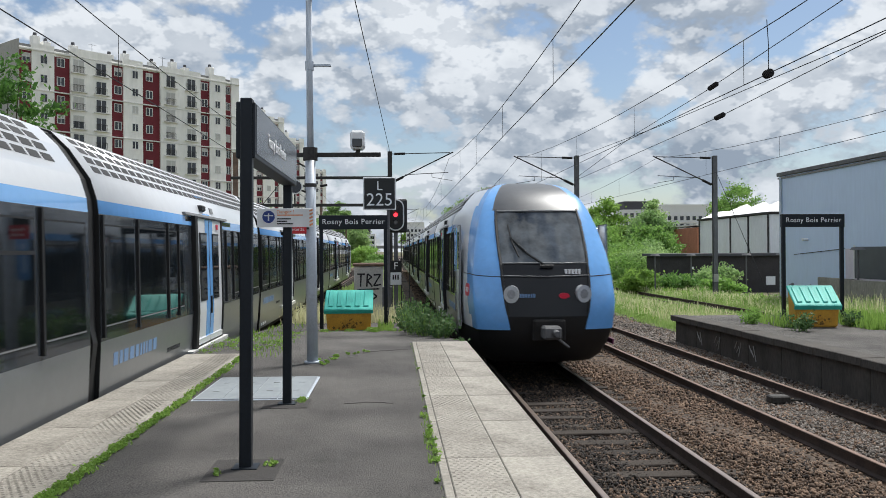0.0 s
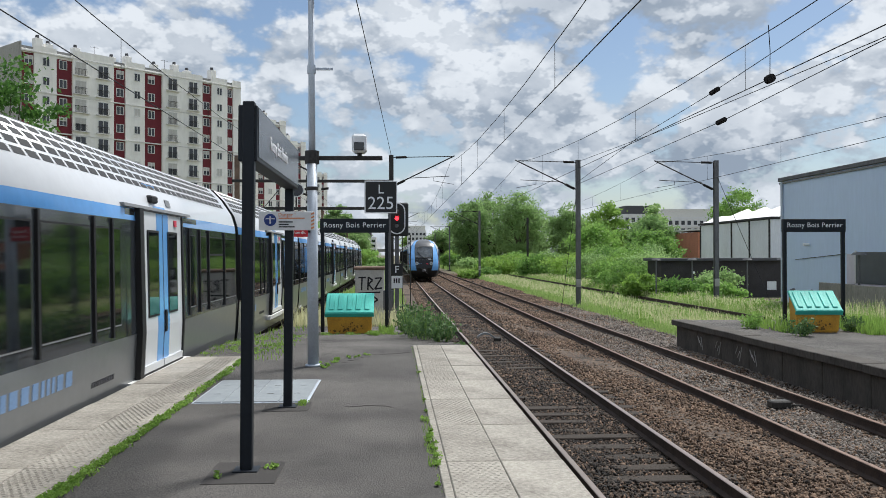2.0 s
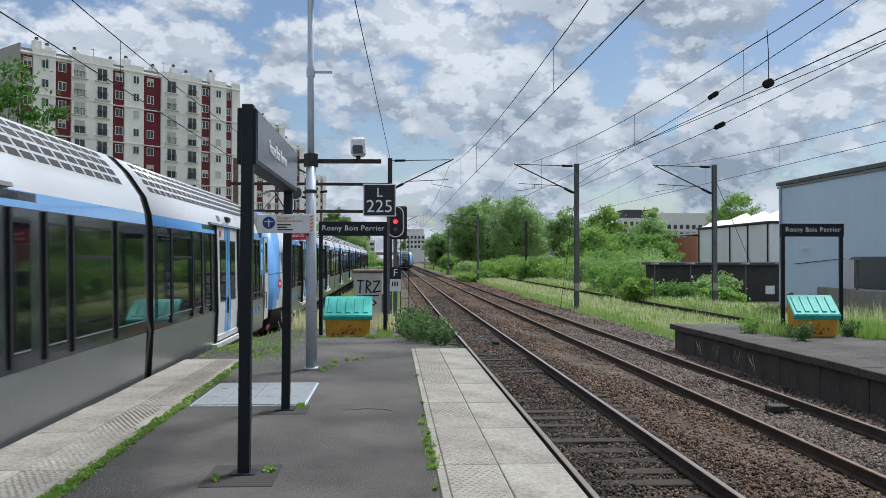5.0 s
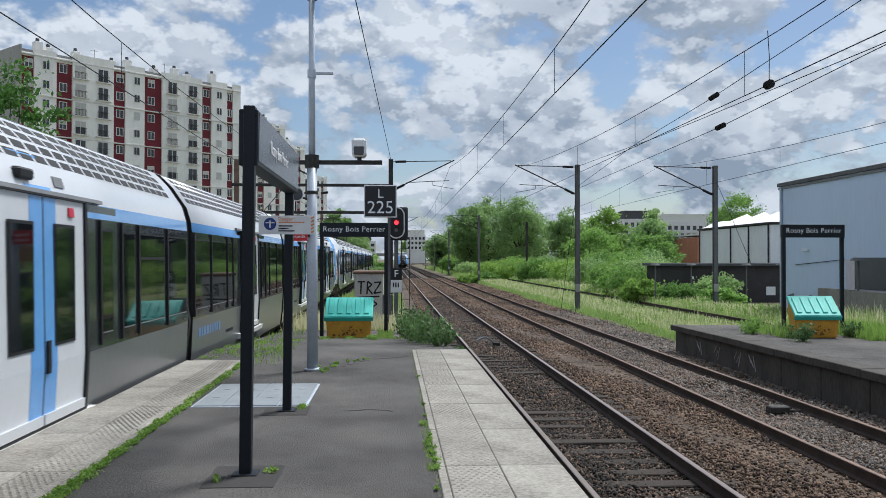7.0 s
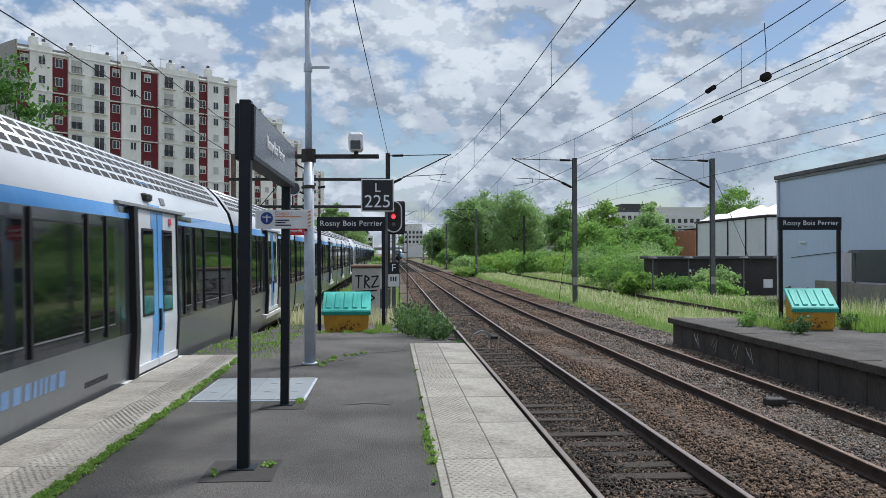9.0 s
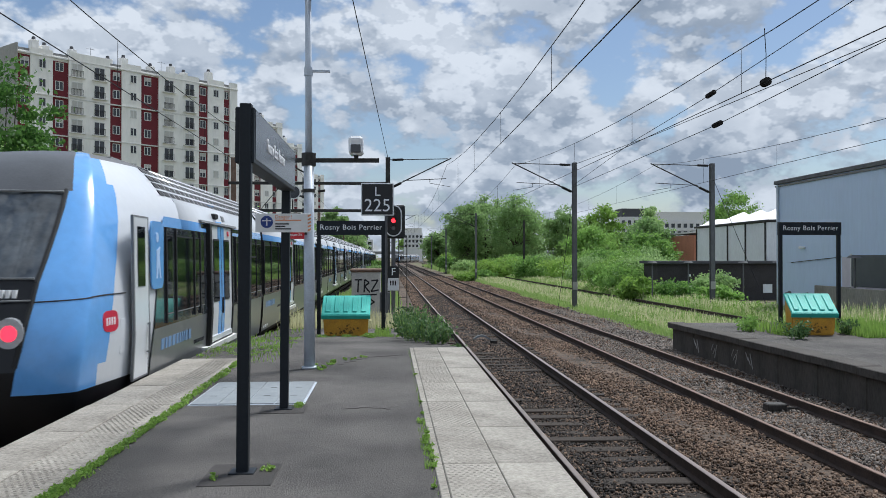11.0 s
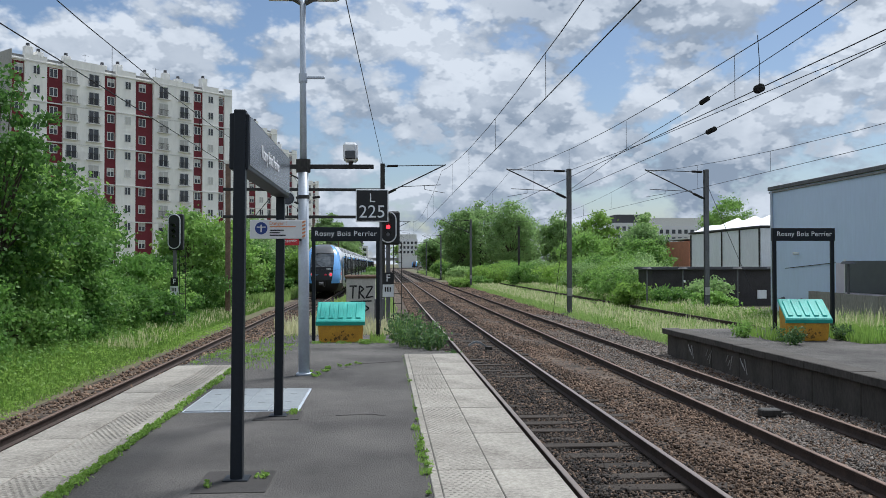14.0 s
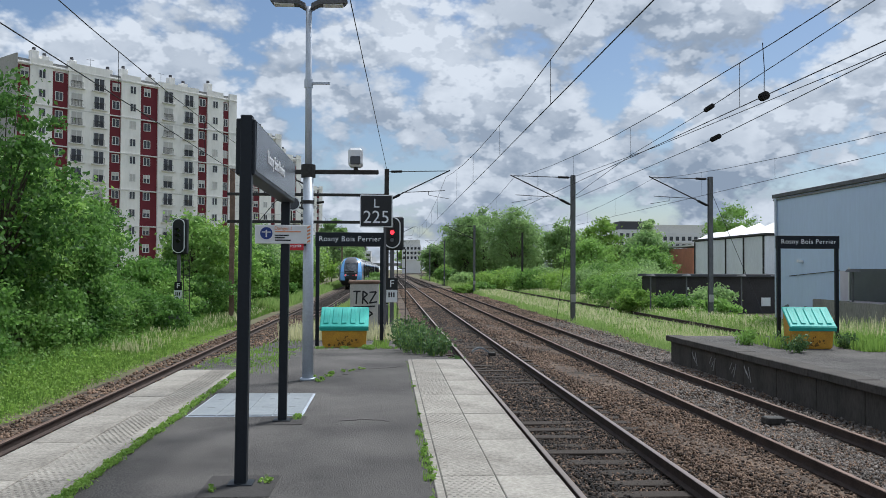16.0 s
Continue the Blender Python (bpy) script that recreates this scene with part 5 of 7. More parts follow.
def rounded(w, h, y0, y1, cx, cz, n=10):
    r = w / 2
    pts = []
    for k in range(n + 1):
        a = math.pi * k / n
        pts.append((cx + r * math.cos(a), cz + h / 2 - r + r * math.sin(a)))
    for k in range(n + 1):
        a = math.pi + math.pi * k / n
        pts.append((cx + r * math.cos(a), cz - h / 2 + r + r * math.sin(a)))
    return prism(pts, y0, y1, "y")


def signal(m, label, post_h, lit, head_h=0.95, base=0.0):
    """A railway colour light signal that faces -y: head with a white edge, post, ladder, plates."""
    root = tagged(empty("railway_signal", m), label, "railway signal", "railway signals")
    part("post", box(-0.06, 0.06, 0.10, 0.22, base, post_h, 0.01), "polegrey", root)
    cz = post_h + head_h / 2
    case = part("signal_case", box(-0.22, 0.34, 0.06, 0.36, post_h - 0.05, post_h + head_h, 0.04), "black", root)
    edge = part("white_edge", rounded(0.50, head_h, 0.0, 0.05, 0, cz), "white", root, "white rim")
    face = part("black_face", rounded(0.425, head_h - 0.075, -0.012, 0.01, 0, cz), "black", edge)
    for i in range(3):
        z = cz + (1 - i) * 0.22
        on = lit == i
        part("lens", cyl(0.062, 0.062, 0, 0.02, 18, None, Matrix.Translation((0, -0.01, z)) @ pose(0, 0, 0, 90, 0, 0)), "redlight" if on else "lens", face, "glowing red lens" if on else "dark lens")
        bm = bmesh.new()
        n = 10
        for k in range(n):
            a0, a1 = math.pi * k / n, math.pi * (k + 1) / n
            q = [(0.095 * math.cos(a), y, z + 0.095 * math.sin(a)) for a, y in ((a0, -0.012), (a1, -0.012), (a1, -0.20), (a0, -0.20))]
            bm.faces.new([bm.verts.new(p) for p in q])
        hood = part("hood", bm, "black", face)
        mod = hood.modifiers.new("thickness", "SOLIDIFY")
        mod.thickness = 0.006
    part("ladder_rail", rod((0.16, 0.3, base), (0.16, 0.3, post_h), 0.014), "darksteel", root)
    part("ladder_rail", rod((0.40, 0.3, base), (0.40, 0.3, post_h), 0.014), "darksteel", root)
    k = base + 0.3
    while k < post_h:
        part("ladder_rung", rod((0.16, 0.3, k), (0.40, 0.3, k), 0.010, None, 4), "darksteel", root)
        k += 0.3
    hp = base + (post_h - base) * 0.55
    pl = part("letter_plate", box(-0.15, 0.15, 0.06, 0.09, hp, hp + 0.34, 0.005), "black", root)
    letters("letter", "F", 0.30, "whitetext", pl, pose(0, 0.058, hp + 0.17, 90, 0, 0), label="white letter")
    np_ = part("white_plate", box(-0.16, 0.16, 0.06, 0.09, hp - 0.37, hp - 0.01, 0.005), "white", root, "small white plate with bars")
    for i in range(3):
        part("plate_bar", box(-0.10 + i * 0.07, -0.06 + i * 0.07, 0.055, 0.062, hp - 0.22, hp - 0.08), "graffiti", np_)
    part("relay_box", box(-0.40, -0.10, 0.05, 0.35, base + 0.45, base + 1.05, 0.02), "polegrey", root, "grey relay box")
    return root


def graffiti_box():
    z0 = ramp_z(28) - 0.03
    root = tagged(empty("equipment_cabinet", pose(-1.22, 28.0, z0)), "grey concrete cabinet covered in black graffiti", "cabinet")
    part("body", box(0, 0.92, 0, 0.9, 0, 1.70, 0.02), "cabinet", root)
    part("lid", box(-0.05, 0.97, -0.06, 0.95, 1.70, 1.80, 0.03), "rust", root, "rusty brown lid")
    strokes = (((.10, 1.45), (.34, 1.45)), ((.22, 1.45), (.20, 1.05)), ((.40, 1.05), (.42, 1.46)), ((.42, 1.46), (.56, 1.36)), ((.56, 1.36), (.42, 1.24)),
               ((.42, 1.24), (.58, 1.05)), ((.62, 1.42), (.84, 1.44)), ((.84, 1.44), (.62, 1.08)), ((.62, 1.08), (.86, 1.12)), ((.14, .85), (.30, .62)),
               ((.30, .62), (.44, .88)), ((.50, .6), (.52, .9)), ((.52, .9), (.72, .74)), ((.72, .74), (.54, .62)), ((.1, .95), (.8, .98)))
    bm = bmesh.new()
    for (xa, za), (xb, zb) in strokes:
        dx, dz = xb - xa, zb - za
        n = math.hypot(dx, dz)
        ox, oz = -dz / n * 0.024, dx / n * 0.024
        prism([(xa + ox, za + oz), (xb + ox, zb + oz), (xb - ox, zb - oz), (xa - ox, za - oz)], -0.006, 0.004, "y", bm)
    part("graffiti", bm, "graffiti", root, "black sprayed graffiti strokes")


long_sign()
name_sign(pose(-1.66, 20.65, ramp_z(20.65)), 1.5, 2.66, "dark station name sign behind the yellow grit bin")
name_sign(pose(9.97, 21.85, -0.33), 1.53, 2.77, "dark station name sign on the platform across")
lamp_mast()
grit_bin(pose(-1.50, 19.75, ramp_z(20)), "yellow grit bin with turquoise lid and soot marks")
grit_bin(pose(9.62, 20.45, -0.33, 0, 0, -8), "yellow grit bin with turquoise lid among weeds").scale = (1.0, 1.0, 1.1)
speed_board()
signal(pose(0.10, 25.6, 0), "railway signal on a post showing red", 2.15, 1, 0.93, ramp_z(25.6) - 0.05)
signal(pose(-8.42, 35.7, 0), "dark unlit railway signal beside the verge", 2.15, -1, 1.4, -1.15)
graffiti_box()


# ---- overhead line ----
def catenary_pole(x, y, side, label, reach=3.05, top=6.35, material="polegrey", arms=True):
    """H-section pole; its bracket reaches to the given side (-1 or 1)."""
    root = tagged(empty("catenary_pole", pose(x, y, 0)), label, "catenary pole", "catenary poles")
    bm = box(-0.11, 0.11, -0.11, -0.085, -1.3, top)
    box(-0.11, 0.11, 0.085, 0.11, -1.3, top, 0, bm)
    box(-0.012, 0.012, -0.085, 0.085, -1.3, top, 0, bm)
    part("pole", bm, material, root)
    part("foundation", box(-0.35, 0.35, -0.35, 0.35, -1.4, -1.0, 0.03), "concrete", root)
    if arms:
        s, r = side, reach
        tie = part("tie_rod", rod((0, 0, top - 0.12), (s * r, 0, top - 0.05), 0.022), "darksteel", root)
        part("insulator", rod((s * 0.22, 0, top - 0.115), (s * 0.75, 0, top - 0.10), 0.06, None, 10), "t_under", tie, "brown ribbed insulator")
        st = part("strut", rod((0, 0, top - 1.55), (s * (r + 0.15), 0, top - 0.02), 0.032), "darksteel", root)
        part("insulator", rod((s * 0.18, 0, top - 1.47), (s * 0.65, 0, top - 1.24), 0.065, None, 10), "t_under", st)
        ra = part("registration_arm", rod((s * 0.75, 0, top - 1.13), (s * (r - 0.1), 0, top - 1.02), 0.018), "darksteel", root)
        part("steady_arm", rod((s * (r - 0.9), 0, top - 1.25), (s * (r + 0.1), 0, top - 1.42), 0.012, rod((s * (r - 0.9), 0, top - 1.25), (s * (r - 0.9), 0, top - 1.05), 0.012)), "darksteel", ra)
        part("band", box(-0.125, 0.125, -0.13, -0.11, -0.1, 0.30, 0.005), "bld_side", root, "worn pole number plate")
    return root


def tube(pts, r, bm, n=5):
    """One unbroken wire along the points, which run mainly along y."""
    rings = []
    for p in pts:
        rings.append([bm.verts.new((p[0] + r * math.cos(2 * math.pi * k / n), p[1], p[2] + r * math.sin(2 * math.pi * k / n))) for k in range(n)])
    for a, b in zip(rings, rings[1:]):
        for k in range(n):
            bm.faces.new((a[k], a[(k + 1) % n], b[(k + 1) % n], b[k]))


def overhead(x, label, contact=4.5, y1=46.0):
    root = tagged(empty("overhead_line"), label, "overhead wire", "overhead lines")
    spans = [(-6.0, 44.0), (44.0, 95.0), (95.0, 146.0), (146.0, 197.0), (197.0, 248.0)]
    part("contact_wire", rod((x, -6, contact), (x, 248, contact), 0.009, None, 5), "wire", root)
    bm = bmesh.new()
    line = []
    for a, b in spans:
        for i in range(10):
            line.append((x, a + (b - a) * i / 10, 5.28 + 0.92 * (2 * (i / 10) - 1) ** 2))
    tube(line, 0.0085, bm)
    part("messenger_wire", bm, "wire", root)
    for a, b in spans[:3]:
        for i in range(1, 7):
            t = i / 7
            y = a + (b - a) * t
            z = 5.28 + 0.92 * (2 * t - 1) ** 2
            part("dropper", rod((x, y, contact), (x, y, z), 0.005, None, 4), "wire", root)
    return root


def wire_run(name, label, pts, r=0.010, insul=(), parent=None):
    root = tagged(empty(name), label, "overhead wire")
    bm = bmesh.new()
    tube(pts, r, bm)
    part("wire", bm, "wire", root)
    for a, b in insul:
        a, b = Vector(a), Vector(b)
        bm = rod(a, b, 0.045, None, 10)
        for k in range(5):
            c = a.lerp(b, (k + 0.5) / 5)
            rod(c, c + (b - a) * 0.06, 0.075, bm, 10)
        part("insulator", bm, "t_under", root, "dark ribbed insulator")
    return root


catenary_pole(9.36, 44.0, -1, "grey steel catenary pole beside the main tracks")
catenary_pole(16.5, 44.0, -1, "grey steel catenary pole by the overgrown siding")
catenary_pole(-0.10, 42.8, 1, "dark catenary pole at the platform's end", 2.95, 6.42, "darksteel")
for yy in (95.0, 146.0, 197.0, 248.0):
    catenary_pole(9.36, yy, -1, "distant grey catenary pole beside the main tracks")
    catenary_pole(-0.2, yy + 4, 1, "distant dark catenary pole between the tracks", 2.95)
for yy in (100.0, 150.0, 210.0):
    catenary_pole(15.4 + (yy - 100) * 0.02, yy, -1, "distant dark pole among the trees", arms=False, top=5.8, material="darksteel")
for yy in (44.0, 96.0, 148.0):
    catenary_pole(-7.75, yy, 1, "rust brown pole beside the platform track", material="rust", arms=False, top=6.5)


def portal_beam():
    root = tagged(empty("portal_beam", pose(0, 42.9, 0)), "steel cross beams spanning the platform track", "gantry")
    for z in (5.15, 3.82):
        part("beam", box(-7.8, -0.1, -0.06, 0.06, z - 0.07, z + 0.07, 0.01), "darksteel", root)
    part("hanger", box(-4.75, -4.68, -0.04, 0.04, 3.82, 5.6), "darksteel", root)
    part("steady_arm", rod((-4.7, 0, 4.6), (-5.5, 0, 4.9), 0.02), "darksteel", root)
    part("brace", rod((-6.3, 0, 3.82), (-5.2, 0, 5.15), 0.02), "darksteel", root)
    part("brace", rod((-1.2, 0, 3.82), (-0.3, 0, 4.4), 0.02), "darksteel", root)
    for xx in (-4.3, -3.5):
        part("insulator", rod((xx, 0, 4.75), (xx + 0.35, 0, 4.8), 0.06, None, 10), "t_under", root)


portal_beam()
overhead(TRACKS["near"], "contact and messenger wires over the main track")
overhead(TRACKS["mid"], "contact and messenger wires over the second track")
overhead(TRACKS["left"], "contact and messenger wires over the platform track")
overhead(13.45, "contact and messenger wires over the siding", 4.75)
wire_run("feeder_wire", "slack feeder wire with an insulator", ((9.3, 44, 5.2), (9.3, 33, 5.98), (9.3, 25.6, 6.24), (9.3, 16.8, 6.72), (9.3, -6, 7.9)), 0.010, (((9.3, 25.2, 6.26), (9.3, 24.6, 6.29)),))
wire_run("feeder_wire", "taut feeder wire with an insulator", ((9.3, 44, 5.1), (9.3, 24.4, 5.32), (9.3, 16.4, 5.6), (9.3, -6, 6.3)), 0.010, (((9.3, 24.7, 5.315), (9.3, 24.1, 5.335)),))
wire_run("feeder_wire", "plain feeder wire from the pole", ((9.36, 44, 6.26), (9.3, 30, 5.85), (9.3, 16.4, 5.66), (9.3, -6, 5.6)))
wire_run("feeder_wire", "earth wire climbing from the dark pole", ((-0.1, 42.8, 6.4), (-0.82, 18.0, 7.08), (-1.92, -20, 8.2)), 0.011)
wire_run("guy_wire", "steel guy wire from the pole to the ground", ((16.5, 44, 5.7), (18.0, 40.6, -1.1)), 0.014)
wire_run("guy_wire", "thin stay leaning beside the pole", ((9.3, 44, 4.8), (8.1, 42, -1.1)), 0.012)
wire_run("jumper_wire", "short jumper between messenger and contact wire", ((6.33, 14.45, 5.42), (6.38, 14.5, 5.0), (6.33, 14.4, 4.5)), 0.008, (((6.33, 14.50, 4.5), (6.33, 14.32, 4.5)),))


# ---- apartment blocks ----
def apartment_block(m, label, storeys=11):
    root = tagged(empty("apartment_block", m), label, "apartment building", "apartment blocks")
    W, D, H = 39.1, 12.0, 32.4
    part("wall", box(0, W, 0.05, D, -2, H - 0.6), "bld_white", root, "off-white rendered wall")
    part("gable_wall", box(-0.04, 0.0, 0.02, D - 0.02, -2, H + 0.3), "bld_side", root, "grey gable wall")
    bands = [("bld_red", 0.17, 1.98, 0.0, 31.2), ("bld_white", 1.98, 5.35, -0.25, 32.4), ("bld_red", 5.35, 7.82, 0.0, 31.0), ("bld_white", 7.82, 14.56, -0.30, 32.7),
             ("bld_red", 14.56, 16.58, 0.0, 31.2), ("bld_white", 16.58, 20.0, -0.25, 32.5), ("bld_red", 20.0, 23.2, 0.0, 31.2), ("bld_white", 23.2, 31.0, -0.30, 32.4),
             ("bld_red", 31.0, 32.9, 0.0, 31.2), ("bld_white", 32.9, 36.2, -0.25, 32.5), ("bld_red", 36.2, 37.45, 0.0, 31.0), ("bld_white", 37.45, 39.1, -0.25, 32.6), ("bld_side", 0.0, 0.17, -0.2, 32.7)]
    for mt, a, b, y, h in bands:
        part("facade_bay", box(a + 0.002, b - 0.002, y, 0.06, -2, h), mt, root, "dark red facade bay" if mt == "bld_red" else "white facade bay")
    for z in (31.35, 25.55, 19.75, 13.95, 8.2):
        part("string_course", box(0.1, W, -0.36, 0.0, z, z + 0.17), "bld_band", root)
    part("roof", box(0.2, W - 0.2, 0.2, D, H - 0.62, H - 0.2), "roofgrey", root)
    for k, (u, h) in enumerate(((3.0, 1.6), (4.6, 1.0), (8.9, 1.2), (14.9, 0.8), (17.6, 1.4), (22.5, 0.9), (26.4, 1.5), (28.9, 0.9), (34.0, 1.8))):
        ch = part("chimney", box(u, u + 1.1, 1.5, 2.6, H - 0.4, H + h, 0.03), "bld_white", root)
        part("chimney_pot", cyl(0.3, 0.25, H + h, H + h + 0.5, 10, None, pose(u + 0.5, 2, 0)), "fardark", ch)
    for u in (6.6, 15.6):
        for k in range(3):
            part("roof_rail", rod((u - 1.0, 0.3, 31.5 + k * 0.35), (u + 1.0, 0.3, 31.5 + k * 0.35), 0.03), "bld_band", root)
    for u in (12.8, 25.4):
        part("antenna", rod((u, 2.5, H - 0.3), (u, 2.5, H + 2.2), 0.03, rod((u - 0.7, 2.5, H + 2.0), (u + 0.7, 2.5, H + 2.0), 0.02)), "darksteel", root)
    rng = random.Random(11)

    def add_window(u, z, y, w, h, kind):
        key = ("apw", w, h)
        fr = shared(key, "window", lambda: win_frame(w, h), "winframe", root, "", Matrix.Translation((u, y, z)))
        shared(("apg", w, h), "pane", lambda: box(-w / 2 + 0.07, w / 2 - 0.07, -0.02, 0.0, -h / 2 + 0.07, h / 2 - 0.07), "winglass", fr)
        if kind == "shut":
            shared(("aps", w, h), "roller_shutter", lambda: box(-w / 2 + 0.06, w / 2 - 0.06, -0.045, -0.022, -h / 2 + 0.06, h / 2 - 0.06), "shutter", fr)
        elif kind == "half":
            shared(("aph", w, h), "roller_shutter", lambda: box(-w / 2 + 0.06, w / 2 - 0.06, -0.045, -0.022, h * 0.05, h / 2 - 0.06), "shutter", fr)
        return fr

    def win_frame(w, h):
        bm = bmesh.new()
        t = 0.09
        box(-w / 2, w / 2, -0.06, 0.02, -h / 2, -h / 2 + t, 0, bm)
        box(-w / 2, w / 2, -0.06, 0.02, h / 2 - t, h / 2, 0, bm)
        box(-w / 2, -w / 2 + t, -0.06, 0.02, -h / 2 + t, h / 2 - t, 0, bm)
        box(w / 2 - t, w / 2, -0.06, 0.02, -h / 2 + t, h / 2 - t, 0, bm)
        box(-0.045, 0.045, -0.055, 0.02, -h / 2 + t, h / 2 - t, 0, bm)
        return bm

    def rail_bm():
        bm = bmesh.new()
        box(-0.95, 0.95, -0.30, -0.26, 0.0, 0.06, 0, bm)
        box(-0.95, 0.95, -0.30, -0.26, 0.95, 1.0, 0, bm)
        for i in range(9):
            box(-0.95 + i * 0.2325, -0.91 + i * 0.2325, -0.29, -0.27, 0.06, 0.95, 0, bm)
        return bm
    for k in range(storeys):
        z = 30.2 - 2.83 * k
        for u in (1.25, 6.45, 15.75, 21.3, 31.95, 36.85):
            w = 1.25 if u not in (36.85,) else 0.9
            add_window(u, z, 0.0, w, 1.35, rng.choice(("open", "open", "shut", "half", "open")))
        for u in (3.75, 18.6, 34.5):
            add_window(u, z, -0.25, 1.1, 1.3, rng.choice(("open", "open", "shut", "open")))
        for u in (9.1, 12.75, 25.1, 29.1):
            fr = add_window(u, z - 0.15, -0.30, 1.75, 2.0, rng.choice(("open", "open", "half", "open", "shut")))
            shared("loggia_rail", "railing", rail_bm, "darksteel", fr, "thin dark balcony railing", Matrix.Translation((0, 0.15, -1.0)))
            shared("loggia_sill", "sill", lambda: box(-1.25, 1.25, -0.42, 0.0, -1.16, -1.03), "bld_band", fr)
    return root


fa = math.degrees(math.atan2(28.68, 26.56))
blk = apartment_block(pose(-53.99, 129.94, 0, 0, 0, fa), "tall white apartment block with dark red bays")
for bx, by in ((-51.6, 176.0), (-50.8, 214.0), (-51.6, 304.0)):
    copy_thing(blk, pose(bx, by, 0, 0, 0, fa))["label"] = "distant white apartment block with dark red bays"


# ---- buildings on the far side ----
def warehouse():
    root = tagged(empty("warehouse", pose(18.07, 0, 0)), "pale blue metal clad warehouse with a low roof", "warehouse")
    part("wall", box(0.0, 22, -10, 40, -1.4, 4.92), "ware", root, "pale blue cladding wall")
    part("roof_trim", box(-0.10, 22, -10, 40.06, 4.92, 5.10, 0.02), "polegrey", root)
    part("roof_edge", box(-0.06, 22, -10, 40.03, 4.80, 4.88, 0.01), "roofgrey", root)
    part("corner_pipe", cyl(0.06, 0.06, -1.4, 4.9, 10, None, pose(-0.07, 39.7, 0)), "galv", root)
    for k in range(10):
        part("cladding_seam", box(-0.004, 0.004, -10, 39.9, -0.9 + k * 0.58, -0.894 + k * 0.58), "ware", root)
    part("lower_panel", box(-0.02, 0.01, 12, 34.0, -1.3, 1.55, 0.004), "ware2", root, "violet grey lower panel")
    wn = part("window", box(-0.05, 0.0, 22.0, 33.25, 0.40, 1.62, 0.01), "waredark", root, "dark long window")
    part("window_frame", box(-0.06, -0.01, 33.25, 33.32, 0.35, 1.67), "bld_band", wn)
    part("cable", rod((-0.04, 38.4, 1.30), (-0.04, 34.0, 1.55), 0.015), "darksteel", root)
    for yy, zz in ((37.2, 1.9),):
        part("wall_lamp", box(-0.25, 0.0, yy - 0.08, yy + 0.08, zz, zz + 0.12, 0.02), "tent", root)
    for yy in (38.6, 36.9, 35.3):
        part("vent_pipe", rod((-0.25, yy, -0.15), (0, yy, -0.05), 0.08, None, 10), "polegrey", root)
    cw = tagged(empty("concrete_wall", pose(16.9, 0, 0)), "low grey concrete boundary wall", "wall")
    for i in range(8):
        part("wall_panel", box(0, 0.18, 34.0 - (i + 1) * 2.5 + 0.01, 34.0 - i * 2.5, -1.3, 0.42 - 0.02 * (i % 2), 0.015), "wallgrey", cw)


def tent_hall():
    root = tagged(empty("sports_hall", pose(26.0, 59.0, 0)), "white sheet metal hall with a peaked canvas roof", "hall")
    part("wall", box(0, 18, 0, 14, -1.4, 3.95), "tin", root, "white sheet wall")
    part("eave", box(-0.15, 18, -0.15, 14.15, 3.98, 4.13, 0.02), "darksteel", root)
    for k in range(5):
        part("downpipe", cyl(0.055, 0.055, -1.2, 3.95, 8, None, pose(-0.06, 0.2 + k * 3.4, 0)), "darksteel", root)
    bm = bmesh.new()
    nx, ny = 24, 28
    g = []
    for i in range(nx + 1):
        row = []
        for j in range(ny + 1):
            x, y = 18 * i / nx, 14 * j / ny
            px, py = abs(math.sin(math.pi * x / 3.6)), abs(math.sin(math.pi * (y + 1.0) / 3.5))
            inner = min(1.0, i / 2, (nx - i) / 2, j / 2, (ny - j) / 2)
            row.append(bm.verts.new((x, y, 4.15 + inner * (0.25 + 0.75 * (1 - px) * (1 - py) + 0.5 * (1 - py) * 0.6))))
        g.append(row)
    for i in range(nx):
        for j in range(ny):
            bm.faces.new((g[i][j], g[i + 1][j], g[i + 1][j + 1], g[i][j + 1]))
    part("canvas_roof", bm, "tent", root, "white peaked canvas roof", True)


def low_building():
    root = tagged(empty("low_building", pose(17.05, 55.0, 0)), "low dark brick building with a flat roof", "building")
    part("wall", box(0, 8.85, 0, 3.0, -1.5, 1.12), "brick_dark", root, "dark brick wall")
    part("roof", box(-0.25, 9.8, -0.3, 3.2, 1.12, 1.30, 0.02), "fardark", root, "flat dark roof edge")
    w = part("window", box(3.3, 3.9, -0.03, 0.02, -0.25, 0.35), "winglass", root)
    part("window_frame", box(3.25, 3.95, -0.02, 0.0, -0.3, 0.4), "fardark", w)
    part("vent_grille", box(6.9, 7.5, -0.04, 0.0, -0.75, -0.2), "tin", root, "pale vent grille")
    part("vent_grille", box(8.9, 9.4, -0.04, 0.0, -0.9, -0.3), "tin", root, "pale vent grille")
    for xx in (2.0, 4.3):
        part("wall_lamp", box(xx, xx + 0.15, -0.12, 0, 0.3, 0.45, 0.02), "tent", root)


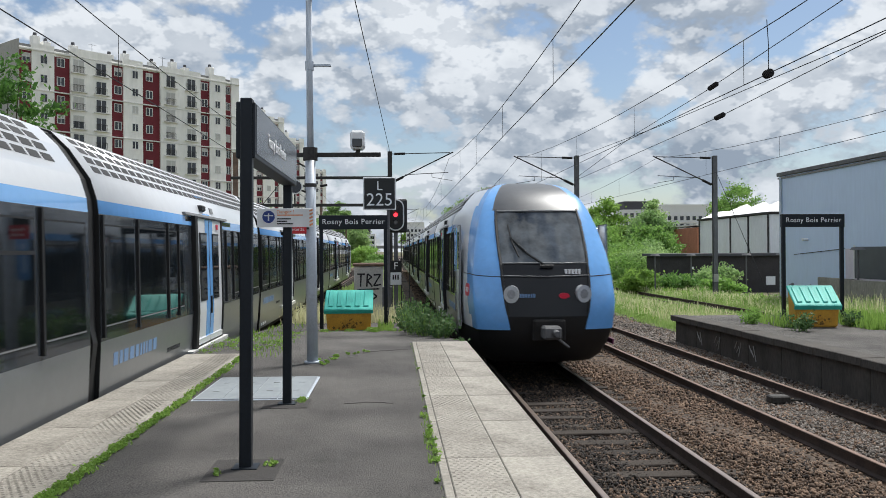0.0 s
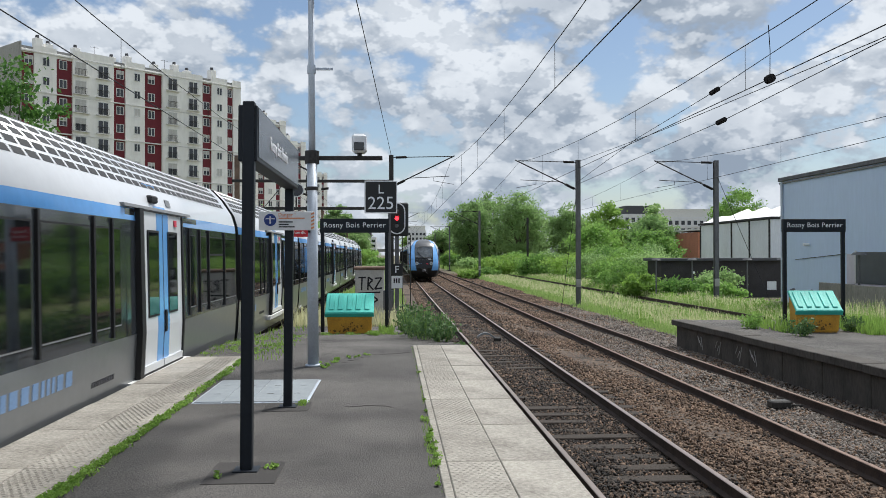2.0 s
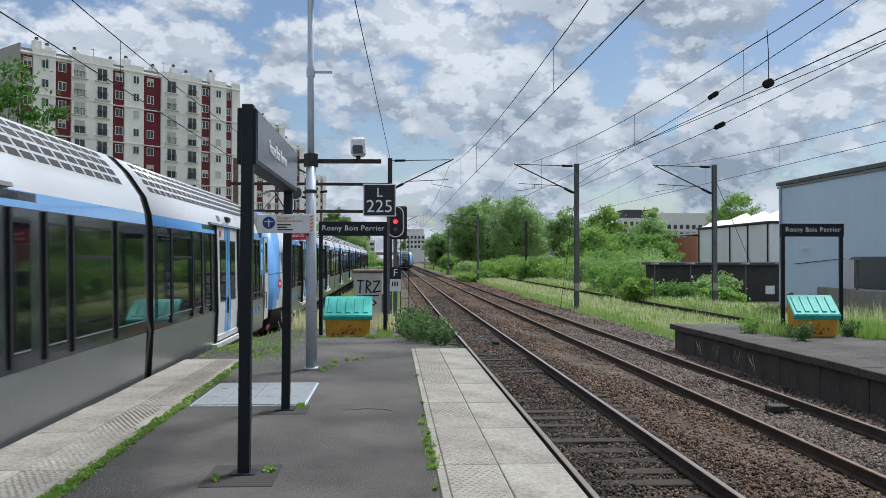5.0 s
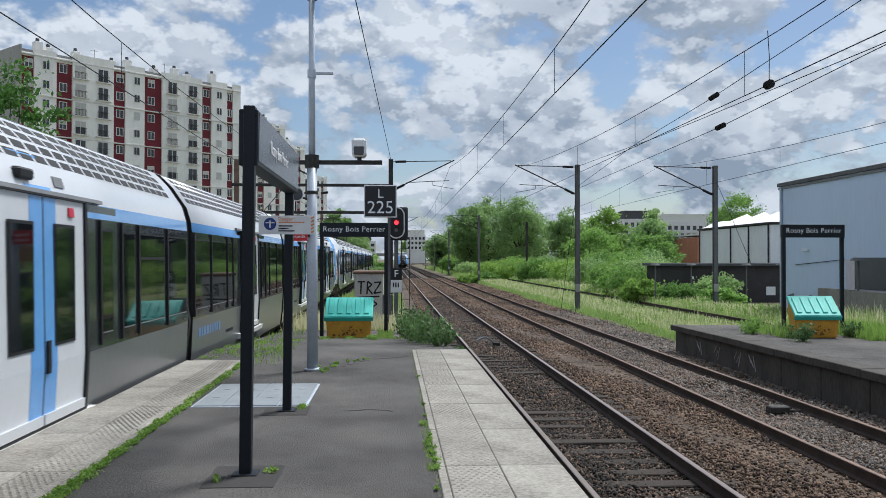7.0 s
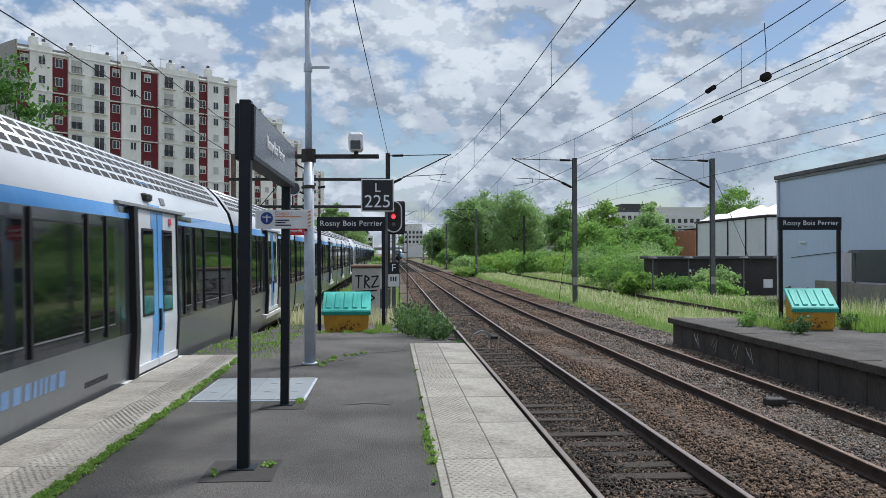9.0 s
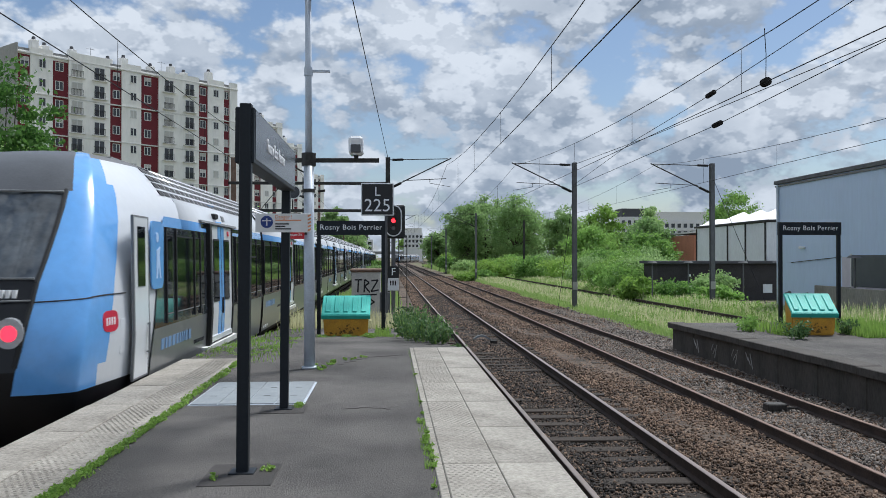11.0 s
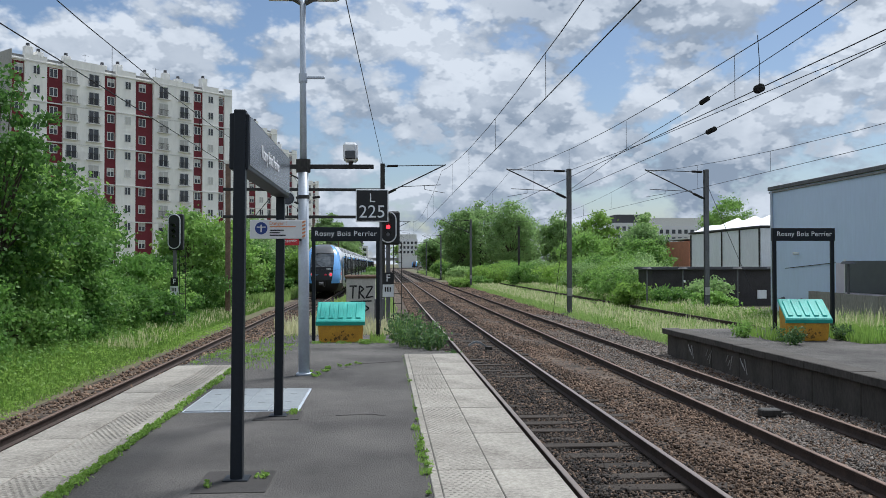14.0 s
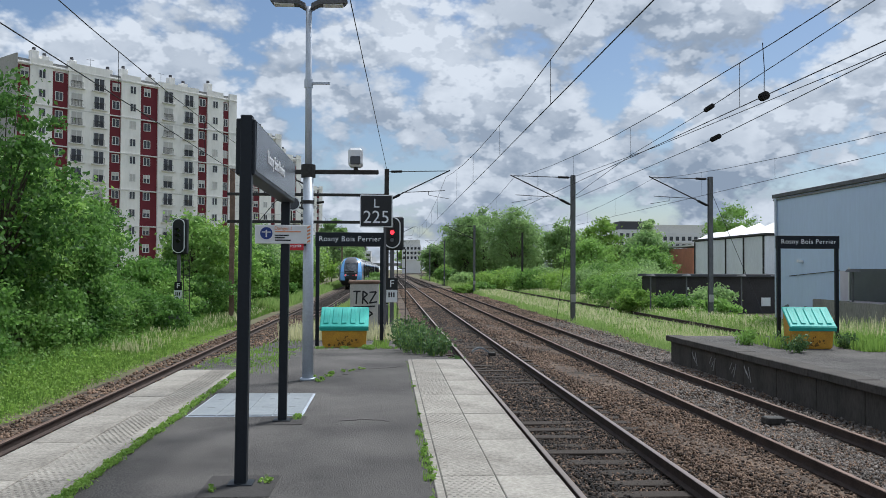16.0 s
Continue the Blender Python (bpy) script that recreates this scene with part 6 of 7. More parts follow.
def brick_house():
    root = tagged(empty("brick_house", pose(33.6, 95.0, 0)), "orange brick house with balconies", "house")
    part("wall", box(0, 3.0, 0, 8, -1.4, 4.0), "terracotta", root, "orange brick wall")
    part("wing", box(3.0, 9.0, 1.2, 8, -1.4, 4.2), "terracotta", root)
    for z in (-0.2, 1.6):
        bc = part("balcony", box(2.95, 6.5, 0.0, 1.2, z, z + 0.9, 0.02), "terracotta", root)
        part("balcony_rail", box(2.9, 6.55, -0.05, 0.0, z + 0.9, z + 1.0), "winframe", bc)
    for z in (0.9, 2.65):
        wn = part("window", box(3.4, 6.2, 1.15, 1.2, z, z + 1.2), "winglass", root)
        part("window_frame", box(3.3, 6.3, 1.16, 1.19, z - 0.1, z + 1.3), "winframe", wn)
    wn = part("window", box(0.9, 1.7, -0.04, 0.0, 1.9, 3.0), "winglass", root)
    part("window_frame", box(0.8, 1.8, -0.03, -0.01, 1.8, 3.1), "winframe", wn)
    part("roof", box(-0.08, 9.08, -0.06, 8.1, 4.2, 4.38), "bld_band", root)


def far_flats(x, y, w, h, n, label, dark=False):
    root = tagged(empty("far_flats", pose(x, y, 0)), label, "apartment building", "distant flats")
    part("wall", box(0, w, 0, 12, -2, h), "farwall", root)
    part("attic", box(w * 0.05, w * 0.95, 1, 11, h, h + 3.2), "fardark" if dark else "bld_band", root)
    for k in range(3):
        for i in range(n):
            u = (i + 0.5) * w / n
            z = h - 2.2 - 3 * k
            shared(("ff", round(w / n, 2)), "window", lambda: box(-w / n * 0.28, w / n * 0.28, -0.06, 0, -0.8, 0.8), "winglass", root, "", Matrix.Translation((u, 0, z)))
        part("balcony_band", box(0.5, w - 0.5, -0.3, 0, h - 4.0 - 3 * k, h - 3.7 - 3 * k), "bld_band", root)
    return root


def path_lamp(x, y, z, h=1.9):
    root = tagged(empty("path_lamp", pose(x, y, z)), "small dark path lamp with a round cap", "lamp post", "path lamps")
    part("pole", cyl(0.05, 0.04, 0, h, 8), "polegrey", root)
    part("cap", cyl(0.28, 0.20, h, h + 0.10, 14), "polegrey", root)


warehouse()
tent_hall()
low_building()
brick_house()
far_flats(88, 330, 14, 17, 6, "distant pale flats with a dark attic", True)
far_flats(104, 335, 22, 16, 9, "distant pale flats with white balconies")
far_flats(128, 340, 20, 17, 8, "distant pale flats behind the hall")
far_flats(9, 560, 12, 17, 5, "ochre distant building over the track bend", False)
far_flats(-70, 520, 60, 12, 16, "long distant flats beyond the bend", True)
for px, py in ((15.2, 50.0), (17.5, 50.5), (20.6, 50.0), (17.2, 31.5), (24.0, 53.0)):
    path_lamp(px, py, -1.1, 2.3 if px != 17.2 else 2.6)


def road_bridge():
    root = tagged(empty("road_bridge", pose(0, 610, 0)), "distant concrete road bridge over the tracks", "bridge")
    part("deck", box(-60, 160, 0, 9, 3.6, 5.6), "roofgrey", root)
    for xx in (-14, 12, 40, 80):
        part("pier", box(xx, xx + 1.5, 2, 7, -2, 3.6), "roofgrey", root)


road_bridge()

# ---- vegetation ----
def quads_mesh(name, verts, material):
    n = len(verts) // 4
    me = bpy.data.meshes.new(name)
    me.vertices.add(len(verts))
    me.vertices.foreach_set("co", np.asarray(verts, np.float32).ravel())
    me.loops.add(4 * n)
    me.loops.foreach_set("vertex_index", np.arange(4 * n, dtype=np.int32))
    me.polygons.add(n)
    me.polygons.foreach_set("loop_start", np.arange(0, 4 * n, 4, dtype=np.int32))
    me.update(calc_edges=True)
    me.materials.append(M[material])
    return me


def leaf_quads(c, size, rng, droop=0.3):
    """Leaf-shaped quads at the centres c, turned every way."""
    n = len(c)
    a = rng.normal(size=(n, 3))
    a[:, 2] -= droop
    a /= np.linalg.norm(a, axis=1)[:, None]
    b = np.cross(a, rng.normal(size=(n, 3)))
    b /= np.linalg.norm(b, axis=1)[:, None] + 1e-9
    s = size * rng.uniform(0.6, 1.35, n)[:, None]
    v = np.empty((n, 4, 3))
    v[:, 0] = c - a * s * 0.55
    v[:, 1] = c + b * s * 0.36 + a * s * 0.02
    v[:, 2] = c + a * s * 0.60
    v[:, 3] = c - b * s * 0.36 + a * s * 0.02
    return v.reshape(-1, 3)


def crown_points(rng, h0, h1, r, clumps, per, flat=0.62):
    """Leaf centres gathered in clumps, with gaps between them."""
    cz, hz = (h0 + h1) / 2, (h1 - h0) / 2
    out, heads = [], []
    for _ in range(clumps):
        d = rng.normal(size=3)
        d /= np.linalg.norm(d)
        k = rng.uniform(0.45, 1.0) ** 0.6
        bulge = 1 + 0.22 * math.sin(3 * math.atan2(d[1], d[0]) + 2 * d[2] + r)
        c = np.array((d[0] * r * k * bulge, d[1] * r * k * bulge, cz + d[2] * hz * k))
        heads.append(c)
        s = r * rng.uniform(0.10, 0.20)
        out.append(c + rng.normal(size=(per, 3)) * (s * 1.15, s * 1.15, s * flat))
    return np.concatenate(out), heads


def tree(label, m, h, r, seed, leaf="leaf", clumps=50, per=90, size=0.16, base=0.25, trunk=0.12, category="tree", name="tree", group="trackside trees"):
    rng = np.random.default_rng(seed)
    root = tagged(empty(name, m), label, category, group)
    pts, heads = crown_points(rng, h * base, h, r, clumps, per)
    pts = pts[pts[:, 2] > 0.05]
    me = quads_mesh("crown", leaf_quads(pts, size, rng), leaf)
    cr = new("crown", me)
    cr.parent = root
    bm = bmesh.new()
    p = Vector((0, 0, -0.3))
    top = h * (0.35 + base * 0.6)
    for k in range(3):
        q = Vector((rng.normal() * 0.08, rng.normal() * 0.08, top * (k + 1) / 3))
        rod(p, q, trunk * (1 - 0.22 * k), bm, 8, trunk * (1 - 0.22 * (k + 1)))
        p = q
    tr = part("trunk", bm, "bark", root)
    bm = bmesh.new()
    for hd in heads[:26]:
        a = Vector((0, 0, top * rng.uniform(0.45, 1.0)))
        mid = a.lerp(Vector(hd), 0.5) + Vector((0, 0, 0.12 * r))
        rod(a, mid, trunk * 0.34, bm, 5, trunk * 0.22)
        rod(mid, Vector(hd), trunk * 0.22, bm, 5, trunk * 0.06)
    tagged(part("branchwork", bm, "bark", root), kind="stuff")
    return root


def shrub(label, m, h, r, seed, leaf="leaf", clumps=26, per=110, size=0.10, name="shrub"):
    return tree(label, m, h, r, seed, leaf, clumps, per, size, 0.02, 0.035, "shrub", name, "trackside shrubs")


def gz(x, y):
    return ground_z(x, y) - 0.03


# left bank: trees and shrubs before the apartment blocks
for i, (x, y, h, r, lf) in enumerate(((-10.15, 23.6, 7.4, 1.5, "leaf_dark"), (-10.3, 25.6, 5.6, 1.3, "leaf"), (-9.9, 27.4, 4.6, 1.5, "leaf_dark"), (-13.2, 28.5, 5.4, 2.2, "leaf_dark"), (-11.3, 31.0, 5.2, 1.7, "leaf"), (-15.5, 33.0, 4.8, 2.4, "leaf_dark"),
                                   (-10.6, 19.6, 5.6, 1.8, "leaf_dark"), (-13.4, 37.5, 4.4, 2.0, "leaf_dark"))):
    tree("leafy young maple tree on the railway bank", pose(x, y, gz(x, y), 0, 0, 40 * i), h, r, 100 + i, lf, 95, 110, 0.125 if y < 28 else 0.14, 0.12)
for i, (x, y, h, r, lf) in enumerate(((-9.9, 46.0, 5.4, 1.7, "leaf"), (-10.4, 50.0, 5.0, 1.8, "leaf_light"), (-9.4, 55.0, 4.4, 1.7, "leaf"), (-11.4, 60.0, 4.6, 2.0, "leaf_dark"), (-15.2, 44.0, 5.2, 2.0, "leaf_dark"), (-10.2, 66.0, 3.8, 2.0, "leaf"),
                                   (-12.4, 78.0, 5.0, 2.8, "leaf_hazy"), (-9.0, 84.0, 3.6, 2.2, "leaf_light"), (-11.0, 98.0, 5.0, 3.0, "leaf_hazy"), (-15.0, 92.0, 6.5, 3.4, "leaf_hazy"), (-10.6, 118.0, 5.0, 3.0, "leaf_light"), (-9.6, 150.0, 11.0, 2.2, "leaf_hazy"), (-13.0, 135.0, 7.0, 4.0, "leaf_hazy"))):
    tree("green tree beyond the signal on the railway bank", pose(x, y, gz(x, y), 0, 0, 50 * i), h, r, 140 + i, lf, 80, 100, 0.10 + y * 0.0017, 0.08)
k = 0
for y in (17.5, 19.5, 21.4, 23.2, 25.1, 27.0, 29.2, 31.6, 34.0, 37.0, 40.0, 43.5, 47.5, 52.0, 58.0, 65.0, 73.0):
    for dx in (0.0, 1.5):
        k += 1
        x = -9.6 - dx + 0.35 * math.sin(k * 2.3) + (0.5 if y > 30 else 0)
        shrub("dense green shrub along the verge", pose(x, y, gz(x, y), 0, 0, 37 * k), 1.7 + 0.5 * math.sin(k * 1.7) + dx * 0.5, 1.15 + 0.2 * math.cos(k), 200 + k, ("leaf_dark", "leaf", "leaf_dark")[k % 3], 40, 110, 0.07 + 0.0013 * y)

# most of the belt wears the leaf colour with distance haze painted in
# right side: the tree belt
for i, (x, y, h, r, lf) in enumerate(((13.4, 150.0, 12.0, 3.4, "leaf_hazy"), (17.5, 156.0, 13.5, 4.2, "leaf_hazy"), (21.0, 146.0, 12.8, 3.8, "leaf_hazy"), (24.5, 158.0, 11.6, 4.2, "leaf_hazy"), (30.0, 150.0, 11.0, 3.4, "leaf_hazy"), (34.5, 160.0, 9.5, 3.6, "leaf_hazy"),
                                   (26.5, 108.0, 9.2, 2.2, "leaf_light"), (23.5, 100.0, 6.4, 2.8, "leaf"), (30.8, 104.0, 7.2, 2.6, "leaf_hazy"), (32.5, 108.0, 9.0, 1.9, "leaf_hazy"), (27.5, 92.0, 5.2, 2.8, "leaf"),
                                   (45.0, 112.0, 11.0, 3.0, "leaf"), (12.0, 215.0, 9.0, 3.4, "leaf_hazy"), (16.5, 225.0, 11.0, 4.0, "leaf_hazy"), (21.5, 235.0, 10.0, 4.2, "leaf_hazy"), (16.0, 680.0, 22.0, 8.0, "leaf_light"), (-17.0, 420.0, 14.0, 6.0, "leaf_hazy"),
                                   (36.0, 350.0, 12.0, 6.0, "leaf_hazy"), (58.0, 400.0, 14.0, 7.0, "leaf_hazy"), (40.0, 260.0, 10.0, 5.0, "leaf_hazy"), (52.0, 240.0, 11.0, 6.0, "leaf_hazy"), (62.0, 230.0, 9.0, 5.0, "leaf_hazy"))):
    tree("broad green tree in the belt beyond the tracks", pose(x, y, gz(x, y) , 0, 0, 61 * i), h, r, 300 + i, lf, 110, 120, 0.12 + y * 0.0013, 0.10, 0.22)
k = 0
for x, y, h, r in ((14.8, 112, 2.8, 2.2), (17.0, 118, 3.0, 2.4), (19.5, 108, 3.2, 2.5), (16.4, 100, 2.6, 2.2), (18.8, 92, 3.0, 2.4), (21.3, 86, 3.4, 2.4), (18.6, 80, 2.8, 2.0), (20.8, 75, 3.2, 2.2), (18.2, 70, 2.6, 2.0), (16.6, 66, 2.2, 1.8), (19.0, 64, 2.9, 1.9),
                   (16.0, 59, 2.3, 1.7), (14.9, 52, 1.5, 1.2), (16.9, 50.5, 1.3, 1.1), (19.2, 51, 1.7, 1.3), (17.6, 46, 1.2, 1.0), (13.4, 120, 2.0, 2.0), (15.4, 128, 2.4, 2.2), (12.4, 140, 2.2, 2.2), (11.4, 170, 2.6, 2.4), (13.0, 185, 3.4, 3.0), (10.8, 100, 1.1, 1.2),
                   (18.5, 33.0, 1.3, 1.0), (17.9, 28.5, 1.5, 1.0), (8.4, 96, 0.9, 1.1), (22.5, 94, 3.6, 2.6), (24.0, 82, 3.4, 2.4), (16.0, 260, 4.0, 3.6), (-6.5, 180, 3.0, 2.4), (-7.5, 230, 4.0, 3.5), (-2.6, 120, 1.6, 1.3), (-2.8, 150, 2.2, 1.6)):
    k += 1
    shrub("bramble thicket beside the tracks", pose(x, y, gz(x, y), 0, 0, 71 * k), h, r, 400 + k, ("leaf", "leaf_light", "leaf", "leaf_hazy")[k % 4], 46, 110, 0.08 + y * 0.0012)


def weed(label, m, h, r, seed, leaf="leaf", n=420, size=0.07, stems=16):
    """A clump of upright stems with small leaves along them."""
    rng = np.random.default_rng(seed)
    root = tagged(empty("weed_clump", m), label, "weeds", "platform weeds")
    bm = bmesh.new()
    pts = []
    for s in range(stems):
        a, q = rng.uniform(0, 6.28), rng.uniform(0, 1) ** 0.5
        b = Vector((math.cos(a) * q * r * 0.5, math.sin(a) * q * r * 0.5, 0))
        t = Vector((math.cos(a) * q * r * 1.1, math.sin(a) * q * r * 1.1, h * rng.uniform(0.55, 1.0)))
        rod(b, t, 0.006, bm, 4, 0.003)
        for _ in range(n // stems):
            w = rng.uniform(0.15, 1.02)
            pts.append(np.array(b.lerp(t, w)) + rng.normal(size=3) * (0.05, 0.05, 0.03))
    tagged(part("stems", bm, "grass", root), kind="stuff")
    cr = new("leaves", quads_mesh("leaves", leaf_quads(np.array(pts), size, rng, 0.1), leaf))
    cr.parent = root
    return root


k = 0
for x, y, h, r in ((0.32, 17.6, 0.66, 0.32), (0.55, 16.9, 0.55, 0.32), (0.80, 16.2, 0.42, 0.30), (0.95, 15.5, 0.30, 0.24), (0.40, 18.6, 0.75, 0.35), (0.18, 19.8, 0.55, 0.3), (0.72, 17.8, 0.5, 0.32), (0.3, 22.0, 0.6, 0.4)):
    k += 1
    weed("leafy green weeds at the platform's end", pose(x + 0.10, y, ramp_z(y) - (0.3 if x > 0.9 else 0.0), 0, 0, 50 * k), h, r, 600 + k, "leaf_weed", 460, 0.06, 22)
for x, y, h, r in ((9.30, 19.55, 0.46, 0.34), (9.0, 21.6, 0.42, 0.30), (11.1, 20.6, 0.35, 0.25), (12.3, 20.5, 0.5, 0.4)):
    k += 1
    weed("leafy weeds round the grit bin", pose(x, y, -0.33, 0, 0, 50 * k), h, r, 600 + k, ("leaf", "leaf_weed")[k % 2], 520, 0.06, 20)


def blades(regions, name, label, material, seed, parent=None):
    """Grass: many thin bent blades; regions are (x0, x1, y0, y1, count, height, ground function)."""
    rng = np.random.default_rng(seed)
    allv = []
    for x0, x1, y0, y1, n, h, gf in regions:
        t = rng.uniform(0, 1, n)
        y = y0 + (y1 - y0) * t ** 1.5
        x = rng.uniform(x0, x1, n)
        z = np.array([gf(a, b) for a, b in zip(x, y)])
        tuft = 0.55 + 0.45 * np.sin(x * 2.1 + np.sin(y * 0.9) * 2) * np.sin(y * 1.3 + x)
        hh = h * rng.uniform(0.45, 1.15, n) * (0.6 + 0.5 * np.clip(tuft, 0, 1))
        a = rng.uniform(0, 2 * np.pi, n)
        w = (0.0035 + 0.00040 * y) * (0.6 if h < 0.05 else 1.0) * rng.uniform(0.7, 1.4, n)
        dx, dy = np.cos(a), np.sin(a)
        lean = rng.uniform(0.05, 0.45, n) * hh
        b = rng.uniform(0, 2 * np.pi, n)
        v = np.empty((n, 4, 3))
        v[:, 0] = np.stack([x - dx * w, y - dy * w, z - 0.03], 1)
        v[:, 1] = np.stack([x + dx * w, y + dy * w, z - 0.03], 1)
        v[:, 2] = np.stack([x + dx * w * 0.3 + np.cos(b) * lean, y + dy * w * 0.3 + np.sin(b) * lean, z + hh], 1)
        v[:, 3] = np.stack([x - dx * w * 0.3 + np.cos(b) * lean, y - dy * w * 0.3 + np.sin(b) * lean, z + hh], 1)
        allv.append(v.reshape(-1, 3))
    ob = new(name, quads_mesh(name, np.concatenate(allv), material))
    return tagged(ob, label, "grass", kind="stuff")


def flat(z):
    return lambda x, y: z


G = ground_z
blades(((-9.6, -7.1, 12, 60, 60000, 0.24, G), (-9.0, -6.7, 8, 30, 9000, 0.22, G)), "bank_grass", "lush green grass on the railway bank", "grass_low", 20)
blades(((-8.5, -6.9, 55, 160, 12000, 0.6, G), (9.2, 12.8, 25, 130, 46000, 0.38, G), (8.9, 10, 26, 60, 6000, 0.25, G), (14.6, 17.8, 26, 120, 34000, 0.5, G),
        (13.0, 18.0, 12, 30, 26000, 0.95, G), (12.6, 14.8, 30, 120, 9000, 0.16, G), (-3.0, -0.4, 46, 200, 14000, 0.5, G), (-3.2, 0.6, 30, 60, 5000, 0.5, G), (9.5, 30, 120, 260, 14000, 0.8, G)), "grass", "tall green summer grass beside the tracks", "grass", 21)
blades(((-8.4, -7.2, 26, 60, 1500, 0.4, G), (9.6, 12.6, 26, 120, 13000, 0.5, G), (14.8, 17.8, 26, 110, 11000, 0.62, G), (13.0, 18.0, 14, 30, 9000, 1.1, G), (-3.0, 0.3, 24, 60, 5000, 0.55, lambda x, y: ramp_z(y) - 0.03)), "dry_grass", "straw coloured seeding grass among the green", "drygrass", 22)


def verge(regions, label, material, seed, size):
    """Broad-leaved low weeds covering a sloping verge in uneven tufts."""
    rng = np.random.default_rng(seed)
    pts = []
    for x0, x1, y0, y1, tufts, h in regions:
        for _ in range(tufts):
            cx, cy = rng.uniform(x0, x1), y0 + (y1 - y0) * rng.random() ** 1.3
            n, r = int(rng.integers(8, 26)), rng.uniform(0.06, 0.2)
            p = rng.normal(size=(n, 3)) * (r, r, 0)
            hh = h * rng.uniform(0.3, 1.0)
            p += (cx, cy, ground_z(cx, cy))
            p[:, 2] += hh * rng.random(n) ** 0.7
            pts.append(p)
    ob = new("verge_weeds", quads_mesh("verge_weeds", leaf_quads(np.concatenate(pts), size, rng, 0.0), material))
    return tagged(ob, label, "weeds", kind="stuff")


verge(((-9.8, -7.0, 8, 34, 2600, 0.30), (-8.6, -6.7, 8, 40, 1500, 0.18)), "bright green broad-leaved weeds on the railway bank", "leaf_light", 51, 0.055)
verge(((-10.0, -8.2, 10, 40, 1400, 0.50),), "darker weeds at the foot of the shrubs", "leaf", 52, 0.07)
verge(((9.4, 12.6, 26, 80, 1400, 0.35), (14.8, 18.5, 24, 90, 1800, 0.6), (13.5, 17.5, 14, 30, 700, 0.7)), "leafy weeds scattered in the tall grass", "leaf_light", 53, 0.10)
P0 = flat(0.012)
blades(((-2.215, -2.14, 3.8, 13.6, 500, 0.012, P0), (0.295, 0.325, 4.0, 14.8, 160, 0.015, P0), (0.25, 0.34, 6.4, 8.3, 220, 0.035, P0), (-0.95, -0.85, 6.4, 6.62, 12, 0.022, P0), (-1.0, -0.90, 9.05, 9.22, 50, 0.025, P0), (-2.2, -1.7, 13.0, 16.5, 130, 0.06, P0), (-3.0, -2.1, 14.2, 24, 260, 0.10, lambda x, y: ramp_z(y)),
        (-1.7, 0.2, 19.2, 19.4, 90, 0.06, lambda x, y: ramp_z(y)), (-0.35, 0.0, 19.5, 22.0, 200, 0.2, lambda x, y: ramp_z(y)), (9.3, 10.0, 20.4, 23.0, 500, 0.3, flat(-0.33)), (11.0, 12.9, 19.6, 24.0, 2200, 0.3, flat(-0.33))), "platform_grass", "short grass growing in the platform joints", "grass_low", 23)


def moss(regions, label, material, seed):
    """Low creeping plants: many tiny leaves in ragged clumps."""
    rng = np.random.default_rng(seed)
    pts = []
    for x0, x1, y0, y1, clumps, spread, h in regions:
        for _ in range(clumps):
            cx, cy = rng.uniform(x0, x1), rng.uniform(y0, y1)
            r = spread * rng.uniform(0.35, 1.2)
            n = int(20 + 34 * rng.random())
            p = rng.normal(size=(n, 3)) * (r * 0.6, r, 0)
            p += (cx, cy, ramp_z(cy) + 0.012)
            p[:, 2] += rng.uniform(0, h, n)
            pts.append(p)
    ob = new("creeping_weeds", quads_mesh("creeping_weeds", leaf_quads(np.concatenate(pts), 0.024, rng, 0.0), material))
    return tagged(ob, label, "weeds", kind="stuff")


moss(((-2.20, -2.15, 3.8, 6.5, 130, 0.045, 0.03), (-2.20, -2.15, 6.5, 9.2, 75, 0.038, 0.025), (-2.22, -2.16, 9.2, 13.6, 55, 0.04, 0.03), (-3.0, -1.8, 13.5, 19, 70, 0.10, 0.04), (0.29, 0.33, 4.2, 14.8, 7, 0.025, 0.015), (0.27, 0.33, 6.4, 8.3, 9, 0.03, 0.025),
      (-1.30, -1.22, 6.15, 6.25, 2, 0.025, 0.02), (-0.92, -0.86, 6.35, 6.5, 3, 0.025, 0.02), (-1.0, -0.92, 9.1, 9.2, 3, 0.03, 0.03), (-1.08, -0.90, 11.87, 12.60, 7, 0.028, 0.02), (-0.90, -0.73, 12.60, 13.14, 6, 0.028, 0.02), (-0.73, -0.51, 13.14, 13.50, 4, 0.028, 0.02), (-0.51, -0.35, 13.50, 13.73, 2, 0.028, 0.02), (-0.5, -0.3, 18.6, 19.2, 22, 0.07, 0.08), (-1.6, 0.2, 18.9, 19.3, 18, 0.06, 0.05)),
     "low bright green weeds creeping along the joints", "leaf_light", 41)


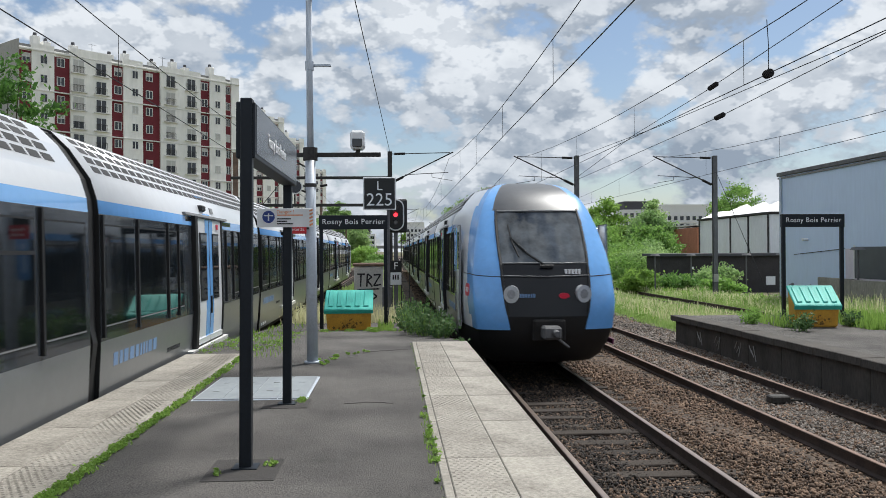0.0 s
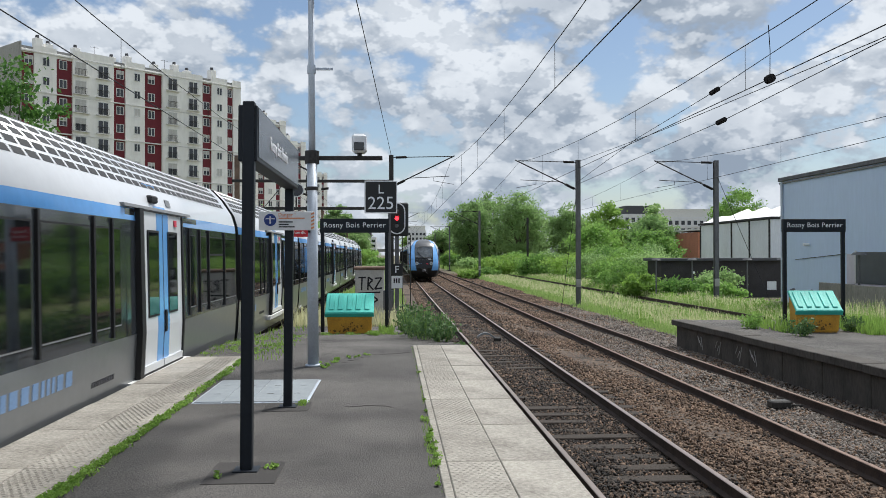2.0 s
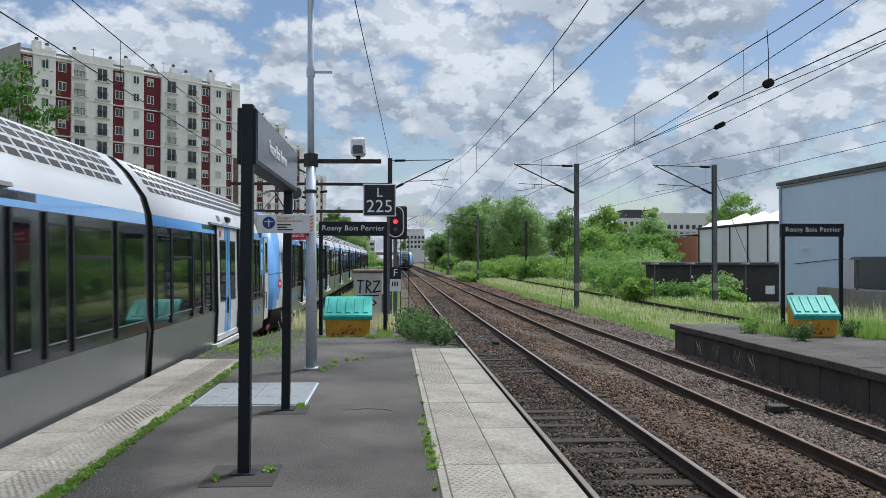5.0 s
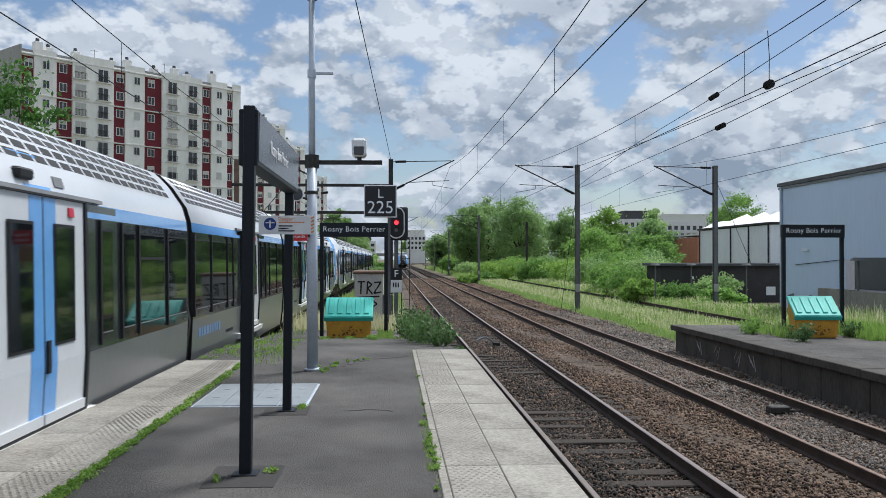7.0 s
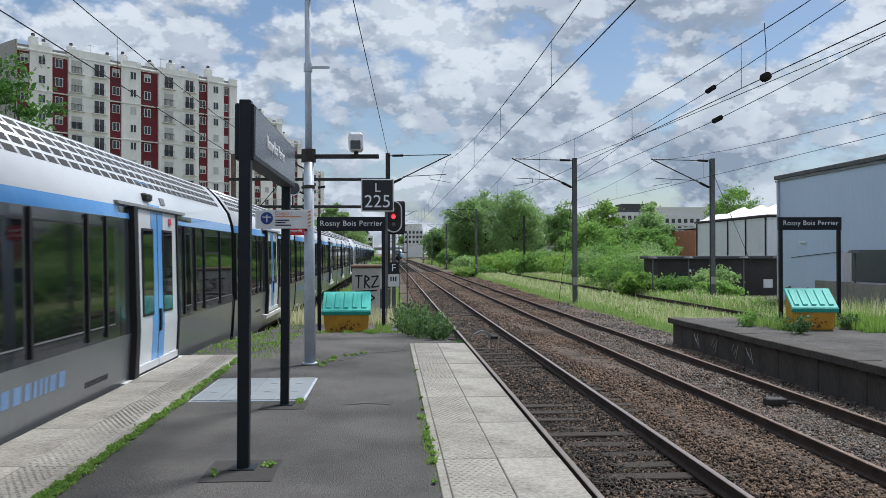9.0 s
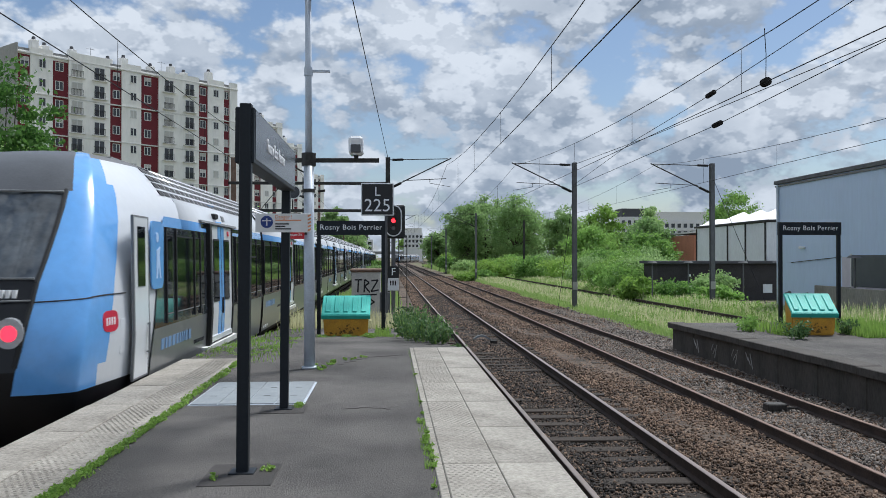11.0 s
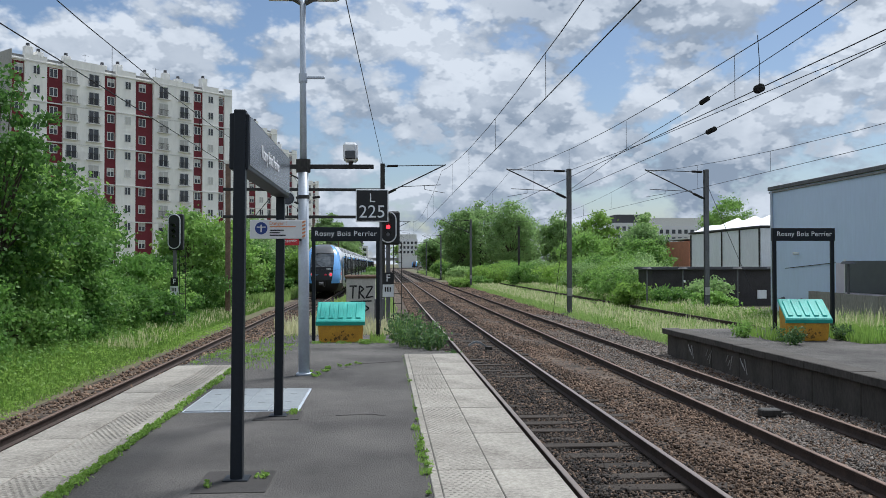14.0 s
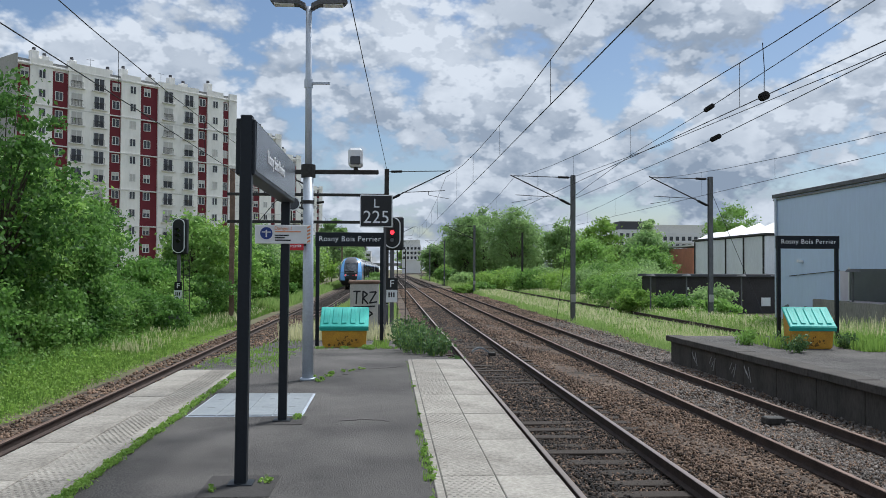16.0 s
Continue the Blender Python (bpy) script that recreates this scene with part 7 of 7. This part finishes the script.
# ---- ballast stones ----
def stones(regions, name, label, material, seed):
    rng = np.random.default_rng(seed)
    base = np.array([(1, 0, 0), (0, 1, 0), (-1, 0, 0), (0, -1, 0), (0, 0, 1), (0, 0, -1)], float)
    tri = np.array([(0, 1, 4), (1, 2, 4), (2, 3, 4), (3, 0, 4), (1, 0, 5), (2, 1, 5), (3, 2, 5), (0, 3, 5)])
    V, F, o = [], [], 0
    for x0, x1, y0, y1, n, s, zf in regions:
        x, y = rng.uniform(x0, x1, n), rng.uniform(y0, y1, n)
        z = np.array([zf(a, b) for a, b in zip(x, y)]) + rng.uniform(-0.01, 0.02, n)
        sz = s * rng.uniform(0.55, 1.25, (n, 1, 1))
        v = base[None] * sz * rng.uniform(0.6, 1.2, (n, 6, 1)) * rng.uniform(0.6, 1.15, (n, 1, 3))
        q = rng.normal(size=(n, 3, 3))
        q, _ = np.linalg.qr(q)
        v = np.einsum("nij,nkj->nki", q, v) + np.stack([x, y, z], 1)[:, None]
        V.append(v.reshape(-1, 3))
        F.append((tri[None] + (o + 6 * np.arange(n))[:, None, None]).reshape(-1, 3))
        o += 6 * n
    V, F = np.concatenate(V), np.concatenate(F)
    me = bpy.data.meshes.new(name)
    me.vertices.add(len(V))
    me.vertices.foreach_set("co", V.astype(np.float32).ravel())
    me.loops.add(F.size)
    me.loops.foreach_set("vertex_index", F.astype(np.int32).ravel())
    me.polygons.add(len(F))
    me.polygons.foreach_set("loop_start", np.arange(0, F.size, 3, dtype=np.int32))
    me.update(calc_edges=True)
    me.materials.append(M[material])
    return tagged(new(name, me), label, "ballast", kind="stuff")


def bed(x, y):
    d = abs(x - TRACKS["near"])
    return RAIL - 0.19 + 0.02 * math.sin(x * 3 + y * 0.7) - (0.022 if d < 1.25 and y < 60 else 0.0)


def bed_left(x, y):
    return RAIL - 0.2 - (0.09 if x < -6.4 else 0)


stones(((1.5, 9.0, 4.2, 9.0, 30000, 0.033, bed), (1.4, 9.2, 9.0, 16.0, 38000, 0.035, bed), (1.3, 9.2, 16.0, 30.0, 45000, 0.043, bed), (1.3, 9.2, 30, 60, 28000, 0.068, bed), (1.3, 9.2, 60, 120, 16000, 0.10, bed), (3.75, 5.5, 4.2, 16, 9000, 0.036, lambda x, y: bed(x, y) + 0.02)), "ballast_stones", "loose rusty brown ballast stones", "stone", 31)
stones(((5.7, 8.0, 5, 14, 8500, 0.036, lambda x, y: bed(x, y) + 0.012), (5.7, 8.8, 14, 34, 13000, 0.044, lambda x, y: bed(x, y) + 0.012), (7.2, 9.2, 24, 44, 2500, 0.07, lambda x, y: bed(x, y) + 0.02)), "grey_stones", "newer grey ballast stones on the second track", "stone_grey", 32)
stones(((1.75, 4.0, 4.2, 9, 9000, 0.033, lambda x, y: bed(x, y) + 0.012), (1.75, 4.0, 9, 16, 9500, 0.035, lambda x, y: bed(x, y) + 0.012), (1.75, 4.0, 16, 30, 9500, 0.044, lambda x, y: bed(x, y) + 0.012), (1.75, 4.0, 30, 60, 6000, 0.066, lambda x, y: bed(x, y) + 0.01)), "oily_stones", "dark oily ballast stones between the rails", "stone_dark", 34)
stones(((-7.1, -3.3, 5, 18, 7000, 0.05, bed_left), (-7.3, -3.0, 18, 50, 9000, 0.065, bed_left)), "ballast_stones", "brown ballast stones of the platform track", "stone", 33)


def rail_box(x, y, w, label):
    root = tagged(empty("track_box", pose(x, y, RAIL - 0.17)), label, "track equipment")
    part("housing", box(-w / 2, w / 2, -0.12, 0.12, 0, 0.13, 0.02), "darksteel", root)
    part("cable", rod((w / 2, 0, 0.05), (w / 2 + 0.5, 0.1, 0.0), 0.02), "darksteel", root)




def cable_guard(x, y):
    """A short bent duct between the rails, on a foot plate."""
    root = tagged(empty("cable_guard", pose(x, y, RAIL - 0.17)), "pale bent steel cable guard between the rails", "track equipment")
    arc = [(-0.30 + 0.06 * i, 0.20 * math.sin(math.pi * min(1.0, (i + 2) / 12))) for i in range(11)]
    part("bent_duct", prism(arc + [(x_, z_ + 0.06) for x_, z_ in arc[::-1]], -0.05, 0.05), "grate", root)
    part("foot_plate", box(0.20, 0.42, -0.12, 0.12, 0.0, 0.10, 0.015), "darksteel", root)


cable_guard(2.86, 26.71)
rail_box(6.6, 14.7, 0.34, "grey track box beside the second rail")
motions()
